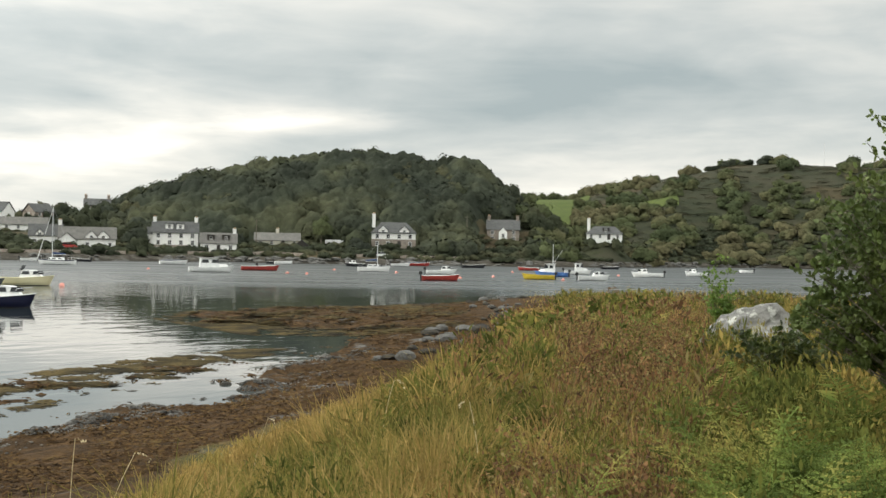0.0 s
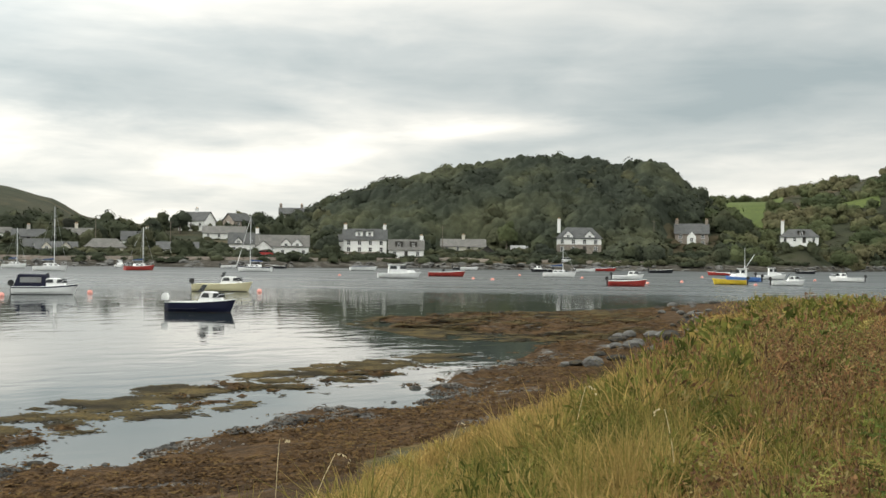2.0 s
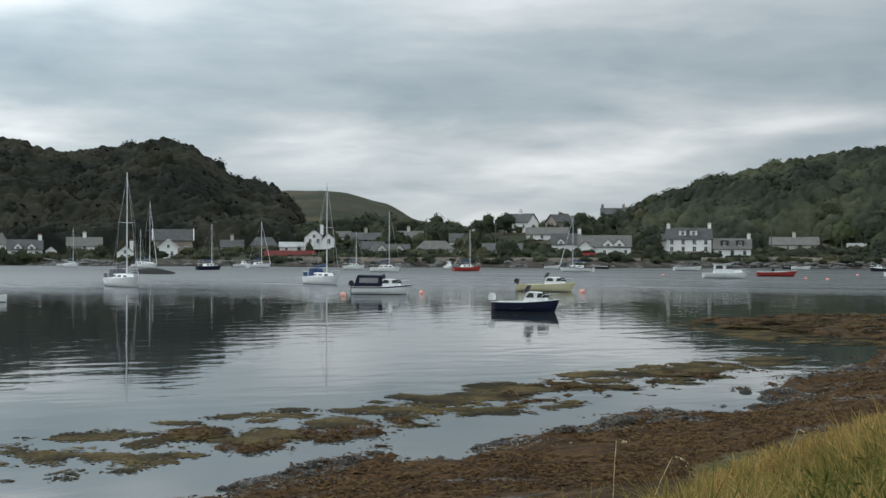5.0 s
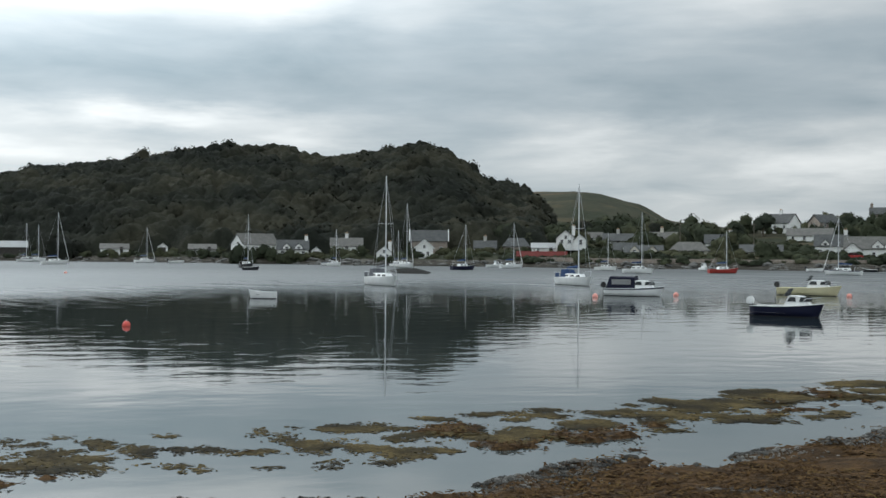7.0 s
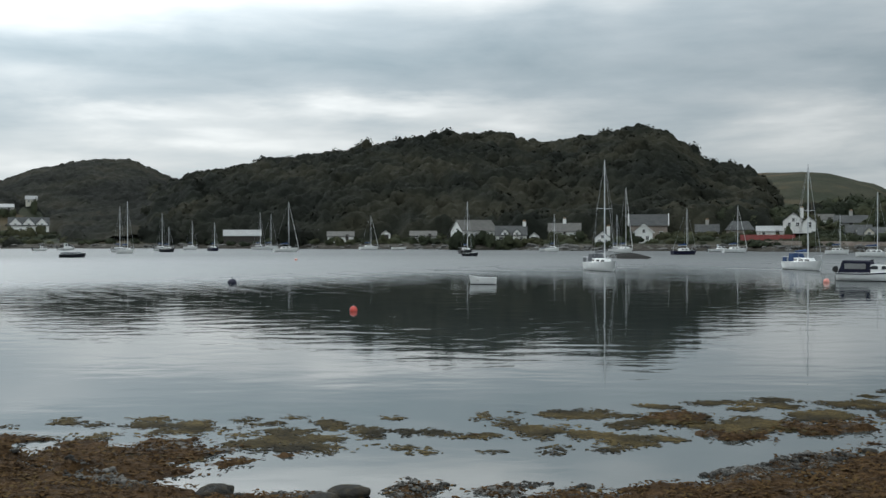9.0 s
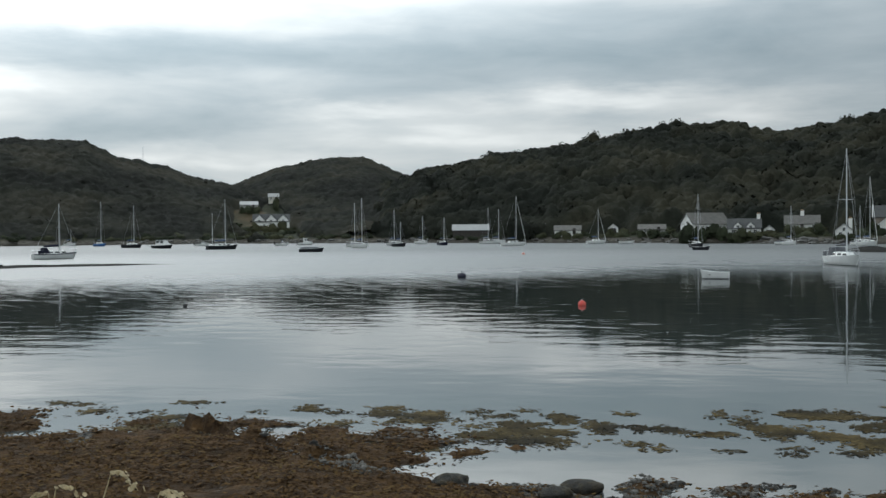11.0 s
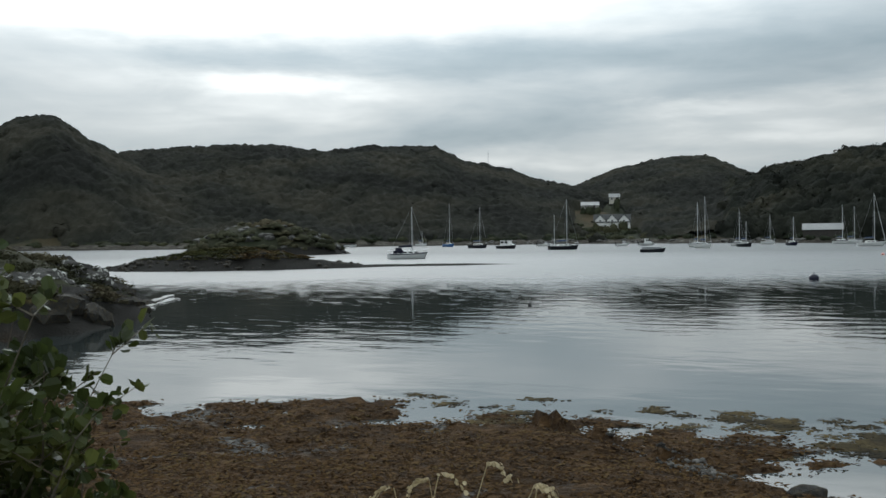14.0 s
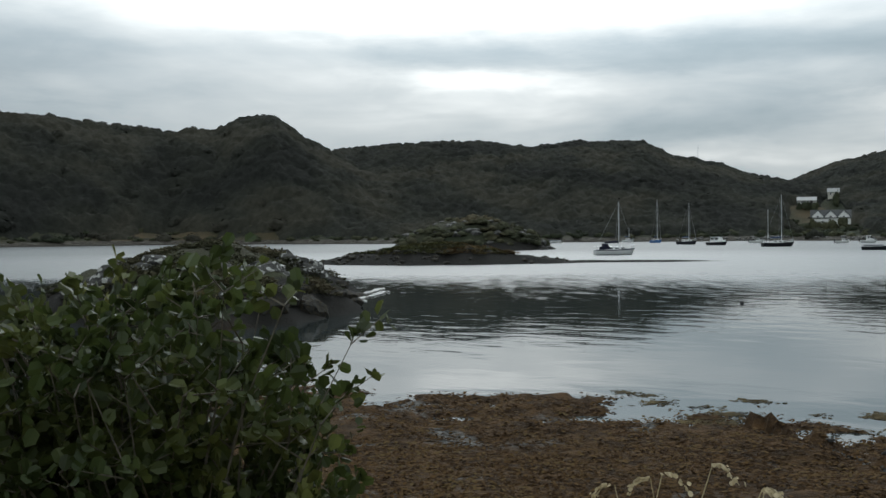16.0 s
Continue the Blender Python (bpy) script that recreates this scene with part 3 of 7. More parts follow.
def land_at(az, d):
    p = at(az, d)
    return float(land(p.x, p.y))


# ---------------------------------------------------------------- houses: the plan
# bearing, distance, base height, width, ridge height, and how each is built
HOUSES = [
    dict(at=(17.82, 327, 2.2), w=15, h=6.8, walls=WHITE_HARL, roof=SLATE_PALE, gables=(1.0, 4.2), chim=(), rows=2, name="long white house with three wall-head dormers and a pale slate roof", wing=(-5.4, 5.0)),
    dict(at=(13.61, 343, 2.1), w=13.2, h=9.4, walls=WHITE_HARL, roof=SLATE, gables=(), chim=(-1, 1), rows=3, name="tall white harled house on a stone basement with end chimneys", dormers=(-1.8, 1.4), annex=True),
    dict(at=(11.48, 340, 2.8), w=10.5, h=5.5, walls=WHITE_HARL, roof=SLATE_PALE, gables=(), chim=(1,), rows=1, name="white bungalow with two dark box dormers in a pale roof", dormers=(-2.2, 2.2)),
    dict(at=(8.53, 356, 4.7), w=14, h=4.2, walls=CREAM_HARL, roof=SLATE_PALE, gables=(), chim=(0,), rows=1, name="long low cream bungalow with a shallow pale roof"),
    dict(at=(7.29, 337, 3.0), w=4.7, h=3.6, walls=DARK_WOOD, roof=SLATE, gables=(), chim=(), rows=0, name="dark timber boat shed above the shore", end_on=True),
    dict(at=(5.64, 356, 4.4), w=5, h=2.6, walls=GREY_HARL, roof=TIN_PALE, gables=(), chim=(), rows=0, name="small grey shed with a pale sheet roof"),
    dict(at=(2.58, 350, 5.0), w=13.7, h=7.8, walls=WHITE_HARL, roof=SLATE, gables=(-3.3, 3.3), chim=(-1,), rows=2, name="white house with two gabled dormers and a tall white chimney", hip=True, plinth=2.5),
    dict(at=(-3.07, 375, 7.7), w=10.7, h=7.3, walls=STONE_WALL, roof=SLATE, gables=(), chim=(-1, 1), rows=2, name="brown stone house with end chimneys and a white porch", porch=0.0),
    dict(at=(-8.26, 375, 9.0), w=11.6, h=4.3, walls=WHITE_HARL, roof=SLATE, gables=(), chim=(-1,), rows=1, name="white hip-roofed bungalow with a tall white chimney", hip=True, dormers=(0.5,)),
    dict(at=(17.39, 425, 16.6), veiled=True, w=9, h=4.3, walls=STONE_WALL, roof=SLATE, gables=(2.2,), chim=(-1, 1), rows=1, name="dark gabled house high among the trees"),
    dict(at=(20.11, 400, 12.8), veiled=True, w=7.5, h=4.8, walls=STONE_WALL, roof=SLATE, gables=(), chim=(), rows=2, name="dark stone gable-ended house on the rise", turn=35),
    dict(at=(20.75, 375, 8.2), w=13.8, h=4.2, walls=WHITE_HARL, roof=SLATE_PALE, gables=(), chim=(), rows=1, name="long white bungalow with a broad pale roof"),
    dict(at=(19.76, 331, 3.1), w=8.7, h=6.5, walls=WHITE_HARL, roof=SLATE, gables=(-1.6,), chim=(1,), rows=1, name="white cottage with a steep dark roof and a gable"),
    dict(at=(22.11, 412, 11.8), w=10.6, h=6.5, walls=WHITE_HARL, roof=SLATE, gables=(), chim=(0,), rows=2, name="white two-storey house on the hill", turn=-30),
    dict(at=(23.05, 327, 3.0), veiled=True, w=11.4, h=3.6, walls=WHITE_HARL, roof=SLATE, gables=(), chim=(), rows=1, name="low white cottage behind garden trees"),
    dict(at=(26.54, 324, 3.0), w=10.9, h=4.2, walls=CREAM_HARL, roof=SLATE_PALE, gables=(), chim=(), rows=1, name="hip-roofed bungalow with a pale tiled roof", hip=True),
    dict(at=(28.82, 324, 2.6), w=10.7, h=3.6, walls=CREAM_HARL, roof=SLATE, gables=(-2.5, 2.5), chim=(), rows=1, name="low terrace with white window bays"),
    dict(at=(30.1, 350, 6.0), veiled=True, w=9.0, h=4.0, walls=GREY_HARL, roof=SLATE, gables=(), chim=(0,), rows=1, name="grey cottage behind the terrace"),
    dict(at=(31.26, 361, 7.6), veiled=True, w=4.6, h=3.0, walls=WHITE_HARL, roof=SLATE_PALE, gables=(), chim=(), rows=1, name="small white cottage on the slope"),
    dict(at=(25.1, 348, 5.2), w=8.0, h=4.6, walls=WHITE_HARL, roof=SLATE, gables=(), chim=(1,), rows=1, name="white cottage above the shore road", veiled=True),
    dict(at=(27.9, 352, 6.0), w=9.0, h=4.6, walls=CREAM_HARL, roof=SLATE_PALE, gables=(), chim=(0,), rows=1, name="cream cottage on the slope behind the terrace", veiled=True),
    dict(at=(29.75, 330, 3.2), w=6.5, h=3.8, walls=WHITE_HARL, roof=SLATE, gables=(0,), chim=(), rows=1, name="small white cottage with one dormer gable"),
    dict(at=(36.9, 338, 3.6), w=6.5, h=3.8, walls=GREY_HARL, roof=SLATE, gables=(), chim=(0,), rows=1, name="small grey cottage between dark trees"),
    dict(at=(32.76, 332, 6.2), w=5.6, h=4.4, walls=WHITE_HARL, roof=SLATE, gables=(), chim=(1,), rows=1, name="white gable-ended house with a white chimney", end_on=True, wing=(4.2, 3.5)),
    dict(at=(33.98, 322, 1.0), w=14, h=3.2, walls=DARK_WOOD, roof=TIN_RED, gables=(), chim=(), rows=0, name="long boat store with a red sheet roof by the water"),
    dict(at=(33.84, 335, 3.6), w=7.6, h=3.2, walls=WHITE_HARL, roof=TIN_PALE, gables=(), chim=(), rows=1, name="white building with a pale roof behind the boat store"),
    dict(at=(35.30, 342, 3.9), w=7.8, h=4.4, walls=STONE_WALL, roof=SLATE, gables=(), chim=(), rows=1, name="square stone house with pale window surrounds", hip=True),
    dict(at=(39.81, 341, 2.2), w=11.1, h=8.3, walls=STONE_WALL, roof=SLATE, gables=(), chim=(), rows=1, name="stone hall with a steep dark roof and white verges", verge=True),
    dict(at=(40.04, 331, 1.7), w=5.1, h=5.6, walls=WHITE_HARL, roof=SLATE, gables=(), chim=(), rows=1, name="white gabled porch house before the hall", end_on=True, verge=True),
    dict(at=(42.12, 320, 1.5), w=4.4, h=3.9, walls=WHITE_HARL, roof=SLATE, gables=(), chim=(1,), rows=1, name="small white gable-ended cottage on the shore", end_on=True),
    dict(at=(44.05, 337, 3.5), w=9.4, h=4.4, walls=WHITE_HARL, roof=SLATE_PALE, gables=(), chim=(0,), rows=2, name="two-storey white house under dark trees"),
    dict(at=(46.80, 337, 2.1), w=9.2, h=5.0, walls=WHITE_HARL, roof=SLATE, gables=(-1.8, 1.8), chim=(1,), rows=1, name="white cottage with dormers and a white garden wall"),
    dict(at=(48.73, 342, 3.0), w=11.7, h=6.0, walls=WHITE_HARL, roof=SLATE_PALE, gables=(), chim=(), rows=2, name="large white house with a broad pale roof", turn=28),
    dict(at=(45.60, 338, 2.6), w=3.0, h=2.6, walls=WHITE_HARL, roof=SLATE, gables=(), chim=(), rows=0, name="tiny white gabled outhouse by the cottage", end_on=True),
    dict(at=(51.33, 368, 3.0), w=8.5, h=2.8, walls=GREY_HARL, roof=SLATE_PALE, gables=(), chim=(), rows=1, name="low grey bungalow under the wood"),
    dict(at=(55.59, 375, 2.8), w=8.6, h=2.9, walls=WHITE_HARL, roof=SLATE_PALE, gables=(), chim=(), rows=1, name="white bungalow alone under the wood"),
    dict(at=(53.27, 374, 3.2), w=3.2, h=3.0, walls=WHITE_HARL, roof=SLATE, gables=(), chim=(), rows=0, name="small white boathouse by the shore", end_on=True),
    dict(at=(60.57, 398, 2.0), w=12.7, h=4.4, walls=DARK_WOOD, roof=TIN_PALE, gables=(), chim=(), rows=0, name="wide shed with a pale sheet roof by the shore"),
    dict(at=(70.80, 480, 5.1), veiled=True, w=15.2, h=6.9, walls=WHITE_HARL, roof=SLATE, gables=(-5, 0, 5), gw=4.4, chim=(), rows=1, name="white house with three gables at the head of the bay"),
    dict(at=(70.67, 560, 20.0), veiled=True, w=5.0, h=3.6, walls=CREAM_HARL, roof=TIN_PALE, gables=(), chim=(), rows=1, name="small cream house high on the hillside"),
    dict(at=(71.91, 530, 15.4), veiled=True, w=8.0, h=3.4, walls=GREY_HARL, roof=TIN_PALE, gables=(), chim=(), rows=1, name="low house with a pale roof on the hillside"),
]
for h in HOUSES:
    p = at(*h["at"])
    PADS.append((p.x, p.y, p.z, max(5.0, h["w"] * 0.74)))
    q = at(h["at"][0], h["at"][1] - 2)
    FOLK.append((q.x, q.y, h["w"] * 0.5 + 3))


# ---------------------------------------------------------------- ground and water
def make_ground():
    az = np.concatenate([np.arange(-32, 118, 0.33), np.arange(118, 328, 3.0)])
    r = np.concatenate([[0.02], np.geomspace(0.6, 8, 28, endpoint=False), np.geomspace(8, 48, 150, endpoint=False), np.geomspace(48, 4200, 150)])
    a, d = np.meshgrid(np.radians(az), r, indexing="ij")
    x, y = -d * np.sin(a), d * np.cos(a)
    z = land(x, y)
    n, k = a.shape
    verts = np.stack([x, y, z], -1).reshape(-1, 3)
    i, j = np.meshgrid(np.arange(n), np.arange(k - 1), indexing="ij")
    p = i * k + j
    q = ((i + 1) % n) * k + j
    faces = np.stack([p, p + 1, q + 1, q], -1).reshape(-1, 4)[:, ::-1]
    me = fast_mesh("ground", verts, faces, GROUND, True)
    tagged(new("ground", me), "grassy bank, wrack-covered beach and wooded hills round a bay", "ground", kind="structure")


make_ground()
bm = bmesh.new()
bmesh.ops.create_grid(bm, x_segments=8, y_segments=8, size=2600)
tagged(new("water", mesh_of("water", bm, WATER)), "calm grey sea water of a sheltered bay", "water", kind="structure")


# ---------------------------------------------------------------- woods
def knob(detail):
    """One rounded, uneven bough of foliage: the upper part of a small ball."""
    bm = bmesh.new()
    bmesh.ops.create_icosphere(bm, subdivisions=detail, radius=1.0)
    bmesh.ops.delete(bm, geom=[f for f in bm.faces if f.calc_center_median().z < -0.25], context="FACES")
    bm.verts.index_update()
    n = np.array([v.co[:] for v in bm.verts])
    f = np.array([[v.index for v in q.verts] for q in bm.faces])
    bm.free()
    return n, f


def crown(rng, lobes, cards, tall, size, detail=1, fuzz=0.05, soft=0.55):
    """A crown about one unit in radius: uneven boughs under a coat of leaf clumps that break their outline."""
    verts, faces, norms, base = [], [], [], 0
    centres = [(0.0, 0.0, 0.45 * tall, 0.74)]
    for i in range(lobes - 1):
        a, h = i * 2.4 + rng.uniform(-0.5, 0.5), rng.uniform(0.15, 0.9)
        reach = 0.72 * math.sqrt(max(0.05, 1 - (h - 0.15) ** 2 * 1.3)) * rng.uniform(0.6, 1.0)
        centres.append((reach * math.cos(a), reach * math.sin(a), h * tall, rng.uniform(0.32, 0.56)))
    for cx, cy, cz, cr in centres:
        n, f = knob(detail)
        verts.append(n * cr * rng.uniform(0.78, 1.08, (len(n), 1)) + (cx, cy, cz))
        norms.append(n * 0.6 + np.array([cx, cy, 0.0]) * 0.5 + (0, 0, soft))
        faces.append(f + base)
        base += len(n)
    c = np.array([centres[i] for i in rng.integers(0, lobes, cards)])
    n = rng.normal(size=(cards, 3))
    n[:, 2] = n[:, 2] * 0.8 + 0.4
    n /= np.linalg.norm(n, axis=1, keepdims=True)
    p = c[:, :3] + n * c[:, 3:] * rng.uniform(0.92, 1.0 + fuzz, (cards, 1))
    out = n * 0.6 + c[:, :3] * (0.5, 0.5, 0) + (0, 0, soft)
    d = n + rng.normal(0, 0.22, (cards, 3))
    u = np.cross(d, rng.normal(size=(cards, 3)))
    u /= np.linalg.norm(u, axis=1, keepdims=True)
    w = np.cross(d, u)
    w /= np.linalg.norm(w, axis=1, keepdims=True)
    for k in range(3):
        g = k * math.pi * 2 / 3
        verts.append(p + size * rng.uniform(0.5, 1.3, (cards, 1)) * (math.cos(g) * u + math.sin(g) * w))
        norms.append(out)
    faces.append(base + np.stack([np.arange(cards) + k * cards for k in range(3)], -1))
    norms = np.concatenate(norms)
    return np.concatenate(verts), np.concatenate(faces), norms / np.linalg.norm(norms, axis=1, keepdims=True)


def tuft(rng, cards, size):
    """A low cushion of heather or rough grass: nothing but small sprays that point up and out."""
    a, q = rng.uniform(0, 2 * math.pi, cards), np.sqrt(rng.uniform(0, 1, cards))
    p = np.stack([q * np.cos(a), q * np.sin(a), (1 - q * q) * rng.uniform(0.2, 1.0, cards)], -1)
    d = p * (1.0, 1.0, 0.3) + rng.normal(0, 0.45, (cards, 3)) + (0, 0, 0.4)
    d /= np.linalg.norm(d, axis=1, keepdims=True)
    u = np.cross(d, rng.normal(size=(cards, 3)))
    u /= np.linalg.norm(u, axis=1, keepdims=True)
    k = size * rng.uniform(0.6, 1.4, (cards, 1))
    v = np.concatenate([p - u * k * 0.4, p + u * k * 0.4, p + d * k])
    n = np.concatenate([p * (0.5, 0.5, 0) + (0, 0, 0.8)] * 3)
    return v, np.stack([np.arange(cards) + j * cards for j in range(3)], -1), n / np.linalg.norm(n, axis=1, keepdims=True)


def scatter(name, protos, places, mat, label, category):
    """Copies of the crowns at (x, y, z, radius, height, turn), joined into one mesh, shaded as rounded crowns."""
    vs, fs, ns, base = [], [], [], 0
    for i, (x, y, z, rad, high, turn) in enumerate(places):
        v, f, n = protos[i % len(protos)]
        c, s = math.cos(turn), math.sin(turn)
        vs.append(np.stack([(v[:, 0] * c - v[:, 1] * s) * rad + x, (v[:, 0] * s + v[:, 1] * c) * rad + y, v[:, 2] * high + z], -1))
        ns.append(np.stack([n[:, 0] * c - n[:, 1] * s, n[:, 0] * s + n[:, 1] * c, n[:, 2]], -1))
        fs.append(f + base)
        base += len(v)
    me = fast_mesh(name, np.concatenate(vs), np.concatenate(fs), mat, True)
    me.normals_split_custom_set_from_vertices(np.concatenate(ns).astype(np.float32))
    return tagged(new(name, me), label, category, kind="stuff")


def domes(x, y, cell, seed):
    """Tops of crowns that grow into one another: the highest of the domes over a shaken grid, from 0 to about 1."""
    u, v = x / cell, y / cell
    iu, iv = np.floor(u), np.floor(v)
    best = np.zeros_like(x)
    for du in (-1, 0, 1):
        for dv in (-1, 0, 1):
            cu, cv = iu + du, iv + dv
            h = [np.sin(cu * 127.1 + cv * 311.7 + (seed + k) * 74.7) * 43758.5453 for k in range(4)]
            h = [q - np.floor(q) for q in h]
            d2 = (u - cu - h[0]) ** 2 + (v - cv - h[1]) ** 2
            best = np.maximum(best, (0.45 + 0.55 * h[2]) * np.sqrt(np.maximum(1 - d2 / (0.55 + 0.4 * h[3]) ** 2, 0)))
    return best


def closed_wood(a0, a1, r0, r1, da, dr, tall, cell, mat, label):
    """A wood seen from far off: one uneven skin over the tops of its crowns, down to the ground at its edges and round the houses."""
    a, r = np.meshgrid(np.arange(a0, a1, da), np.arange(r0, r1, dr), indexing="ij")
    x, y = -r * np.sin(np.radians(a)), r * np.cos(np.radians(a))
    x, y = x + (fbm(x * 0.4, y * 0.4, 2, 51) - 0.5) * 1.5, y + (fbm(x * 0.4, y * 0.4, 2, 52) - 0.5) * 1.5
    crest = tall * (0.1 + 0.5 * domes(x, y, cell, 61) + 0.4 * domes(x, y, cell * 0.45, 62)) * (0.8 + 0.4 * fbm(x * 0.02, y * 0.02, 3, 63))
    crest = crest + (fbm(x * 0.55, y * 0.55, 2, 64) - 0.5) * 1.5
    edge = ease(8, 26, r - np.interp(a, SHORE_AZ, SHORE_R) + (fbm(x * 0.08, y * 0.08, 3, 65) - 0.5) * 16)
    edge = edge * ease(a0, a0 + 1.2, a) * (1 - ease(a1 - 1.2, a1, a))
    for h in HOUSES:
        az, d, z = h["at"]
        if a0 - 3 < az < a1 + 3:
            off = np.abs(a - az) * math.pi / 180 * r
            edge = edge * (1 - (1 - ease(h["w"] * 0.5 + 1, h["w"] * 0.5 + 7, off)) * (1 - ease(d + 2, d + 9, r)))
    z = land(x, y) - 1.0 + edge * (crest + 1.0)
    n, k = a.shape
    i, j = np.meshgrid(np.arange(n - 1), np.arange(k - 1), indexing="ij")
    p = i * k + j
    f = np.stack([p, p + 1, p + k + 1, p + k], -1).reshape(-1, 4)[:, ::-1]
    tagged(new("woodland", fast_mesh("woodland", np.stack([x, y, z], -1).reshape(-1, 3), f, mat, True)), label, "wood", kind="stuff")


PASTURES = [(-4.6, -6.9, 430, 585), (-9.8, -11.9, 492, 510), (-6.0, -7.6, 545, 585)]


def sow(rng, a0, a1, r0, r1, gap, rad, tall, keep=None):
    """Places for trees over a stretch of the land, on a shaken grid."""
    places = []
    r = r0
    while r < r1:
        step = math.degrees(gap / r)
        a = a0 + rng.uniform(0, step)
        while a < a1:
            aa, rr = a + rng.uniform(-0.4, 0.4) * step, r + rng.uniform(-0.45, 0.45) * gap
            a += step
            p = at(aa, rr)
            if any(min(f[0], f[1]) < aa < max(f[0], f[1]) and f[2] < rr < f[3] for f in PASTURES):
                continue
            if any((p.x - fx) ** 2 + (p.y - fy) ** 2 < (fr + 0.7 * rad if tall > 1.6 else fr * 0.55) ** 2 for fx, fy, fr in FOLK):
                continue
            if tall > 1.6 and any(abs(aa - hh["at"][0]) < math.degrees((hh["w"] * 0.5 + 0.9 * rad) / hh["at"][1]) and -75 < rr - hh["at"][1] < 5 and not hh.get("veiled") for hh in HOUSES):
                continue
            if keep and not keep(aa, rr, rng):
                continue
            places.append((p.x, p.y))
        r += gap * 0.9
    x, y = np.array(places).T
    z = land(x, y)
    x, y, z = x[z > 0.9], y[z > 0.9], z[z > 0.9]
    k = rng.uniform(0.65, 1.4, len(x)) * (0.8 + 0.4 * fbm(x * 0.03, y * 0.03, 2, 91))
    return list(zip(x, y, z - (0.22 if tall > 2.5 else 0.12) * tall * k, rad * k, tall * k * rng.uniform(0.85, 1.15, len(x)), rng.uniform(0, 6.28, len(x))))


def pasture(a0, a1, r0, r1):
    a, r = np.meshgrid(np.linspace(a0, a1, 14), np.linspace(r0, r1, 20), indexing="ij")
    edge = (fbm(a * 2.1, r * 0.03, 2, 71) - 0.5)
    a = a + edge * 0.8
    x, y = -r * np.sin(np.radians(a)), r * np.cos(np.radians(a))
    z = land(x, y) + 0.35
    i, j = np.meshgrid(np.arange(13), np.arange(19), indexing="ij")
    p = i * 20 + j
    f = np.stack([p, p + 1, p + 21, p + 20], -1).reshape(-1, 4)
    tagged(new("pasture", fast_mesh("pasture", np.stack([x, y, z], -1).reshape(-1, 3), f, FIELD, True)), "bright green grazed pasture on the hillside", "field", kind="structure")


for p in PASTURES:
    pasture(*p)


# ---------------------------------------------------------------- houses
def window_mesh():
    bm = bmesh.new()
    for x0, x1, z0, z1 in ((-0.58, -0.46, -0.75, 0.75), (0.46, 0.58, -0.75, 0.75), (-0.46, 0.46, 0.63, 0.75), (-0.46, 0.46, -0.75, -0.63), (-0.04, 0.04, -0.63, 0.63), (-0.46, -0.04, -0.03, 0.03), (0.04, 0.46, -0.03, 0.03)):
        box(bm, x0, x1, -0.07, 0.05, z0, z1)
    frame_me = mesh_of("window_frame", bm, WHITE_PAINT)
    bm = bmesh.new()
    box(bm, -0.47, 0.47, -0.02, 0.02, -0.64, 0.64)
    pane_me = mesh_of("pane", bm, GLASS)
    bm = bmesh.new()
    box(bm, -0.66, 0.66, -0.14, 0.04, -0.84, -0.755)
    return frame_me, pane_me, mesh_of("window_sill", bm, GREY_HARL)


WINDOW = window_mesh()


def add_window(parent, x, y, z, k=1.0, turn=0.0):
    w = new("window", WINDOW[0])
    w.parent = parent
    w.matrix_local = pose(x, y, z, 0, 0, turn) @ Matrix.Diagonal((k, 1, k, 1))
    part("pane", WINDOW[1], None, w)
    part("window_sill", WINDOW[2], None, w)


def gable_wall(bm, x0, x1, y0, y1, z0, eave, top, along="x"):
    """Walls up to the eaves with pointed ends; the ridge runs along x or y."""
    if along == "x":
        m = (y0 + y1) / 2
        prism(bm, [(y0, z0), (y1, z0), (y1, eave), (m, top), (y0, eave)], "x", x0, x1)
    else:
        m = (x0 + x1) / 2
        prism(bm, [(x0, z0), (x1, z0), (x1, eave), (m, top), (x0, eave)], "y", y0, y1)


def slope(bm, a, b, c, d, thick):
    """A roof slab on the corners a, b (eave) and c, d (ridge)."""
    a, b, c, d = (Vector(p) for p in (a, b, c, d))
    n = (b - a).cross(d - a).normalized()
    if n.z < 0:
        n = -n
    lower = [bm.verts.new(p) for p in (a, b, c, d)]
    upper = [bm.verts.new(p + n * thick) for p in (a, b, c, d)]
    bm.faces.new(lower), bm.faces.new(upper)
    for i in range(4):
        bm.faces.new((lower[i], lower[(i + 1) % 4], upper[(i + 1) % 4], upper[i]))


def roof_pair(bm, x0, x1, y0, y1, eave, top, over=0.35, along="x", hip=0.0, thick=0.14):
    if along == "x":
        m, run = (y0 + y1) / 2, (y1 - y0) / 2
        drop = (top - eave) / run * over
        for y, s in ((y0 - over, 1), (y1 + over, -1)):
            slope(bm, (x0 - over, y, eave - drop), (x1 + over, y, eave - drop), (x1 + over - hip, m, top), (x0 - over + hip, m, top), thick)
        if hip:
            for x, xx in ((x0 - over, x0 - over + hip), (x1 + over, x1 + over - hip)):
                slope(bm, (x, y0 - over, eave - drop), (x, y1 + over, eave - drop), (xx, m + 0.02, top), (xx, m - 0.02, top), thick)
    else:
        m, run = (x0 + x1) / 2, (x1 - x0) / 2
        drop = (top - eave) / run * over
        for x in (x0 - over, x1 + over):
            slope(bm, (x, y0 - over, eave - drop), (x, y1, eave - drop), (m, y1, top), (m, y0 - over, top), thick)


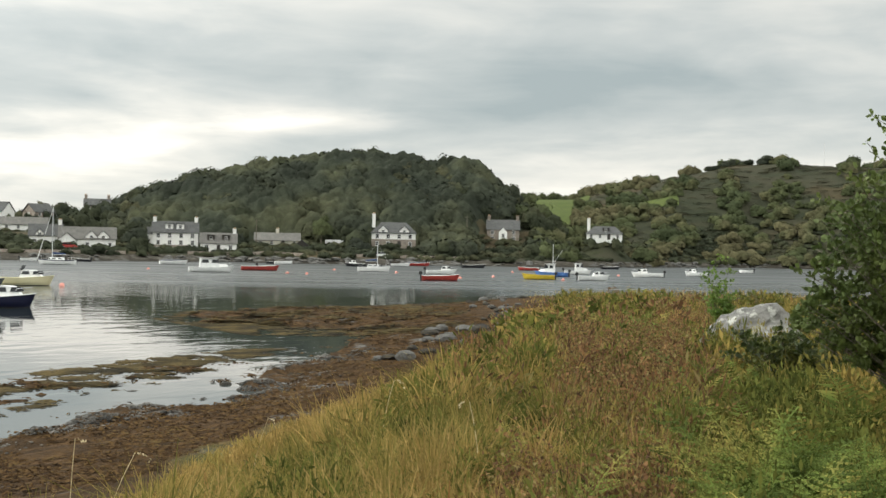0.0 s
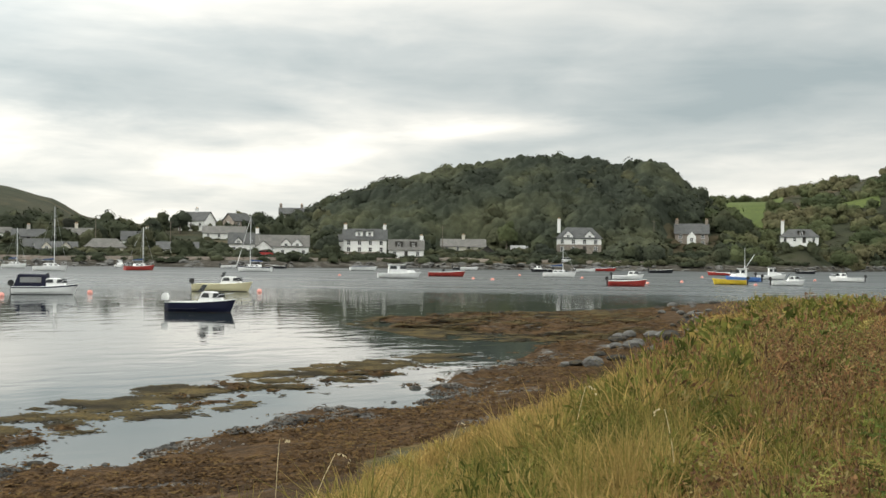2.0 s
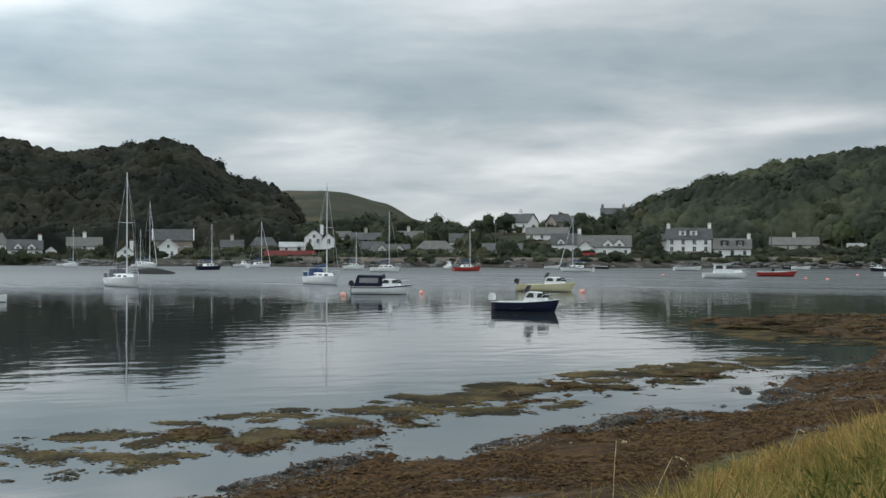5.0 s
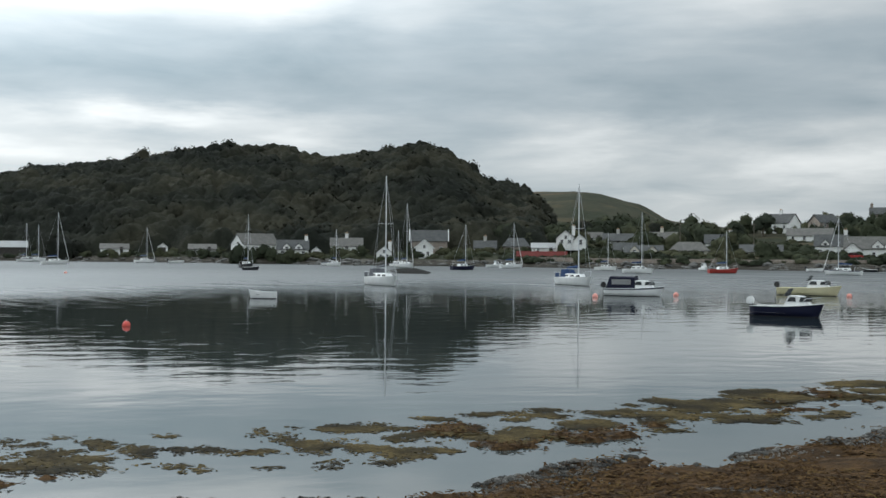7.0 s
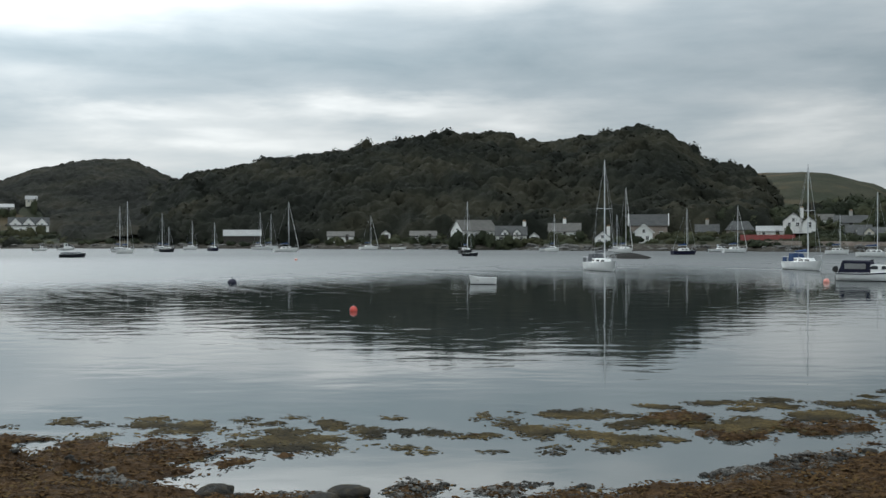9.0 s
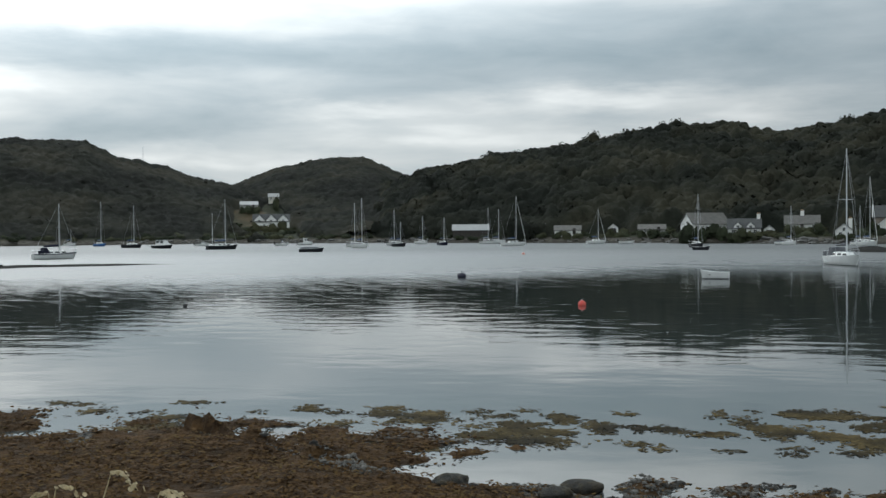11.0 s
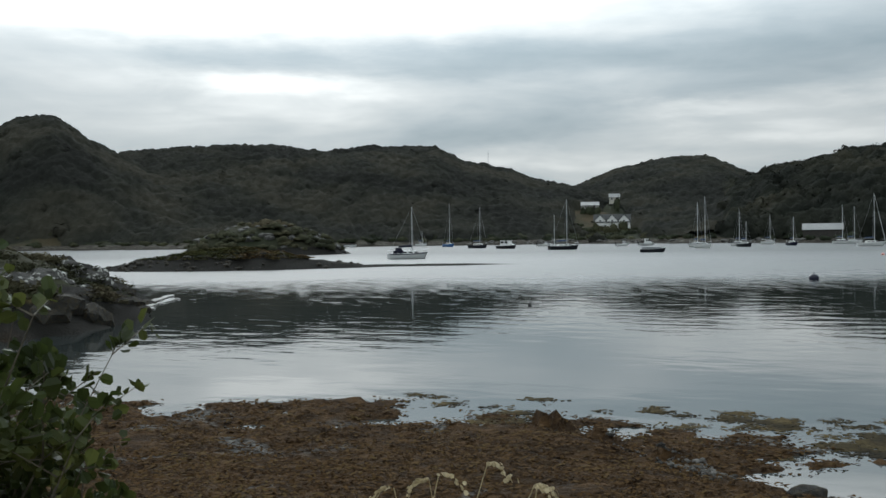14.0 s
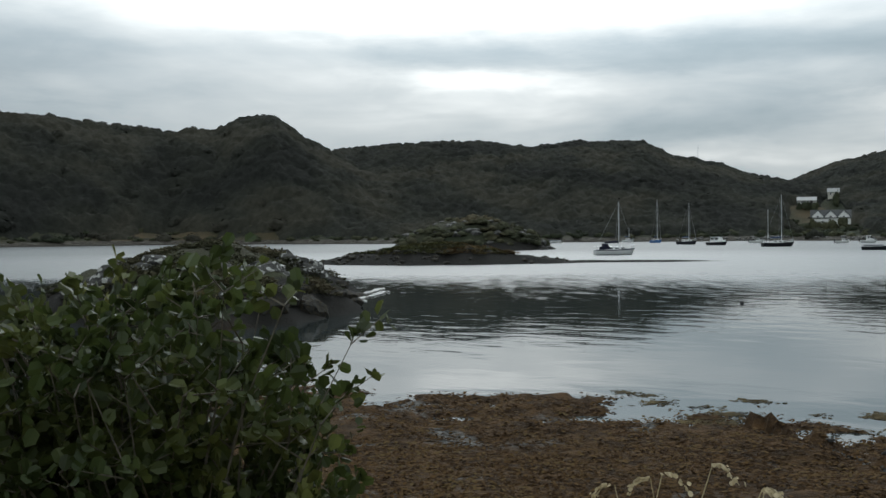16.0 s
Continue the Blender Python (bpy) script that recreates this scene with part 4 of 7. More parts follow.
def house(h):
    az, d, z = h["at"]
    w, top, rows = h["w"], h["h"], h["rows"]
    deep = min(8.0, w * 0.9) if not h.get("end_on") else w * 1.6
    rise = min(3.2, deep * 0.4) if not h.get("end_on") else w * 0.42
    if h.get("roof") in (TIN_PALE, TIN_RED):
        rise = min(rise, top * 0.45)
    rise = min(rise, top * 0.55)
    eave = top - rise
    x0, x1, y0, y1 = -w / 2, w / 2, -deep / 2, deep / 2
    root = empty("shed" if rows == 0 else "house", stand(az, d, z, h.get("turn", 0)), h["name"], "shed" if rows == 0 else "house", "houses round the bay")
    along = "y" if h.get("end_on") else "x"
    hip = w * 0.24 if h.get("hip") else 0.0
    bm = bmesh.new()
    if hip:
        box(bm, x0, x1, y0, y1, -1.5, eave)
    else:
        gable_wall(bm, x0, x1, y0, y1, -1.5, eave, top - 0.02, along)
    part("wall", bm, h["walls"], root)
    bm = bmesh.new()
    roof_pair(bm, x0, x1, y0, y1, eave + 0.02, top, 0.35, along, hip)
    part("roof", bm, h["roof"], root)
    if h.get("verge"):
        for s in (x0 - 0.42, x1 + 0.42):
            bm = bmesh.new()
            if along == "x":
                for ya in (y0 - 0.4, y1 + 0.4):
                    slope(bm, (s - 0.12, ya, eave - 0.25), (s + 0.12, ya, eave - 0.25), (s + 0.12, 0, top + 0.1), (s - 0.12, 0, top + 0.1), 0.3)
                part("bargeboard", bm, WHITE_PAINT, root, "white bargeboard")
            else:
                slope(bm, (s, y0 - 0.45, eave - 0.35), (s, y0 - 0.3, eave - 0.35), (0, y0 - 0.3, top), (0, y0 - 0.45, top), 0.3)
                part("bargeboard", bm, WHITE_PAINT, root, "white bargeboard")
    for c in h["chim"]:
        bm = bmesh.new()
        tall = 2.6 if h["walls"] is WHITE_HARL and h.get("hip") else 1.2
        cx = c * (w / 2 - 0.55)
        box(bm, cx - 0.5, cx + 0.5, -0.4, 0.4, top - 1.6, top + tall)
        box(bm, cx - 0.58, cx + 0.58, -0.48, 0.48, top + tall, top + tall + 0.15)
        chimney = part("chimney", bm, h["walls"], root)
        for px in (-0.22, 0.22):
            bm = bmesh.new()
            rod(bm, (cx + px, 0, top + tall + 0.15), (cx + px, 0, top + tall + 0.6), 0.15, 0.12)
            part("chimney_pot", bm, POT, chimney)
    for gx in h["gables"]:
        gw = h.get("gw", min(3.0, w * 0.24))
        bm = bmesh.new()
        ge = eave + 0.6
        gable_wall(bm, gx - gw / 2, gx + gw / 2, y0 - 0.06, y0 + deep * 0.42, eave - 0.4, ge, ge + gw * 0.52, "y")
        dormer = part("dormer", bm, h["walls"], root)
        bm = bmesh.new()
        roof_pair(bm, gx - gw / 2, gx + gw / 2, y0 - 0.06, y0 + deep * 0.42, ge + 0.02, ge + gw * 0.52 + 0.02, 0.22, "y", thick=0.1)
        part("dormer_roof", bm, h["roof"], dormer)
        add_window(root, gx, y0 - 0.10, eave + 0.25, 0.8)
    for gx in h.get("dormers", ()):
        bm = bmesh.new()
        box(bm, gx - 1.1, gx + 1.1, y0 + deep * 0.12, -0.3, eave + rise * 0.25, eave + rise * 0.78)
        dormer = part("dormer", bm, DARK_WOOD if rows == 1 else h["walls"], root)
        bm = bmesh.new()
        box(bm, gx - 1.25, gx + 1.25, y0 + deep * 0.08, -0.2, eave + rise * 0.78, eave + rise * 0.84)
        part("dormer_roof", bm, h["roof"], dormer)
        add_window(root, gx, y0 + deep * 0.12 - 0.03, eave + rise * 0.5, 0.75)
    if "wing" in h:
        wx, ww = h["wing"]
        bm = bmesh.new()
        gable_wall(bm, wx - ww / 2, wx + ww / 2, y0 - 1.6, 0, -1.5, eave * 0.82, eave * 0.82 + ww * 0.42, "y")
        part("wing_wall", bm, h["walls"], root)
        bm = bmesh.new()
        roof_pair(bm, wx - ww / 2, wx + ww / 2, y0 - 1.6, 0, eave * 0.82 + 0.02, eave * 0.82 + ww * 0.42 + 0.02, 0.3, "y")
        part("wing_roof", bm, h["roof"], root)
        add_window(root, wx, y0 - 1.64, eave * 0.45, 1.1)
    if h.get("annex"):
        bm = bmesh.new()
        box(bm, x0 + 0.4, x1 - 2.0, y0 - 2.2, y0 - 0.01, -1.5, 2.4)
        part("stone_basement", bm, STONE_WALL, root, "grey stone lower terrace")
        bm = bmesh.new()
        gable_wall(bm, x0 - 1.6, x0 - 0.01, -1.5, 2.5, -1.5, eave - 0.6, eave + 1.4)
        part("side_wing", bm, h["walls"], root)
        bm = bmesh.new()
        roof_pair(bm, x0 - 1.6, x0 - 0.05, -1.5, 2.5, eave - 0.58, eave + 1.42, 0.2)
        part("side_roof", bm, h["roof"], root)
    if "plinth" in h:
        bm = bmesh.new()
        box(bm, x0 - 0.05, x1 + 0.05, y0 - 0.05, y1 + 0.05, -1.5, h["plinth"])
        part("lower_storey", bm, STONE_WALL, root, "dark stone lower storey")
    if "porch" in h:
        bm = bmesh.new()
        gable_wall(bm, -1.4, 1.4, y0 - 1.2, y0 - 0.01, -0.5, 3.1, 4.6, "y")
        part("porch", bm, WHITE_HARL, root, "white gabled porch")
        add_window(root, 0, y0 - 1.24, 2.0, 0.9)
    # windows in rows on the shore side, a door in the lowest
    if rows and not h.get("end_on"):
        count = max(2, int(w / 2.9))
        step = eave / rows
        for r in range(rows):
            for i in range(count):
                x = (i + 0.5) / count * w - w / 2
                if r == 0 and i == count // 2:
                    bm = bmesh.new()
                    box(bm, x - 0.5, x + 0.5, y0 - 0.1, y0 + 0.05, 0.0, 2.0)
                    part("door", bm, DARK_WOOD, root)
                    continue
                if "wing" in h and abs(x - h["wing"][0]) < h["wing"][1] / 2 + 0.6:
                    continue
                if "porch" in h and abs(x) < 2.0:
                    continue
                add_window(root, x, y0 - (0.08 if "plinth" in h else 0.03) - (2.2 if h.get("annex") and r == 0 and x < x1 - 2.4 else 0), min(step * (r + 0.5), eave - 0.9) if step > 2 else eave * 0.55, 0.95 if step > 2 else 0.8)
        for s, xx in ((90, x1 + 0.03), (-90, x0 - 0.03)):
            if h.get("annex") and s < 0:
                continue
            add_window(root, xx, 0.0, eave * 0.6, 0.8, s)
    elif rows:
        add_window(root, -w * 0.2, y0 - 0.03, eave * 0.5, 0.8)
        add_window(root, w * 0.2, y0 - 0.03, eave * 0.5, 0.8)
        add_window(root, 0, y0 - 0.03, eave + 0.3, 0.7)
    else:
        bm = bmesh.new()
        box(bm, -min(1.6, w * 0.3), min(1.6, w * 0.3), y0 - 0.05, y0 + 0.05, 0, min(2.3, eave * 0.9))
        part("door", bm, WHITE_PAINT if h["walls"] is DARK_WOOD and w < 6 else DARK_WOOD, root)
    return root


for h in HOUSES:
    house(h)


# ---------------------------------------------------------------- boats (bow towards +x)
def hull_mesh(length, beam, free, mat, sheer=0.25, stern=0.8, full=2.2, draft=0.18, low=ANTIFOUL, stripe=None):
    """A lofted hull with a raked stem and a flat transom; the waterline at z = 0. Materials: topsides, bottom, stripe."""
    bm = bmesh.new()
    n = 13
    rings = []
    for i in range(n):
        t = i / (n - 1)
        x = -length / 2 + length * t
        half = beam / 2 * (stern + (1 - stern) * min(1, t * 2.2)) * (1 - max(0, (t - 0.42) / 0.58) ** full)
        half = max(half, 0.025)
        top = free * (1 + sheer * (max(0, t - 0.25) / 0.75) ** 2)
        rake = 0.10 * length * max(0, (t - 0.7) / 0.3) ** 1.5
        pts = []
        for k, (f, zz) in enumerate(((0.0, -draft), (0.55, -draft * 0.75), (0.84, 0.05), (0.93, top * 0.5), (0.985, top * 0.82), (1.0, top))):
            pts.append((x - rake * (1 - max(zz, 0) / top) * 0.9, half * f * (1 if zz > 0 else (1 - 0.5 * t)), zz))
        ring = [bm.verts.new((a, -b, c)) for a, b, c in reversed(pts)] + [bm.verts.new(p) for p in pts[1:]]
        rings.append(ring)
    m = len(rings[0])
    for a, b in zip(rings, rings[1:]):
        for k in range(m - 1):
            f = bm.faces.new((a[k], a[k + 1], b[k + 1], b[k]))
            band = min(k, m - 2 - k)
            f.material_index = 2 if band == 0 and stripe else 1 if band >= 3 else 0
            f.smooth = True
    bm.faces.new(rings[0])
    bm.faces.new(rings[-1])
    return mesh_of("hull", bm, [mat, low, stripe or mat])


def half_beam(t, beam, stern=0.8, full=2.2):
    return beam / 2 * (stern + (1 - stern) * min(1, t * 2.2)) * (1 - max(0, (t - 0.42) / 0.58) ** full)


def deck_mesh(length, beam, free, sheer=0.25, well=None, stern=0.8, full=2.2):
    """Side decks with a toe rail; the well (from, to as parts of the length) is left open and has a floor."""
    bm = bmesh.new()
    n = 13
    low = free * 0.35
    for i in range(n - 1):
        t0, t1 = i / (n - 1), (i + 1) / (n - 1)
        ends = []
        for t in (t0, t1):
            half = max(half_beam(t, beam, stern, full) - 0.03, 0.02)
            ends.append((-length / 2 + length * t, half, free * (1 + sheer * (max(0, t - 0.25) / 0.75) ** 2) - 0.03))
        (xa, ha, za), (xb, hb, zb) = ends
        if well and well[0] <= (t0 + t1) / 2 <= well[1]:
            for s in (-1, 1):
                q = [bm.verts.new(p) for p in ((xa, s * ha, za), (xb, s * hb, zb), (xb, s * max(hb - 0.16, 0.02), zb), (xa, s * max(ha - 0.16, 0.02), za))]
                bm.faces.new(q)
                q2 = [q[3], q[2], bm.verts.new((xb, s * max(hb - 0.16, 0.02), low)), bm.verts.new((xa, s * max(ha - 0.16, 0.02), low))]
                bm.faces.new(q2)
            bm.faces.new([bm.verts.new(p) for p in ((xa, -ha, low), (xb, -hb, low), (xb, hb, low), (xa, ha, low))])
        else:
            bm.faces.new([bm.verts.new(p) for p in ((xa, -ha, za), (xb, -hb, zb), (xb, hb, zb), (xa, ha, za))])
    return bm


def cabin_mesh(x0, x1, half0, half1, z0, high, rake0=0.1, rake1=0.5, shrink=0.82):
    """A trunk with sloping ends and sides and a slightly crowned top."""
    bm = bmesh.new()
    base = [(x0, -half0, z0), (x1, -half1, z0), (x1, half1, z0), (x0, half0, z0)]
    top = [(x0 + rake0, -half0 * shrink, z0 + high * 0.94), (x1 - rake1, -half1 * shrink, z0 + high * 0.9), (x1 - rake1, half1 * shrink, z0 + high * 0.9), (x0 + rake0, half0 * shrink, z0 + high * 0.94)]
    mid = [(x0 + rake0, 0, z0 + high), (x1 - rake1, 0, z0 + high * 0.97)]
    b, t, m = [bm.verts.new(p) for p in base], [bm.verts.new(p) for p in top], [bm.verts.new(p) for p in mid]
    for f in ((b[0], b[1], t[1], t[0]), (b[3], t[3], t[2], b[2]), (t[0], t[1], m[1], m[0]), (t[3], m[0], m[1], t[2])):
        bm.faces.new(f)
    bm.faces.new((b[1], b[2], t[2], m[1], t[1]))
    bm.faces.new((b[0], t[0], m[0], t[3], b[3]))
    return bm


def side_panes(parent, x0, x1, half0, half1, z0, high, lo, hi, shrink=0.82, count=2):
    """Dark panes let into both sloping sides of a trunk."""
    for s in (-1, 1):
        for i in range(count):
            f0, f1 = (i + 0.12) / count, (i + 0.88) / count
            bm = bmesh.new()
            quad = []
            for f, g in ((f0, lo), (f1, lo), (f1 - 0.04, hi), (f0 + 0.04, hi)):
                half = (half0 + (half1 - half0) * f) * (1 - (1 - shrink) * g)
                quad.append(Vector((x0 + (x1 - x0) * f, s * (half + 0.012), z0 + high * g)))
            a = [bm.verts.new(p) for p in quad]
            b = [bm.verts.new(p - Vector((0, s * 0.03, 0))) for p in quad]
            bm.faces.new(a), bm.faces.new(b)
            for k in range(4):
                bm.faces.new((a[k], a[(k + 1) % 4], b[(k + 1) % 4], b[k]))
            part("pane", bm, GLASS, parent)


def outboard(parent, x, z, mat=RUBBER):
    bm = bmesh.new()
    prism(bm, [(-0.55, 0.12), (-0.1, 0.05), (-0.02, 0.4), (-0.2, 0.62), (-0.5, 0.5)], "y", -0.16, 0.16)
    soften(bm, 0.05, 2)
    bmesh.ops.translate(bm, verts=bm.verts, vec=(x, 0, z))
    engine = part("outboard_engine", bm, mat, parent)
    bm = bmesh.new()
    box(bm, x - 0.32, x - 0.12, -0.06, 0.06, z - 0.75, z + 0.12)
    part("engine_leg", bm, RUBBER, engine)


def rail(parent, pts, r=0.02, name="rail", mat=ALLOY):
    """One bent tube through the points."""
    bm = bmesh.new()
    pts = [Vector(p) for p in pts]
    rings = []
    for i, p in enumerate(pts):
        d = (pts[min(i + 1, len(pts) - 1)] - pts[max(i - 1, 0)]).normalized()
        u = d.cross(Vector((0.13, 0.21, 0.97))).normalized()
        v = d.cross(u)
        rings.append([bm.verts.new(p + r * (math.cos(k * 1.2566) * u + math.sin(k * 1.2566) * v)) for k in range(5)])
    for a, b in zip(rings, rings[1:]):
        for k in range(5):
            bm.faces.new((a[k], a[(k + 1) % 5], b[(k + 1) % 5], b[k]))
    bm.faces.new(rings[0]), bm.faces.new(rings[-1])
    return part(name, bm, mat, parent)


def yacht(az, d, length, mast, turn, hull=GEL_WHITE, cover=CANVAS_BLUE, hood=None, label="white sailing yacht on a mooring", genoa=False, second=0.0):
    beam, free = length * 0.30, 0.55 + length * 0.045
    root = empty("sailing_yacht", stand(az, d, 0.0, turn), label, "yacht", "yachts moored in the bay")
    part("hull", hull_mesh(length, beam, free, hull, 0.3, 0.7, 2.0, 0.3, stripe=GEL_NAVY if hull is GEL_WHITE and int(az * 10) % 3 == 0 else None), None, root)
    part("deck", deck_mesh(length, beam, free, 0.3, (0.06, 0.26), 0.7, 2.0), GEL_WHITE, root)
    cx0, cx1, ch0, ch1, cz, cc = -length * 0.2, length * 0.26, beam * 0.34, beam * 0.2, free, 0.42
    cabin = part("cabin", cabin_mesh(cx0, cx1, ch0, ch1, cz, cc + 0.1, 0.1, 0.6), GEL_WHITE, root)
    side_panes(cabin, cx0, cx1, ch0, ch1, cz, cc + 0.1, 0.3, 0.72, count=3)
    mx = length * 0.1
    bm = bmesh.new()
    rod(bm, (mx, 0, free), (mx, 0, mast), 0.085, 0.05, 8)
    part("mast", bm, ALLOY, root)
    bm = bmesh.new()
    for s in (-1, 1):
        rod(bm, (mx, 0, mast * 0.56), (mx - 0.1, s * beam * 0.36, mast * 0.565), 0.03, 0.02, 5)
    part("spreaders", bm, ALLOY, root)
    bm = bmesh.new()
    rod(bm, (mx - 0.1, 0, free + 1.15), (mx - length * 0.36, 0, free + 1.1), 0.05, 0.05, 6)
    part("boom", bm, ALLOY, root)
    bm = bmesh.new()
    rod(bm, (mx - 0.12, 0, free + 1.36), (mx - length * 0.35, 0, free + 1.22), 0.2, 0.11, 8)
    part("sail_cover", bm, cover, root, "stowed mainsail under a cover")
    bm = bmesh.new()
    tip = (length / 2 - 0.1, 0, free * 1.3)
    rod(bm, tip, (mx, 0, mast * 0.985), 0.07 if genoa else 0.022, 0.03 if genoa else 0.016, 5)
    part("furled_headsail" if genoa else "forestay", bm, GEL_WHITE if genoa else WIRE, root)
    for s in (-1, 1):
        bm = bmesh.new()
        rod(bm, (mx - 0.15, s * beam * 0.47, free), (mx - 0.1, s * beam * 0.36, mast * 0.565), 0.014, 0.014, 4)
        rod(bm, (mx - 0.1, s * beam * 0.36, mast * 0.565), (mx, 0, mast * 0.97), 0.014, 0.014, 4)
        part("shroud", bm, WIRE, root)
    bm = bmesh.new()
    rod(bm, (-length / 2 + 0.05, 0, free), (mx, 0, mast * 0.99), 0.014, 0.014, 4)
    part("backstay", bm, WIRE, root)
    zt = free * 1.25
    rail(root, [(length * 0.36, -beam * 0.2, zt), (length * 0.36, -beam * 0.2, zt + 0.55), (length / 2, 0, zt + 0.62), (length * 0.36, beam * 0.2, zt + 0.55), (length * 0.36, beam * 0.2, zt)], 0.018, "pulpit")
    rail(root, [(-length * 0.36, -beam * 0.4, free), (-length * 0.36, -beam * 0.4, free + 0.6), (-length / 2, -beam * 0.3, free + 0.6), (-length / 2, beam * 0.3, free + 0.6), (-length * 0.36, beam * 0.4, free + 0.6), (-length * 0.36, beam * 0.4, free)], 0.018, "pushpit")
    if hood:
        part("sprayhood", cabin_mesh(cx0 - 0.7, cx0 + 0.5, ch0 * 1.05, ch0 * 0.95, cz + 0.1, 0.95, 0.05, 0.5, 0.86), hood, root, "canvas sprayhood")
        bm = bmesh.new()
        box(bm, -length * 0.42, -length * 0.3, -beam * 0.41, -beam * 0.39, free + 0.05, free + 0.55)
        part("dodger", bm, hood, root)
    if second:
        bm = bmesh.new()
        rod(bm, (-length * 0.32, 0, free), (-length * 0.32, 0, second), 0.07, 0.04, 7)
        part("mizzen_mast", bm, ALLOY, root)
    return root


def motorboat(az, d, length, turn, hull=GEL_WHITE, style="cuddy", label="white motor boat lying on a mooring", mast=0.0, name="motor_boat", top=GEL_WHITE, stripe=None):
    beam, free = length * 0.36, 0.42 + length * 0.05
    root = empty(name, stand(az, d, 0.0, turn), label, "boat", "small boats moored in the bay")
    well = dict(cuddy=(0.0, 0.48), open=(0.0, 0.86), canopy=(0.0, 0.5), wheelhouse=(0.0, 0.34), cruiser=(0.0, 0.2), covered=(2, 3))[style]
    part("hull", hull_mesh(length, beam, free, hull, 0.35, 0.86, 2.4, 0.2, stripe=stripe), None, root)
    part("deck", deck_mesh(length, beam, free, 0.35, well, 0.86, 2.4), GEL_WHITE if hull is not GEL_CREAM else GEL_CREAM, root)
    pts = []
    for i in range(13):
        t = i / 12
        pts.append((-length / 2 + length * t, half_beam(t, beam, 0.86, 2.4), free * (1 + 0.35 * (max(0, t - 0.25) / 0.75) ** 2)))
    rail(root, [(x, -y, z) for x, y, z in pts] + [(x, y, z) for x, y, z in reversed(pts)], 0.03, "rubbing_strake", WHITE_PAINT if hull in (GEL_NAVY, GEL_RED, GEL_DARK) else hull)
    if style in ("cuddy", "canopy"):
        x0, x1 = -length * 0.02, length * 0.34
        args = (x0, x1, beam * 0.42, beam * 0.2, free, 0.5 + length * 0.05)
        cabin = part("cabin", cabin_mesh(*args, 0.25, length * 0.12, 0.8), top, root)
        side_panes(cabin, *args, 0.45, 0.85, 0.8, 2)
        bm = bmesh.new()
        slope(bm, (x0 - 0.02, -beam * 0.38, free + args[5] * 0.9), (x0 - 0.02, beam * 0.38, free + args[5] * 0.9), (x0 + 0.3, beam * 0.3, free + args[5] + 0.42), (x0 + 0.3, -beam * 0.3, free + args[5] + 0.42), 0.02)
        part("windscreen", bm, GLASS, root)
    if style == "canopy":
        part("canopy", cabin_mesh(-length * 0.46, length * 0.03, beam * 0.45, beam * 0.43, free, 1.15, 0.35, 0.02, 0.86), CANVAS_NAVY, root, "navy canvas cockpit canopy")
        for s in (-1, 1):
            bm = bmesh.new()
            box(bm, -length * 0.36, -length * 0.04, s * beam * 0.425 - 0.03, s * beam * 0.425 + 0.03, free + 0.38, free + 0.85)
            part("canopy_window", bm, TIN_PALE, root, "clear plastic canopy window")
    if style in ("wheelhouse", "cruiser"):
        x0, x1 = (-length * 0.1, length * 0.2) if style == "wheelhouse" else (-length * 0.26, length * 0.18)
        args = (x0, x1, beam * 0.4, beam * 0.36, free, 1.45 if length > 4.6 else 1.1)
        cabin = part("wheelhouse", cabin_mesh(*args, 0.05, 0.5, 0.86), top, root)
        side_panes(cabin, *args, 0.5, 0.86, 0.86, 2)
        args = (x1 - 0.2, length * 0.4, beam * 0.34, beam * 0.14, free * 1.1, 0.5)
        part("fore_cabin", cabin_mesh(*args, 0.05, 0.6, 0.8), top, root)
        bm = bmesh.new()
        box(bm, x0 - 0.15, x1 - 0.3, -beam * 0.4, beam * 0.4, free + (1.45 if length > 4.6 else 1.1), free + (1.52 if length > 4.6 else 1.17))
        part("cabin_roof", bm, top, root)
    if style == "open":
        for x in (-0.25, 0.08):
            bm = bmesh.new()
            box(bm, length * x, length * x + 0.28, -beam * 0.44, beam * 0.44, free * 0.62, free * 0.68)
            part("thwart", bm, DARK_WOOD, root)
    if style == "covered":
        part("boat_cover", cabin_mesh(-length * 0.46, length * 0.36, beam * 0.44, beam * 0.14, free * 1.02, 0.35, 0.3, 0.4, 0.5), CANVAS_GREY, root, "grey tarpaulin cover")
    if style != "covered" and length < 6.5 and name != "rowing_dinghy":
        outboard(root, -length / 2 + 0.08, free, GEL_WHITE if hull is GEL_NAVY else RUBBER)
    rail(root, [(length * 0.2, -beam * 0.32, free * 1.1), (length * 0.28, -beam * 0.3, free * 1.2 + 0.4), (length * 0.46, 0, free * 1.35 + 0.4), (length * 0.28, beam * 0.3, free * 1.2 + 0.4), (length * 0.2, beam * 0.32, free * 1.1)], 0.016, "bow_rail") if style in ("cuddy", "canopy", "cruiser", "wheelhouse") else None
    if mast:
        bm = bmesh.new()
        rod(bm, (-length * 0.05, 0, free), (-length * 0.05, 0, mast), 0.06, 0.035, 7)
        rod(bm, (-length * 0.05, 0, free + 1.4), (-length * 0.32, 0, mast * 0.82), 0.04, 0.03, 6)
        part("derrick", bm, ALLOY, root)
    return root


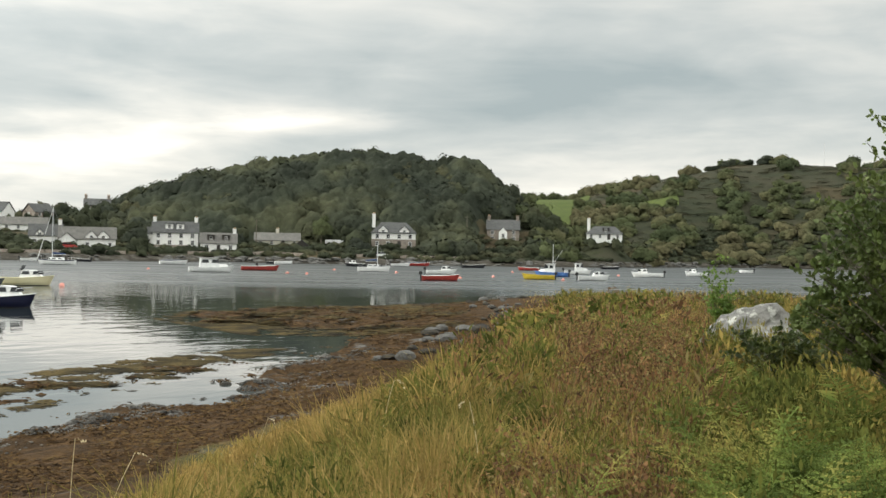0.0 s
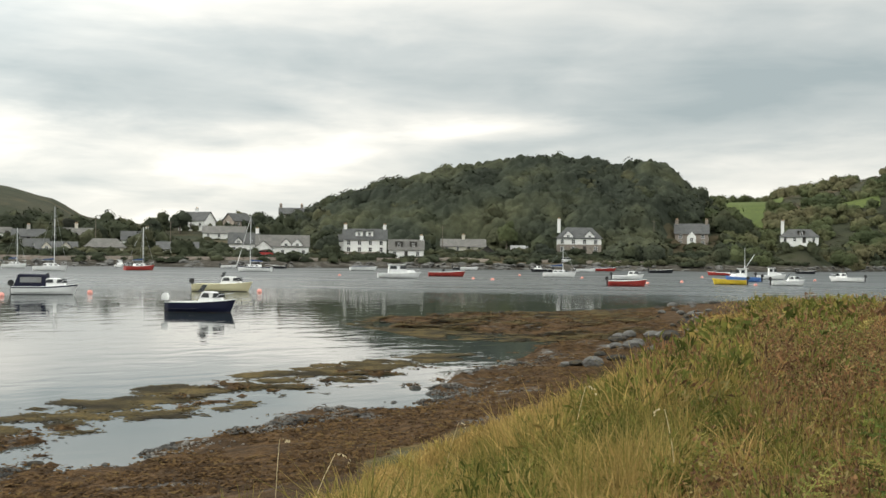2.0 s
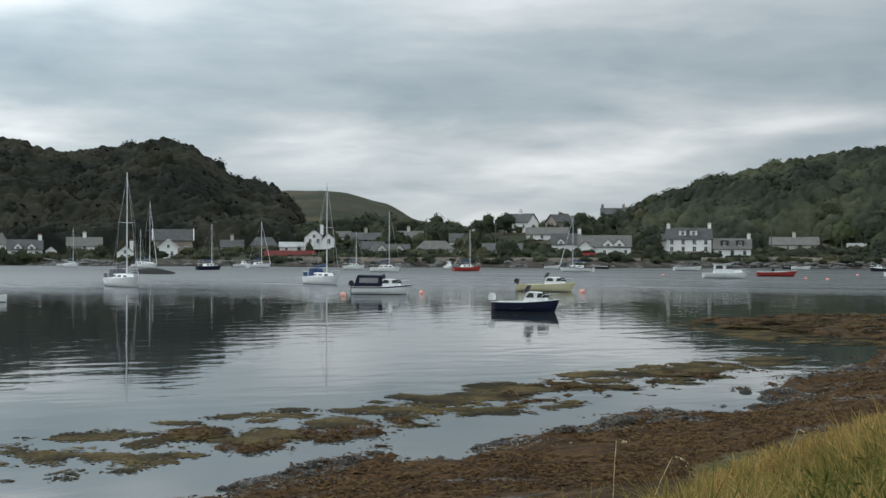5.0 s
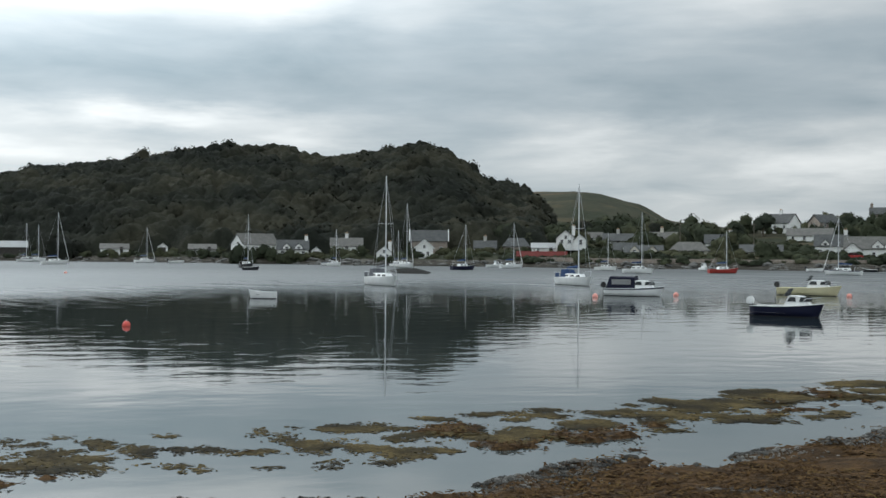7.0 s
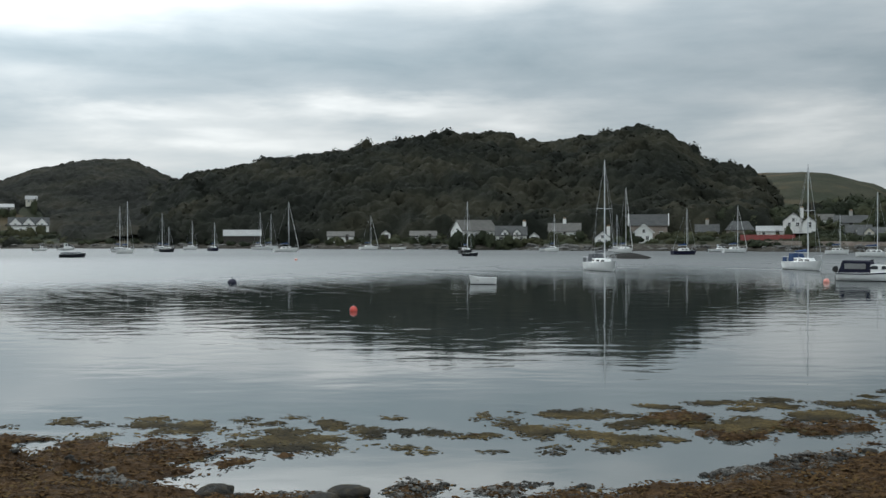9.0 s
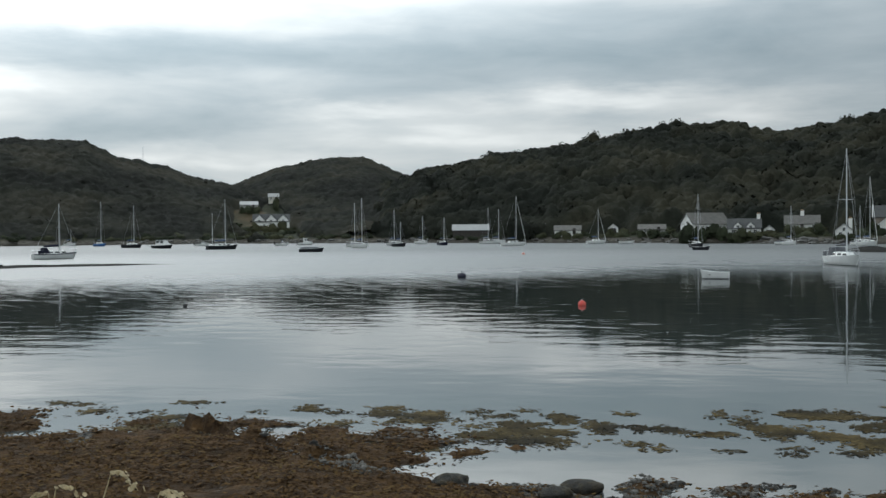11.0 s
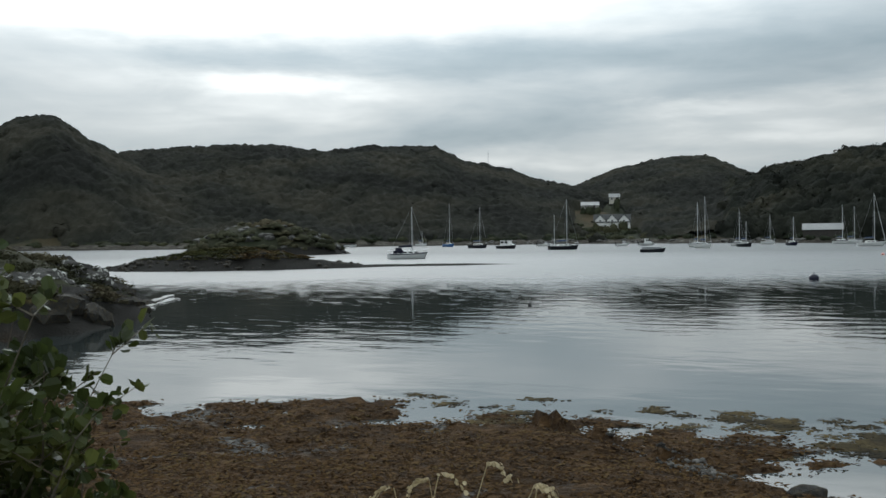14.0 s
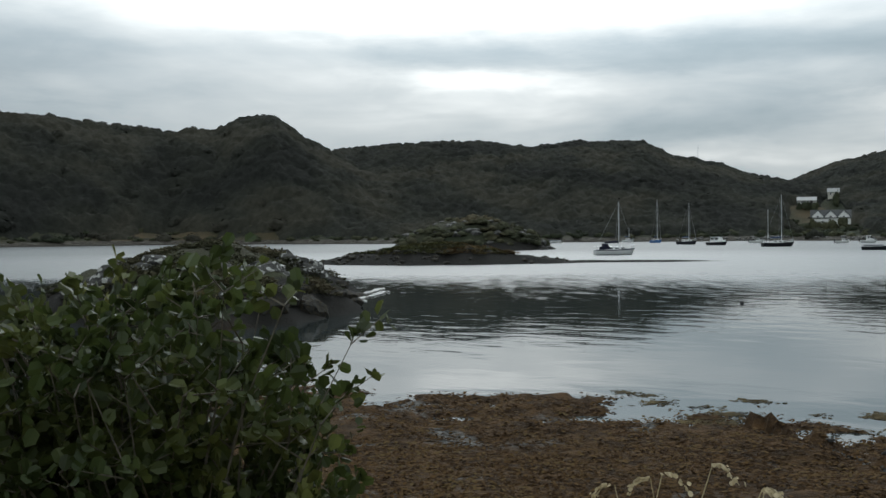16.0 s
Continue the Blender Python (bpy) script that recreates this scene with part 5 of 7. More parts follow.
def buoy(az, d, r, mat, label, squash=0.85):
    root = empty("mooring_buoy", stand(az, d, 0.0), label, "buoy", "mooring buoys")
    bm = bmesh.new()
    bmesh.ops.create_uvsphere(bm, u_segments=18, v_segments=12, radius=r)
    for v in bm.verts:
        v.co.z = v.co.z * squash + r * 0.3
    for f in bm.faces:
        f.smooth = True
    part("float", bm, mat, root)
    bm = bmesh.new()
    rod(bm, (0, 0, r * 1.0), (0, 0, r * 1.38), r * 0.16, r * 0.13)
    for i in range(12):
        a, b = 2 * math.pi * i / 12, 2 * math.pi * (i + 1) / 12
        rod(bm, (r * 0.13 * math.cos(a), 0, r * 1.45 + r * 0.13 * math.sin(a)), (r * 0.13 * math.cos(b), 0, r * 1.45 + r * 0.13 * math.sin(b)), r * 0.045, r * 0.045, 4)
    part("mooring_eye", bm, WIRE, root)


# near boats
motorboat(21.84, 75.0, 4.6, -18, GEL_NAVY, "cuddy", "navy blue open boat with a white cuddy and raised outboard")
motorboat(20.79, 114, 6.0, -14, GEL_CREAM, "cuddy", "pale yellow speedboat with a grey cockpit cover")
motorboat(29.29, 105, 5.6, -12, GEL_WHITE, "canopy", "white cuddy boat with a navy canvas canopy", stripe=GEL_NAVY)
motorboat(48.37, 93, 2.3, 172, GEL_WHITE, "open", "small white rowing dinghy on a mooring", name="rowing_dinghy")
yacht(42.20, 130, 8.6, 12.8, -70, hood=CANVAS_GREY, cover=CANVAS_GREY, label="white sailing yacht with a tall mast and a furled sail")
yacht(32.29, 137, 8.2, 12.4, -62, hood=CANVAS_BLUE, label="white sailing yacht with a bright blue sprayhood")
# yachts further out
yacht(29.06, 223, 6.8, 12.1, -30, label="white sailing yacht with a bare mast", genoa=False)
yacht(49.12, 256, 6.5, 12.1, -66, GEL_DARK, label="dark-hulled sailing yacht lying end-on")
yacht(58.37, 300, 7.2, 13.4, 20, genoa=True, label="white sailing yacht with a furled headsail")
yacht(59.74, 362, 6.5, 11.8, -50)
yacht(59.22, 363, 6.5, 11.3, -30)
yacht(56.79, 387, 5.0, 6.6, 10, label="small white sailing boat with a short mast")
yacht(54.13, 346, 6.5, 10.6, 25, genoa=True)
yacht(44.64, 293, 6.0, 9.8, -60)
yacht(41.03, 272, 8.5, 15.8, -62, genoa=True, label="large white sailing yacht with a furled headsail")
yacht(41.45, 290, 6.0, 9.5, -60)
yacht(38.03, 245, 6.3, 10.0, 35, GEL_NAVY, label="navy-hulled sailing yacht with a bare mast")
yacht(35.54, 277, 6.6, 11.3, 30, genoa=True)
yacht(24.87, 235, 6.5, 8.8, 25, GEL_RED, label="red-hulled sailing boat with a short mast")
yacht(19.26, 233, 7.6, 11.4, 160, genoa=True, label="white sailing yacht by the far shore")
yacht(30.71, 255, 5.5, 8.6, -30)
yacht(66.63, 308, 6.5, 12.1, -60)
yacht(66.28, 285, 6.5, 12.8, -55)
yacht(64.59, 329, 6.5, 10.8, -60)
yacht(64.28, 303, 5.5, 6.7, -50, GEL_DARK, label="small dark-hulled sailing boat on a mooring")
yacht(63.12, 362, 6.2, 9.1, -50)
yacht(62.01, 323, 5.5, 8.1, -60, GEL_NAVY, label="small navy-hulled sailing boat on a mooring")
yacht(81.35, 191, 7.2, 9.0, 20, GEL_WHITE, CANVAS_NAVY, CANVAS_NAVY, "sailing yacht with a navy sprayhood off the islet")
yacht(79.21, 380, 6.0, 14.6, -55, GEL_BLUE, label="blue-hulled sailing yacht lying end-on")
yacht(77.69, 331, 7.0, 12.1, -40, GEL_DARK, label="dark-hulled sailing yacht lying end-on")
yacht(73.29, 281, 8.2, 12.6, 25, GEL_DARK, label="dark two-masted ketch on a mooring", second=9.0)
yacht(80.63, 415, 4.5, 5.5, 0, label="small white sailing boat with a short mast")
yacht(3.56, 208, 6.2, 5.4, 5, GEL_WHITE, label="small white sailing boat with a dark stripe")
# motor boats further out
motorboat(25.83, 271, 4.0, -70, GEL_WHITE, "wheelhouse")
motorboat(76.19, 312, 7.5, -50, GEL_DARK, "cruiser", "dark-hulled motor cruiser with a white cabin")
motorboat(74.30, 362, 4.5, 10, GEL_WHITE, "cuddy")
motorboat(70.30, 347, 4.0, 10, GEL_WHITE, "cuddy")
motorboat(84.33, 400, 5.2, 0, GEL_WHITE, "covered", "white boat under a cover")
motorboat(68.81, 231, 5.2, 3, GEL_DARK, "covered", "low black work barge afloat", name="work_barge")
motorboat(69.10, 358, 5.0, 15, GEL_WHITE, "wheelhouse")
motorboat(11.81, 182, 7.2, 6, GEL_WHITE, "cruiser", "white cabin cruiser on a mooring")
motorboat(9.36, 201, 6.8, 4, GEL_RED, "open", "red open work boat with a white bow")
motorboat(8.95, 212, 4.0, 10, GEL_WHITE, "open", "white open boat behind the red one")
motorboat(13.66, 258, 6.4, 10, GEL_WHITE, "covered", "low white boat by the shore")
motorboat(8.2, 285, 5.0, 20, GEL_WHITE, "open", "small boat drawn up at the shore")
motorboat(0.08, 194, 5.4, 2, GEL_WHITE, "cuddy")
motorboat(0.10, 152, 5.2, 4, GEL_RED, "open", "low red open boat afloat")
motorboat(-4.92, 170, 5.0, 178, GEL_YELLOW, "open", "low yellow open boat afloat")
motorboat(-5.58, 193, 6.0, 170, GEL_BLUE, "wheelhouse", "blue and white fishing boat with a derrick mast", mast=5.6, name="fishing_boat")
motorboat(-6.94, 219, 5.4, 10, GEL_WHITE, "wheelhouse")
motorboat(-7.75, 170, 4.8, 12, GEL_WHITE, "cuddy")
motorboat(-10.45, 206, 5.8, 178, GEL_WHITE, "cuddy")
motorboat(-12.89, 229, 4.6, 175, GEL_WHITE, "cuddy")
motorboat(-15.3, 290, 3.6, 175, GEL_WHITE, "open", "small white open boat afloat")
motorboat(2.2, 283, 5.0, 5, GEL_WHITE, "open", "white open boat at the shore")
motorboat(-1.6, 280, 6.0, 5, GEL_DARK, "open", "dark open boat at the shore")
motorboat(48.9, 225, 3.6, -30, GEL_DARK, "open", "small dark open tender afloat")
motorboat(-4.4, 255, 5.0, 178, GEL_RED, "open", "faded red open boat afloat by the moorings")
motorboat(-8.6, 305, 5.0, 10, GEL_DARK, "open", "dark open boat lying at the shore")
motorboat(4.5, 268, 5.4, 172, GEL_DARK, "cuddy", "dark-hulled boat with a small white cabin")
motorboat(1.3, 296, 6.5, 4, GEL_RED, "covered", "red-hulled boat under a grey cover at the shore")
motorboat(20.5, 276, 4.0, 10, GEL_WHITE, "open", "white open boat at the far beach")
motorboat(18.0, 277, 3.6, 160, GEL_DARK, "open", "small dark open tender at the far beach")
motorboat(8.7, 292, 3.6, 15, GEL_DARK, "open", "small dark open tender at the far beach")
motorboat(36.4, 292, 5.0, 20, GEL_WHITE, "cuddy")
motorboat(44.9, 300, 4.6, -20, GEL_WHITE, "covered", "white boat under a cover")
motorboat(52.6, 338, 4.8, 10, GEL_WHITE, "open", "low white open boat by the far shore")
# buoys
buoy(55.10, 60, 0.21, BUOY_RED, "round red mooring buoy with a ring on top", 1.0)
buoy(61.18, 96, 0.42, GEL_NAVY, "round dark blue mooring buoy")
buoy(75.33, 63, 0.12, RUBBER, "small black round mooring float")
for baz, bd in ((27.24, 107), (18.97, 112), (31.3, 101), (57.9, 190), (8.0, 180), (-0.9, 165), (7.0, 176), (2.4, 198), (5.6, 214), (-2.6, 178), (-6.2, 166), (-9.0, 208), (-3.6, 222), (14.9, 196)):
    buoy(baz, bd, 0.26, BUOY_PINK, "round faded pink mooring buoy", 1.0)


# ---------------------------------------------------------------- woods and hedges round the bay
rng = np.random.default_rng(7)
CROWNS = [crown(rng, 6, 210, 1.0, 0.115, soft=0.7) for _ in range(8)]
BUSHES = [crown(rng, 3, 60, 0.8, 0.19) for _ in range(8)]
TUFTS = [tuft(rng, 70, 0.34) for _ in range(6)]
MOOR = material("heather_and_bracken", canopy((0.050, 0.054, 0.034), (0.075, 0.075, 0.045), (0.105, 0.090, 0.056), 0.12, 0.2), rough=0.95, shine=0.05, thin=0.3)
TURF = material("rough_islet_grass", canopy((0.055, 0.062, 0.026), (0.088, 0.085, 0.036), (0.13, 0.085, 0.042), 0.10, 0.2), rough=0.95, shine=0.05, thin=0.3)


def thicket(a, r, g):
    """Scrub lies thick at the foot of the hillside and in drifts higher up."""
    return fbm(a * 0.9, r * 0.022, 3, 2) + g.uniform(-0.07, 0.07) > np.interp(r, [345, 400, 470, 560, 600, 640], [0.28, 0.38, 0.53, 0.57, 0.47, 0.42])


closed_wood(-4.2, 17, 318, 470, 0.08, 0.9, 7.5, 6.8, WOOD_NEAR, "dense dark green broadleaf wood on a hill")
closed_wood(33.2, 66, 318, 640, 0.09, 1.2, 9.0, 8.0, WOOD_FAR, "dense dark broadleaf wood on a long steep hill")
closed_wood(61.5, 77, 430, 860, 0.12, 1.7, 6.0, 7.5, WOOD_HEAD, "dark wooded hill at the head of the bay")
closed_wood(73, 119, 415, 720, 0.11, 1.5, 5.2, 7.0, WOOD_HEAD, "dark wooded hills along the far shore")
scatter("standing_trees", CROWNS, sow(rng, -3.6, 16.5, 330, 450, 6.6, 4.3, 4.4), WOOD_NEAR, "rounded crowns of taller trees in the village wood", "trees")
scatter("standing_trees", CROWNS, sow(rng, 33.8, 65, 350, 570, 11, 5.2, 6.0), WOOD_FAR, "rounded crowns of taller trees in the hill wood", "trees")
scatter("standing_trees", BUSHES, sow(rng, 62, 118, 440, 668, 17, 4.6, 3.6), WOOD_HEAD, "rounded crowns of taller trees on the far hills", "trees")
scatter("scrub", CROWNS, sow(rng, -26, -2.5, 345, 640, 6.0, 3.8, 3.6, thicket), SCRUB, "green and brown scrub and small trees on a rough hillside", "scrub")
scatter("moorland", TUFTS, sow(rng, -26, -2.5, 400, 640, 4.0, 2.2, 0.35, lambda a, r, g: g.uniform() < 0.35), MOOR, "brown bracken and heather on the open hillside", "heath")
scatter("garden_trees", CROWNS, sow(rng, -24, 35, 288, 420, 8.0, 3.6, 4.2, lambda a, r, g: r > np.interp(a, SHORE_AZ, SHORE_R) + 14 and g.uniform() < 0.8), WOOD_LIGHT, "garden trees and hedges among the houses", "trees")
scatter("shore_bushes", BUSHES, sow(rng, -26, 118, 285, 520, 3.6, 2.3, 1.3, lambda a, r, g: 6 < r - np.interp(a, SHORE_AZ, SHORE_R) < 60 and g.uniform() < (0.6 if a < 36 else 0.4)), WOOD_LIGHT, "low bushes and hedges above the far shore", "bushes")
scatter("islet_scrub", BUSHES, sow(rng, 82, 96, 236, 280, 1.9, 1.5, 0.8, lambda a, r, g: fbm(a * 2.0, r * 0.2, 3, 12) > 0.45), MOOR, "low scrub and heather on the larger islet", "scrub")
scatter("islet_heather", TUFTS, sow(rng, 82, 99, 130, 164, 0.8, 0.55, 0.22, lambda a, r, g: land_at(a, r) > 1.3), TURF, "rough brown and olive grass on the low islet", "grass")
scatter("headland_heather", TUFTS, sow(rng, 92, 118, 46, 92, 0.6, 0.55, 0.3, lambda a, r, g: fbm(a * 0.5, r * 0.3, 3, 6) > 0.45), MOOR, "dark heather and ferns on the rocky headland", "heather")


def veils(r):
    """Shrubs and small trees before the houses, which hide their lower walls in part."""
    places = []
    for hh in HOUSES:
        az, d, z = hh["at"]
        deep = hh.get("veiled", False)
        low = not deep and not 21 < az < 58
        busy = 36 < az < 60
        n = max(2, int(hh["w"] / (2.2 if deep or busy else 3.4)))
        for k in range(n):
            if r.uniform() > (0.9 if deep or low or busy else 0.8):
                continue
            side = (k + 0.5) / n - 0.5 + r.uniform(-0.06, 0.06)
            dd = d - hh["w"] * 0.3 - 4 - r.uniform(0, 4)
            aa = az + math.degrees(side * hh["w"] * 1.15 / d)
            p = at(aa, dd)
            g = float(land(p.x, p.y))
            top = z + (r.uniform(0.2, 1.3) if low else hh["h"] * r.uniform(0.3, 0.7 if deep else 0.6 if busy else 0.52))
            tall = max(top - g, 0.8)
            places.append((p.x, p.y, g - 0.3, r.uniform(1.5, 2.6), tall * 0.8, r.uniform(0, 6.28)))
    return places


def tree(az, d, high, rad, mat, label, sunk=0.2):
    """One tree that stands clear: a forked trunk under a crown of many leaf clumps."""
    z = land_at(az, d) - sunk
    root = empty("tree", stand(az, d, z, rng.uniform(0, 360)), label, "tree", "trees that stand clear")
    bm = bmesh.new()
    rod(bm, (0, 0, 0), (0.1, 0.05, high * 0.42), rad * 0.09, rad * 0.06, 8)
    for k in range(5):
        a = k * 1.256
        rod(bm, (0.1, 0.05, high * 0.38), (math.cos(a) * rad * 0.55, math.sin(a) * rad * 0.55, high * 0.68), rad * 0.045, rad * 0.015, 5)
    part("trunk", bm, BARK, root)
    v, f, n = crown(rng, 11, 900, 1.3, 0.075)
    me = fast_mesh("crown", v * (rad, rad, high * 0.44) + (0, 0, high * 0.26), f, mat, True)
    me.normals_split_custom_set_from_vertices(n.astype(np.float32))
    tagged(part("crown", me, None, root), kind="stuff")


tree(22.95, 396, 8.5, 4.6, WOOD_NEAR, "dark round-headed tree on the rise above the village")
tree(24.3, 380, 6.5, 3.4, WOOD_NEAR, "small dark tree on the rise above the village")
tree(19.0, 345, 7.0, 3.2, WOOD_LIGHT, "green tree beside the long white house")
tree(15.6, 338, 8.0, 3.4, WOOD_LIGHT, "green tree between two white houses")
tree(6.3, 352, 11.0, 3.6, SCRUB, "tall pale green tree before the dark wood")
tree(4.9, 346, 7.5, 3.4, WOOD_LIGHT, "round green tree beside the white house")
tree(-10.3, 352, 8.5, 4.8, SCRUB, "broad bright green tree near the bungalow")
for taz, td, th, tr in ((-13.6, 600, 6.0, 5.0), (-14.4, 604, 7.0, 5.4), (-15.2, 606, 6.0, 5.2), (-16.2, 604, 7.5, 6.0), (-17.0, 608, 7.0, 5.4)):
    tree(taz, td, th, tr, WOOD_NEAR, "dark windswept tree in a row along the ridge", 2.4)
tree(31.8, 372, 7.5, 3.8, WOOD_FAR, "dark tree among the village roofs")
tree(28.2, 366, 6.5, 3.0, WOOD_FAR, "dark tree among the village roofs")
tree(35.9, 352, 8.5, 4.2, WOOD_LIGHT, "tall green tree behind the stone house")


scatter("garden_shrubs", CROWNS, veils(rng), WOOD_LIGHT, "dark garden shrubs and small trees in front of the houses", "shrubs")



# ---------------------------------------------------------------- on the far shore: cars, poles, masts
def parked_car(az, d, turn, paint, label):
    root = empty("parked_car", stand(az, d, land_at(az, d), turn), label, "car", "cars parked by the shore")
    bm = bmesh.new()
    prism(bm, [(-2.1, 0.25), (2.1, 0.25), (2.15, 0.7), (1.4, 0.95), (-2.05, 0.98), (-2.15, 0.6)], "y", -0.85, 0.85)
    soften(bm, 0.08, 2)
    part("body", bm, paint, root)
    bm = bmesh.new()
    prism(bm, [(-1.95, 0.96), (1.25, 0.94), (0.55, 1.45), (-1.5, 1.47)], "y", -0.74, 0.74)
    soften(bm, 0.06, 1)
    part("cabin", bm, GLASS, root, "dark glazed cabin")
    bm = bmesh.new()
    box(bm, -1.45, 0.5, -0.72, 0.72, 1.44, 1.5)
    part("car_roof", bm, paint, root)
    for x in (-1.35, 1.35):
        for y in (-0.8, 0.8):
            bm = bmesh.new()
            rod(bm, (x, y - 0.1, 0.31), (x, y + 0.1, 0.31), 0.31, 0.31, 14)
            wheel = part("wheel", bm, RUBBER, root)
            bm = bmesh.new()
            rod(bm, (x, y - 0.11, 0.31), (x, y + 0.11, 0.31), 0.18, 0.18, 10)
            part("rim", bm, ALLOY, wheel)


parked_car(3.2, 318, 8, GEL_WHITE, "white car parked above the beach")
parked_car(-0.6, 336, -6, GEL_NAVY, "dark car parked above the beach")
parked_car(18.7, 306, 4, GEL_RED, "red car parked on the shore road")


def pole(az, d, high, label, name="utility_pole", arms=1):
    root = empty(name, stand(az, d, land_at(az, d) - 0.3), label, "pole", "poles round the bay")
    bm = bmesh.new()
    rod(bm, (0, 0, 0), (0, 0, high), 0.14, 0.09, 8)
    part("shaft", bm, BARK if arms else ALLOY, root)
    for k in range(arms):
        bm = bmesh.new()
        box(bm, -0.8, 0.8, -0.06, 0.06, high - 0.5 - k * 0.6, high - 0.38 - k * 0.6)
        part("cross_arm", bm, BARK, root)


for paz, pd in ((27.0, 335), (23.4, 336), (31.9, 345), (37.7, 350), (9.6, 350), (-1.2, 362)):
    pole(paz, pd, 8.5, "grey wooden utility pole by the houses")
pole(77.1, 655, 13.5, "thin radio mast on the ridge", "radio_mast", 0)
pole(-18.9, 612, 12.5, "thin radio mast on the ridge", "radio_mast", 0)


# ---------------------------------------------------------------- the near bank: turf, bracken, bushes, stones
def straw(t, where):
    """Late-summer grass: green, olive, straw and rust from blade to blade, in drifts."""
    drift = noise_(t, where, 0.55, 4.0, 0.6)
    rnd = nd(t, "ShaderNodeNewGeometry").outputs["Random Per Island"]
    k = math_(t, "ADD", math_(t, "MULTIPLY", rnd, 0.42), math_(t, "MULTIPLY", math_(t, "SUBTRACT", drift, 0.37), 2.1))
    return ramp_(t, k, [(0.12, (0.056, 0.062, 0.016)), (0.38, (0.13, 0.122, 0.030)), (0.60, (0.235, 0.185, 0.055)), (0.80, (0.40, 0.28, 0.11)), (0.98, (0.28, 0.135, 0.055))])


def rusty(t, where):
    rnd = nd(t, "ShaderNodeNewGeometry").outputs["Random Per Island"]
    return ramp_(t, rnd, [(0.0, (0.055, 0.033, 0.018)), (0.35, (0.15, 0.08, 0.04)), (0.6, (0.25, 0.135, 0.06)), (0.8, (0.13, 0.115, 0.038)), (1.0, (0.27, 0.205, 0.09))])


def wracky(t, where):
    rnd = nd(t, "ShaderNodeNewGeometry").outputs["Random Per Island"]
    drift = noise_(t, where, 0.6, 4.0)
    k = math_(t, "ADD", math_(t, "MULTIPLY", rnd, 0.5), math_(t, "MULTIPLY", drift, 0.5))
    return ramp_(t, k, [(0.15, (0.014, 0.009, 0.005)), (0.45, (0.046, 0.026, 0.012)), (0.64, (0.088, 0.052, 0.022)), (0.84, (0.088, 0.064, 0.026))])


GRASS = material("late_summer_grass", straw, rough=0.8, shine=0.1, thin=0.35)
RUST = material("dead_dock_and_meadowsweet", rusty, rough=0.85, shine=0.15, thin=0.25)
BRACKEN = material("bracken_fronds", leafy((0.054, 0.078, 0.020), (0.108, 0.142, 0.034), (0.22, 0.19, 0.055), 1.9, 0.4), rough=0.85, shine=0.06, thin=0.3)
LEAF = material("alder_leaves", leafy((0.028, 0.041, 0.012), (0.048, 0.063, 0.017), (0.112, 0.118, 0.033), 2.8, 0.4), rough=0.5, shine=0.35, thin=0.32)
LEAF_MID = material("green_alder_leaves", leafy((0.05, 0.075, 0.022), (0.075, 0.105, 0.03), (0.11, 0.14, 0.042), 1.2, 0.3), rough=0.55, shine=0.3, thin=0.3)
LEAF_PALE = material("sapling_leaves", leafy((0.09, 0.16, 0.03), (0.12, 0.19, 0.04), (0.14, 0.2, 0.05), 1.5, 0.3), rough=0.6, shine=0.3, thin=0.35)
WRACK = material("bladder_wrack", wracky, rough=0.95, shine=0.04)
WRACK_AFLOAT = material("floating_wrack", leafy((0.020, 0.016, 0.008), (0.048, 0.036, 0.014), (0.080, 0.058, 0.022), 0.7, 0.4), rough=0.9, shine=0.1)
SEED = material("bleached_seed_heads", leafy((0.42, 0.34, 0.2), (0.5, 0.42, 0.27), (0.55, 0.46, 0.3), 3.0, 0.2), rough=0.8, thin=0.3)


def rocky(t, where):
    base = ramp_(t, noise_(t, where, 1.6, 8.0, 0.65), [(0.35, (0.10, 0.10, 0.095)), (0.55, (0.21, 0.205, 0.19)), (0.7, (0.3, 0.29, 0.27))])
    lichen = ramp_(t, noise_(t, where, 5.0, 6.0, 0.6), [(0.55, 0.0), (0.62, 1.0)])
    return mix_(t, lichen, base, (0.42, 0.42, 0.38))


def rocky_bump(t, where):
    return noise_(t, where, 4.0, 8.0, 0.65), 0.15


ROCK = material("lichened_rock", rocky, rocky_bump, rough=0.9)


def crusty(t, where):
    """Dark shore rock, spotted white with lichen in scattered crusts."""
    base = ramp_(t, noise_(t, where, 1.4, 7.0, 0.6), [(0.35, (0.022, 0.022, 0.020)), (0.6, (0.06, 0.057, 0.05))])
    spots = ramp_(t, noise_(t, where, 2.6, 3.0, 0.5), [(0.56, 0.0), (0.60, 1.0)])
    return mix_(t, spots, base, (0.36, 0.36, 0.33))


ROCK_CRUST = material("lichen_crusted_dark_rock", crusty, rocky_bump, rough=0.9)
ROCK_SHORE = material("grey_shore_rock", mottled((0.06, 0.06, 0.056), (0.12, 0.117, 0.11), (0.05, 0.045, 0.035), 1.2, 7.0), rocky_bump, rough=0.8)
ROCK_WET = material("dark_wet_shore_rock", mottled((0.022, 0.022, 0.02), (0.045, 0.043, 0.038), (0.06, 0.047, 0.028), 1.2, 7.0), rocky_bump, rough=0.85, shine=0.15)
PEBBLE = material("shore_pebbles", leafy((0.052, 0.050, 0.046), (0.098, 0.094, 0.086), (0.155, 0.148, 0.136), 1.0, 0.45), rocky_bump, rough=0.95, shine=0.12)


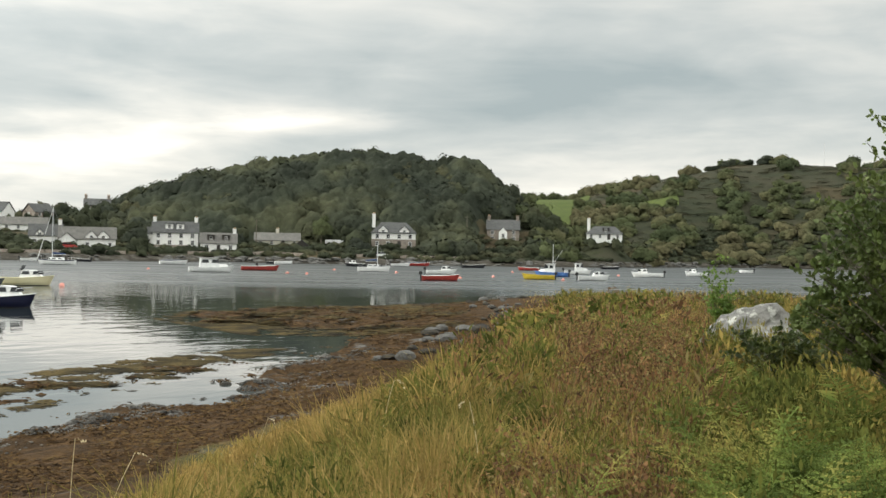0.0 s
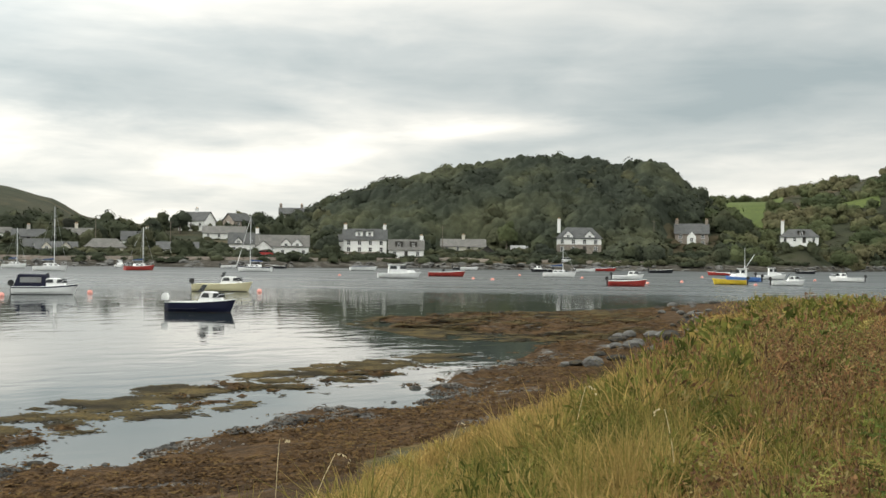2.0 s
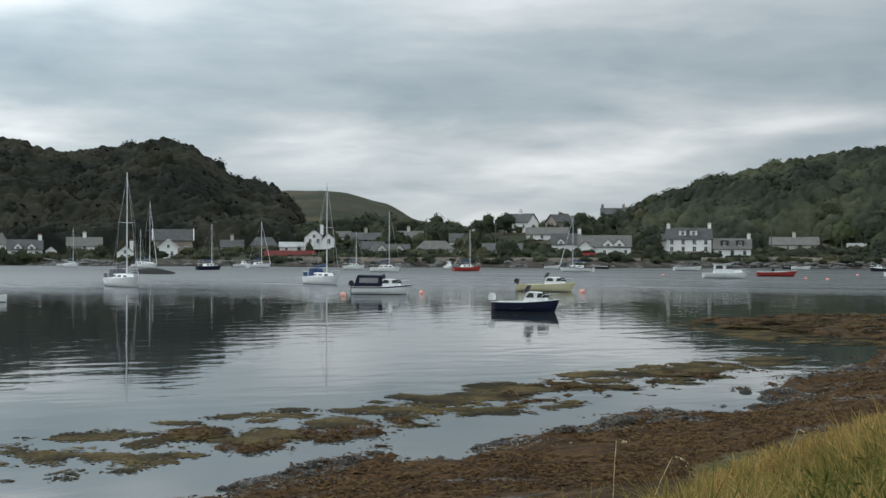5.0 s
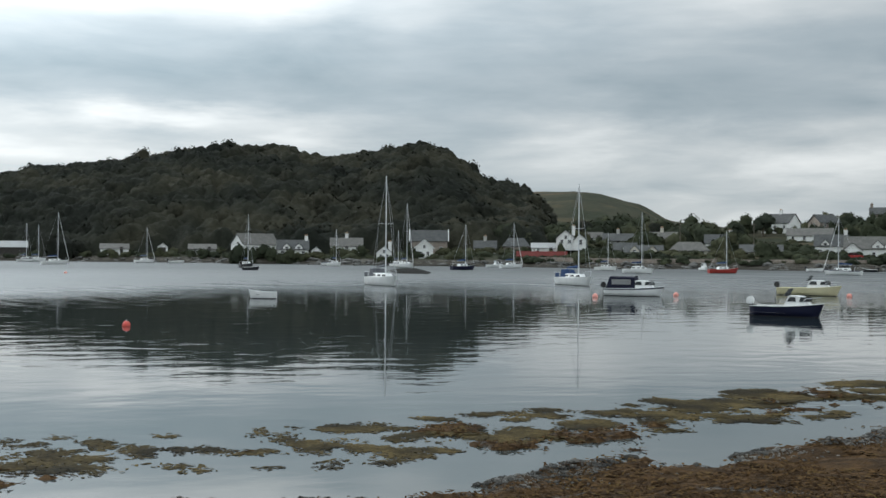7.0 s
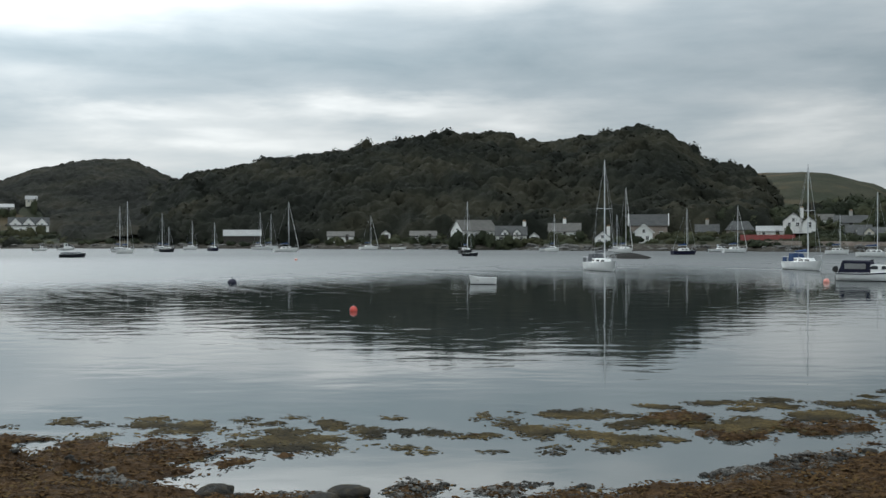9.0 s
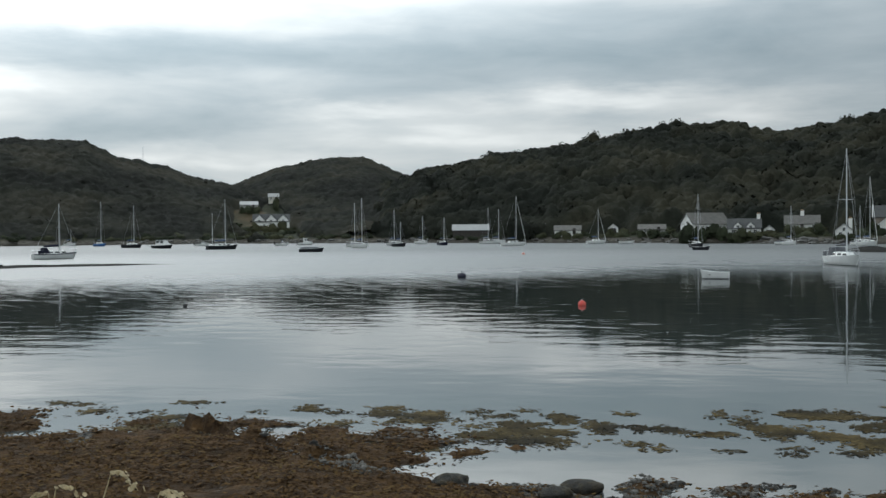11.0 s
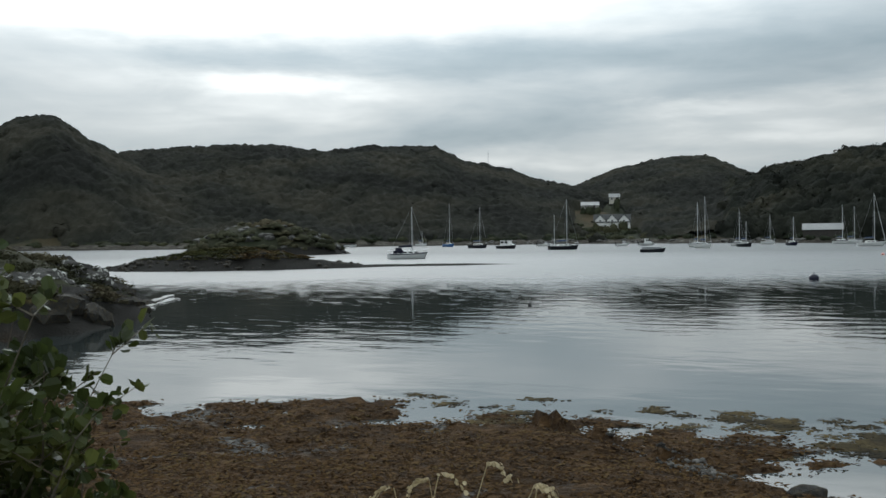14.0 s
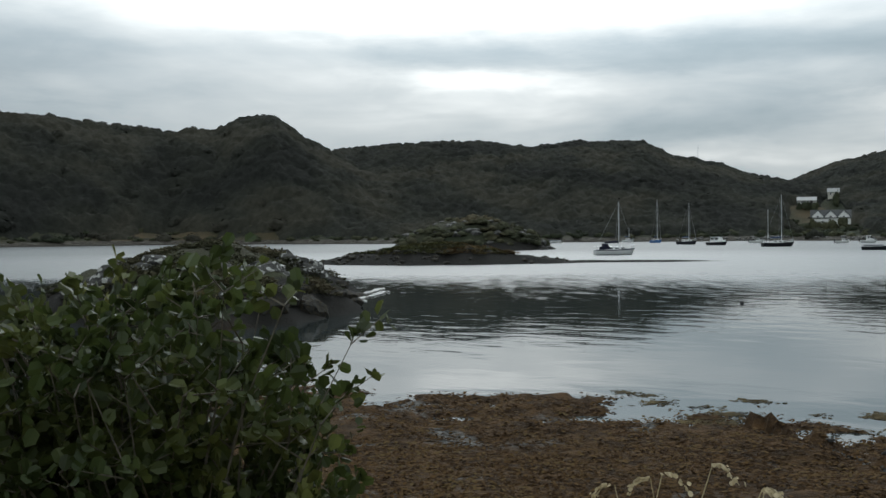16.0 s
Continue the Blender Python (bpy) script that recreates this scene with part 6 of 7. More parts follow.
def blades(rng, x, y, high, wide, lean=0.45, lift=0.0):
    """Curved blades standing on the land at x, y: three four-cornered pieces each."""
    n = len(x)
    z = land(x, y) - 0.02 + lift
    a = rng.uniform(0, 2 * math.pi, n)
    face = rng.uniform(0, 2 * math.pi, n)
    bend = np.abs(rng.normal(0, lean, n)) + 0.06
    cols = []
    for k, taper in ((0.0, 1.0), (0.4, 0.85), (0.75, 0.55), (1.0, 0.08)):
        out = bend * k ** 1.8 * high
        cx, cy = x + np.cos(a) * out, y + np.sin(a) * out
        cz = z + high * k * np.sqrt(np.maximum(1 - (bend * k) ** 2 * 0.5, 0.15))
        dx, dy = np.cos(face) * wide * taper / 2, np.sin(face) * wide * taper / 2
        cols += [np.stack([cx - dx, cy - dy, cz], -1), np.stack([cx + dx, cy + dy, cz], -1)]
    v = np.stack(cols, 1).reshape(-1, 3)
    b = (np.arange(n) * 8)[:, None]
    f = np.concatenate([b + np.array(q)[None] for q in ((0, 1, 3, 2), (2, 3, 5, 4), (4, 5, 7, 6))])
    return v, f


def wedge(rng, n, r0, r1, a0=-27, a1=26, power=1.0):
    """Places on the turf in a sector."""
    r = np.sqrt(rng.uniform(0, 1, n) ** power * (r1 * r1 - r0 * r0) + r0 * r0)
    a = np.radians(rng.uniform(a0, a1, n))
    x, y = -r * np.sin(a), r * np.cos(a)
    keep = (x > np.interp(y, BANK_Y, BANK_X) - 0.5 + rng.normal(0, 0.35, n)) & (land(x, y) > 0.55)
    return x[keep], y[keep]


def clumped(rng, x, y, freq, seed, thresh):
    keep = fbm(x * freq, y * freq, 3, seed) + rng.uniform(-0.08, 0.08, len(x)) > thresh
    return x[keep], y[keep]


def join(pieces):
    vs, fs, base = [], [], 0
    for v, f in pieces:
        vs.append(v)
        fs.append(f + base)
        base += len(v)
    return np.concatenate(vs), np.concatenate(fs)


rng = np.random.default_rng(11)
def hummock(x, y):
    """How rank the growth is: hollows and humps a metre or two across."""
    return np.clip(0.2 + 3.2 * (fbm(x * 0.75, y * 0.75, 3, 17) - 0.3), 0.22, 1.8)


pieces = []
for n, r0, r1, h0, h1, wide in ((15000, 2.6, 9, 0.12, 0.34, 0.009), (16000, 8, 20, 0.16, 0.42, 0.013), (18000, 18, 42, 0.2, 0.45, 0.022), (14000, 38, 95, 0.25, 0.55, 0.05)):
    x, y = wedge(rng, n, r0, r1)
    fern = (np.degrees(np.arctan2(x, y)) > 13.5) & (np.hypot(x, y) < 17)
    k = np.where(fern, 0.5, 1.0)
    pieces.append(blades(rng, x, y, rng.uniform(h0, h1, len(x)) * hummock(x, y) * k * np.clip(0.45 + 0.3 * (x - np.interp(y, BANK_Y, BANK_X)), 0.45, 1.0), wide * rng.uniform(0.6, 1.4, len(x)), 0.6))
# tussocks: long blades that arch out from one root
def tussocks(n, r0, r1, per, high, wide, a0=-26, a1=25):
    x, y = wedge(rng, n, r0, r1, a0, a1)
    i = np.repeat(np.arange(len(x)), per)
    m = len(i)
    grow = (rng.uniform(0.6, 1.25, len(x)) * np.clip(0.35 + 0.35 * (x - np.interp(y, BANK_Y, BANK_X)), 0.35, 0.9))[i]
    return blades(rng, x[i] + rng.normal(0, 0.05, m), y[i] + rng.normal(0, 0.05, m), rng.uniform(0.55, 1.0, m) * high * grow, wide * rng.uniform(0.6, 1.4, m), 0.62)


pieces.append(tussocks(210, 3.2, 10, 50, 0.66, 0.012, -13, 25))
pieces.append(tussocks(460, 9, 24, 36, 0.70, 0.018))
pieces.append(tussocks(420, 22, 60, 18, 0.7, 0.032))
v, f = join(pieces)
tagged(new("grass", fast_mesh("grass", v, f, GRASS)), "long green and straw-coloured grass on the bank", "grass", kind="stuff")
STRAW = material("bleached_straw_grass", leafy((0.20, 0.145, 0.05), (0.36, 0.245, 0.088), (0.26, 0.205, 0.064), 1.2, 0.35), rough=0.85, shine=0.08, thin=0.3)
yy = 60 * rng.uniform(0, 1, 34000) ** 1.3 - 3
xx = np.interp(yy, BANK_Y, BANK_X) + np.abs(rng.normal(0, 1.1, 34000)) - 0.6
pieces = [tussocks(150, 9, 26, 40, 0.78, 0.016, -7, 7), tussocks(30, 5, 10, 50, 0.6, 0.011, -6, 5)]
keep = (np.hypot(xx, yy) > 3.2) & (xx > np.interp(yy, BANK_Y, BANK_X) - 0.6) & (fbm(xx * 0.5, yy * 0.5, 3, 37) > 0.3)
pieces.append(blades(rng, xx[keep], yy[keep], rng.uniform(0.10, 0.34, keep.sum()), 0.004 + 0.0011 * np.hypot(xx, yy)[keep], 0.6))
v, f = join(pieces)
tagged(new("straw_grass", fast_mesh("straw_grass", v, f, STRAW)), "bleached straw-coloured grass along the lip of the bank", "grass", kind="stuff")

# rust-brown dead stalks in the middle of the bank: thin stems that carry seed clusters near the top
pieces = []
for n, r0, r1, a0, a1, wide, per in ((1500, 8, 22, -12.5, -6, 0.006, 18), (1300, 20, 40, -14, -4, 0.009, 10), (420, 4.6, 7, -12, -3, 0.004, 24)):
    x, y = wedge(rng, n, r0, r1, a0, a1)
    x, y = clumped(rng, x, y, 0.5, 77, 0.47)
    high = rng.uniform(0.35, 0.75, len(x)) * np.clip(hummock(x, y), 0.7, 1.3)
    pieces.append(blades(rng, x, y, high, wide * rng.uniform(0.8, 1.5, len(x)), 0.22))
    i = np.repeat(np.arange(len(x)), per)
    m = len(i)
    px, py = x[i] + rng.normal(0, 0.045, m), y[i] + rng.normal(0, 0.045, m)
    pz = land(px, py) + high[i] * (1 - np.abs(rng.normal(0, 0.28, m)))
    size = wide * 3.2 + 0.012
    d = rng.normal(0, 1, (m, 3)) + (0, 0, 0.4)
    u = np.cross(d, rng.normal(0, 1, (m, 3)))
    d, u = d / np.linalg.norm(d, axis=1, keepdims=True), u / np.linalg.norm(u, axis=1, keepdims=True)
    p = np.stack([px, py, pz], -1)
    k = (size * rng.uniform(0.6, 1.5, m))[:, None]
    v = np.stack([p, p + (d * 0.5 + u * 0.35) * k, p + d * k, p + (d * 0.5 - u * 0.35) * k], 1).reshape(-1, 3)
    pieces.append((v, (np.arange(m) * 4)[:, None] + np.array([[0, 1, 2, 3]])))
v, f = join(pieces)
tagged(new("dead_stalks", fast_mesh("dead_stalks", v, f, RUST)), "rust-brown dead dock and meadowsweet stalks", "weeds", kind="stuff")


def frond(rng, length, droop, fine=True):
    """A bracken frond: an arching stem, pairs of pinnae that shorten to the tip, pinnules along each."""
    verts, faces = [], []

    def quad(*p):
        b = len(verts)
        verts.extend(p)
        faces.append((b, b + 1, b + 2, b + 3))

    def spine(s):
        return np.array([s * length * (0.16 + 0.42 * s), 0.0, length * (1.2 * s - droop * 0.85 * s * s)])
    pairs = 14
    for k in range(8):
        p, q = spine(k / 8), spine((k + 1) / 8)
        quad(p + (0, -0.005, 0), q + (0, -0.004, 0), q + (0, 0.004, 0), p + (0, 0.005, 0))
    for k in range(pairs):
        s = 0.3 + 0.69 * k / (pairs - 1)
        p = spine(s)
        d = spine(min(1, s + 0.02)) - spine(s - 0.02)
        d /= np.linalg.norm(d)
        reach = length * 0.26 * (1 - (k / pairs) ** 1.4) + 0.02
        for side in (-1, 1):
            out = np.array([0, side, 0]) * 0.9 + d * 0.42 + np.array([0, 0, rng.uniform(-0.25, 0.1)])
            out /= np.linalg.norm(out)
            up = np.cross(d, out) * side
            across = np.cross(up, out)
            if not fine:
                e = across * (0.05 * reach + 0.006)
                quad(p, p + out * reach * 0.45 + e, p + out * reach, p + out * reach * 0.45 - e)
                continue
            m = max(3, int(reach / 0.02))
            for j in range(m):
                f0 = j / m
                c = p + out * reach * f0
                w = (0.085 * reach * (1 - f0) + 0.004)
                step = reach / m
                for e in (-1, 1):
                    tip = c + across * e * w + out * step * 0.8 + up * rng.uniform(-0.012, 0.006)
                    quad(c, c + out * step * 0.6, tip, c + across * e * w * 0.6)
    return np.array(verts), np.array(faces)


FRONDS = [frond(rng, rng.uniform(0.65, 0.95), rng.uniform(0.45, 0.75)) for _ in range(6)]
FRONDS_FAR = [frond(rng, rng.uniform(0.65, 0.95), rng.uniform(0.45, 0.75), False) for _ in range(6)]
pieces = []


def plant_bracken(x, y, fronds, size):
    z = float(land(x, y))
    for k in range(fronds):
        v, f = (FRONDS if math.hypot(x, y) < 8 else FRONDS_FAR)[rng.integers(6)]
        a = 2 * math.pi * k / fronds + rng.uniform(-0.5, 0.5)
        c, s = math.cos(a), math.sin(a)
        g = size * rng.uniform(0.7, 1.15)
        pieces.append((np.stack([(v[:, 0] * c - v[:, 1] * s) * g + x, (v[:, 0] * s + v[:, 1] * c) * g + y, v[:, 2] * g + z], -1), f))


for n, r0, r1, a0, a1, size in ((26, 4.6, 9.5, -25, -13, 0.85), (26, 4.4, 6.6, -22, -14.5, 1.0), (26, 9, 16, -25, -12, 0.8), (10, 16, 26, -15, -8, 1.1), (14, 5, 13, -12, 0, 0.7), (10, 14, 17.2, -17.5, -13, 0.8)):
    for i in range(n):
        r, a = rng.uniform(r0, r1), radians(rng.uniform(a0, a1))
        plant_bracken(-r * math.sin(a), r * math.cos(a), int(rng.integers(4, 7)), size * rng.uniform(0.8, 1.2))
v, f = join(pieces)
tagged(new("bracken", fast_mesh("bracken", v, f, BRACKEN)), "green bracken with yellowing fronds on the bank", "ferns", kind="stuff")


# ---------------------------------------------------------------- bushes
def leaf_cards(rng, p, n, size, fold=0.35):
    """Leaves folded along the midrib: two four-cornered halves, broad and round-tipped. p: bases, n: pointing."""
    m = len(p)
    d = n / np.linalg.norm(n, axis=1, keepdims=True)
    side = np.cross(d, rng.normal(size=(m, 3)))
    side /= np.linalg.norm(side, axis=1, keepdims=True)
    up = np.cross(side, d)
    s = (size * rng.uniform(0.6, 1.25, m))[:, None]
    rib1, rib2 = p + d * s * 0.98, p
    cols = [rib2, p + (d * 0.32 + side * 0.36 + up * fold * 0.36) * s, p + (d * 0.82 + side * 0.33 + up * fold * 0.33) * s, rib1,
            p + (d * 0.82 - side * 0.33 + up * fold * 0.33) * s, p + (d * 0.32 - side * 0.36 + up * fold * 0.36) * s]
    v = np.stack(cols, 1).reshape(-1, 3)
    b = (np.arange(m) * 6)[:, None]
    f = np.concatenate([b + np.array([[0, 1, 2, 3]]), b + np.array([[0, 3, 4, 5]])])
    return v, f


def bush(name, az, d, label, category, stems, leaf, mat, per_twig, base_drop=0.1, reach=1.0):
    """A many-stemmed bush: stems curve up from one root, twigs leave them, leaves sit along the twigs.
    stems: (end offset right, away, up, girth)."""
    p = at(az, d)
    z = float(land(p.x, p.y)) - base_drop
    root = empty(name, stand(az, d, z), label, category)
    wood = bmesh.new()
    lp, ln = [], []
    for ex, ey, ez, girth in stems:
        n = 7
        pts = []
        for k in range(n + 1):
            t = k / n
            pts.append(Vector((ex * t ** 1.5, ey * t ** 1.5, ez * (t * 1.12 - 0.12 * t * t))) + Vector((rng.normal(0, 0.03), rng.normal(0, 0.03), 0)) * t)
        for k in range(n):
            rod(wood, pts[k], pts[k + 1], girth * (1 - 0.85 * k / n), girth * (1 - 0.85 * (k + 1) / n), 4)
        for k in range(1, n + 1):
            for _ in range(3 if k < n else 2):
                a = rng.uniform(0, 2 * math.pi)
                out = Vector((math.cos(a), math.sin(a), rng.uniform(0.1, 1.1))).normalized()
                long = ez * rng.uniform(0.10, 0.24) * reach
                b = pts[k] + out * long
                rod(wood, pts[k], b, girth * 0.25, girth * 0.1, 3)
                for j in range(per_twig):
                    t = rng.uniform(0.15, 1.05)
                    lp.append(np.array(pts[k] + out * long * t) + rng.normal(0, leaf * 0.25, 3))
                    ln.append(np.array(out) * 0.5 + rng.normal(0, 0.6, 3) + (0, 0, 0.25))
    part("branchwork", wood, BARK, root)
    v, f = leaf_cards(rng, np.array(lp), np.array(ln), leaf)
    tagged(part("leaves", fast_mesh("leaves", v, f, mat), None, root), "broad glossy leaves", kind="stuff")
    return root


rng = np.random.default_rng(23)


def tops(az, d, n, sides, heights, low, deep, girth):
    """Stems whose tips fill the space under an outline, given as heights over the sideways offset."""
    base = land_at(az, d)
    out = []
    for i in range(n):
        s = rng.uniform(sides[0], sides[-1])
        h = float(np.interp(s, sides, heights))
        out.append((s, rng.uniform(-deep, deep), max(low, h - base - 0.05 - abs(rng.normal(0, 0.17)) * (h - base) * 0.8), girth))
    return out


bush("alder_bush", -25.6, 9.6, "tall green alder bush at the edge of the bank", "bush", tops(-25.6, 9.6, 190, [-1.32, -1.2, -1.02, -0.82, -0.62, -0.4, 0.3], [3.4, 3.75, 4.25, 4.62, 4.9, 5.2, 5.4], 1.1, 0.7, 0.014), 0.05, LEAF_MID, 15, reach=0.6)
bush("alder_bush", 108.5, 2.95, "dark leafy alder bush close to the path", "bush", tops(108.5, 2.95, 320, [-1.2, -0.25, -0.1, 0.0, 0.08, 0.14, 0.19, 0.29, 0.42], [3.99, 3.98, 4.01, 4.07, 4.09, 4.04, 3.93, 3.70, 3.42], 0.7, 0.45, 0.009) + [(0.36, -0.05, 3.85 - land_at(108.5, 2.95), 0.008), (0.29, 0.05, 3.75 - land_at(108.5, 2.95), 0.008), (0.38, 0.02, 3.71 - land_at(108.5, 2.95), 0.008)], 0.034, LEAF, 11, reach=0.45)
stems = [(rng.uniform(-0.3, 0.3), rng.uniform(-0.3, 0.3), rng.uniform(1.0, 2.1), 0.012) for _ in range(9)]
bush("sapling", -14.1, 30, "young pale green sapling standing in the grass", "sapling", stems, 0.08, LEAF_PALE, 8)
stems = [(rng.uniform(-1.0, 1.0), rng.uniform(-0.8, 0.8), rng.uniform(0.5, 0.95), 0.015) for _ in range(26)]
bush("bramble_bush", -18.3, 15.5, "low dark bramble bush beside the boulder", "bush", stems, 0.075, LEAF, 9)


# ---------------------------------------------------------------- stones
def stone(rng, sx, sy, sz, detail=3, jag=0.22):
    bm = bmesh.new()
    bmesh.ops.create_icosphere(bm, subdivisions=detail, radius=1.0)
    off = Vector(rng.uniform(-50, 50, 3))
    for v in bm.verts:
        n = v.co.normalized()
        k = 1 + jag * noise.noise(n * 1.3 + off) + jag * 0.5 * noise.noise(n * 3.1 + off) + jag * 0.2 * noise.noise(n * 8 + off)
        v.co = Vector((n.x * sx, n.y * sy, n.z * sz)) * k
    for f in bm.faces:
        f.smooth = detail > 2
    return bm


def lay_stone(name, az, d, sx, sy, sz, mat, label, sink=0.3, detail=3, turn=0.0, base=None):
    z = land_at(az, d) if base is None else base
    bm = stone(rng, sx, sy, sz, detail, 0.30 if name == "boulder" else 0.22)
    if name == "boulder":
        # worn flat on top, and tilted
        for v in bm.verts:
            if v.co.z > 0:
                v.co.z = v.co.z * 0.55 + v.co.x * 0.12 * min(1.0, v.co.z / 0.2)
    ob = new(name, mesh_of(name, bm, mat))
    ob.matrix_world = stand(az, d, z + sz * (1 - 2 * sink), turn)
    return tagged(ob, label, "rock", "rocks on the shore" if name == "rock" else "")


lay_stone("boulder", -15.4, 18.8, 0.66, 0.5, 0.80, ROCK, "grey lichen-spotted boulder standing in the grass", 0.06, 5, 8)
for az, d, s in ((11.0, 33.0, 0.24), (11.6, 33.2, 0.11), (29.8, 22.0, 0.2), (36.5, 14.9, 0.42), (40.2, 14.6, 0.3), (44.6, 16.0, 0.36), (46.5, 15.4, 0.5), (50.5, 15.8, 0.42), (55.8, 17.2, 0.38), (57.2, 16.4, 0.3), (62.5, 17.5, 0.35)):
    lay_stone("rock", az, d, s * 0.9, s * 0.8, s * 0.32, ROCK_WET, "dark weed-stained rock at the water's edge", 0.3, 3, az * 7, max(land_at(az, d), -0.03))
for i in range(170):
    az, d = rng.uniform(-4.5, 6.5), rng.uniform(34, 88)
    p = at(az, d)
    gap = np.interp(p.y, BANK_Y, BANK_X) - p.x
    if not -0.6 < gap < 4.5:
        continue
    s = rng.uniform(0.10, 0.38)
    lay_stone("rock", az, d, s * rng.uniform(0.8, 1.5), s, s * rng.uniform(0.4, 0.75), ROCK_SHORE if rng.uniform() < 0.6 else ROCK_WET, "grey shore rock below the grass", 0.25, 2, rng.uniform(0, 360))
# the headland, the islets and the tidal bar: broken rock faces above the weed
for cx, cy, ax, ay, n, big, what in ((-67, -14.5, 21, 10.5, 130, 1.0, "dark broken rock on the headland"), (-9, 75, 13, 5, 34, 0.42, "dark weedy rock on the tidal bar"), (-146, -1, 9.5, 17.5, 200, 0.6, ""), (-258, 7.5, 17, 17.5, 80, 1.4, "")):
    shoal = []
    for i in range(n):
        a, q = rng.uniform(0, 2 * math.pi), math.sqrt(rng.uniform(0.15, 1.0))
        x, y = cx + ax * q * math.cos(a), cy + ay * q * math.sin(a)
        z = float(land(x, y))
        if z < -0.12:
            continue
        s = big * rng.uniform(0.3, 1.0)
        bm = stone(rng, s * 1.2, s, s * 0.7, 2 if what else 1, 0.45)
        if what:
            ob = new("rock", mesh_of("rock", bm, ROCK_CRUST if z > 1.3 and cx == -67 else ROCK_WET))
            ob.matrix_world = pose(x, y, z - 0.22 * s, 0, 0, rng.uniform(0, 360))
            tagged(ob, what, "rock", "rocks on the shore")
            continue
        bm.verts.index_update()
        shoal.append((np.array([v.co[:] for v in bm.verts]) + (x, y, z - 0.25 * s), np.array([[v.index for v in f.verts] for f in bm.faces])))
        bm.free()
    if shoal:
        v, f = join(shoal)
        tagged(new("islet_rocks", fast_mesh("islet_rocks", v, f, ROCK_WET if cx == -146 else ROCK_SHORE)), "dark broken rocks round the low islet" if cx == -146 else "grey crags on the larger islet", "rocks", kind="stuff")


def strand_stones():
    """Loose stones and weed-hung boulders along the far water's edge, too many and too far to tell apart."""
    v0s = []
    for k in range(5):
        bm = stone(rng, 1.2, 1.0, 0.6, 1, 0.4)
        bm.verts.ensure_lookup_table()
        v0s.append((np.array([v.co[:] for v in bm.verts]), np.array([[v.index for v in f.verts] for f in bm.faces])))
        bm.free()
    n = 3600
    a = rng.uniform(-17, 78, n)
    r = np.interp(a, SHORE_AZ, SHORE_R) + rng.normal(3.0, 4.0, n)
    x, y = -r * np.sin(np.radians(a)), r * np.cos(np.radians(a))
    z = land(x, y)
    pieces = []
    for i in np.nonzero((z > -0.2) & (z < 1.3) & (fbm(a * 1.3, r * 0.05, 3, 83) > 0.42))[0]:
        v, f = v0s[i % 5]
        k = rng.gamma(2.0, 0.2) + 0.15
        pieces.append((v * k + (x[i], y[i], z[i] + 0.1 * k), f))
    v, f = join(pieces)
    tagged(new("strand_stones", fast_mesh("strand_stones", v, f, ROCK_SHORE)), "grey stones and boulders scattered along the far shore", "stones", kind="stuff")


strand_stones()


def sea_wall(a0, a1, off, high, label):
    """A low wall of coursed rubble that follows the shore road."""
    n = int((a1 - a0) / 0.18)
    verts, faces = [], []
    for i in range(n + 1):
        a = a0 + (a1 - a0) * i / n
        r = float(np.interp(a, SHORE_AZ, SHORE_R)) + off + 0.5 * math.sin(a * 2.3)
        g = land_at(a, r) - 0.4
        top = g + 0.4 + high + 0.06 * math.sin(a * 17.0)
        for rr, z in ((r - 0.3, g), (r - 0.22, top), (r + 0.22, top), (r + 0.3, g)):
            verts.append(at(a, rr, z)[:])
        if i:
            b = 4 * i
            faces += [(b + k - 4, b + k, b + (k + 1) % 4, b + (k + 1) % 4 - 4) for k in range(4)]
    tagged(new("sea_wall", fast_mesh("sea_wall", np.array(verts), np.array(faces), STONE_WALL)), label, "wall", kind="structure")


sea_wall(7.2, 13.0, 12.0, 0.9, "low rubble wall along the shore road")
sea_wall(16.0, 24.0, 11.0, 0.8, "low rubble wall below the white houses")
sea_wall(25.2, 34.6, 9.0, 1.0, "rubble sea wall in front of the village")
sea_wall(-1.5, 4.5, 13.0, 0.8, "low rubble wall above the small-boat beach")


def pebbles():
    bm = stone(rng, 1, 0.85, 0.6, 1, 0.2)
    bm.verts.ensure_lookup_table()
    v0 = np.array([v.co[:] for v in bm.verts])
    f0 = np.array([[v.index for v in f.verts] for f in bm.faces])
    bm.free()
    n = 26000
    y = rng.uniform(6.5, 44, n)
    line = np.interp(y, LINE_Y, LINE_X)
    x = line + np.abs(rng.normal(0, 0.8, n)) - 0.25
    z = land(x, y)
    keep = (z > -0.02) & (x < np.interp(y, BANK_Y, BANK_X)) & (fbm(x * 0.5, y * 0.5, 3, 61) > 0.36)
    x, y, z = x[keep], y[keep], z[keep]
    s = rng.gamma(2.0, 0.008, len(x)) + 0.010
    a = rng.uniform(0, 6.28, len(x))
    c, q = np.cos(a), np.sin(a)
    v = np.stack([(v0[None, :, 0] * c[:, None] - v0[None, :, 1] * q[:, None]) * s[:, None] + x[:, None], (v0[None, :, 0] * q[:, None] + v0[None, :, 1] * c[:, None]) * s[:, None] + y[:, None], v0[None, :, 2] * s[:, None] + z[:, None] + s[:, None] * 0.2], -1).reshape(-1, 3)
    f = (f0[None] + (np.arange(len(x)) * len(v0))[:, None, None]).reshape(-1, 3)
    tagged(new("shingle", fast_mesh("shingle", v, f, PEBBLE)), "grey shingle along the water's edge", "pebbles", kind="stuff")


pebbles()


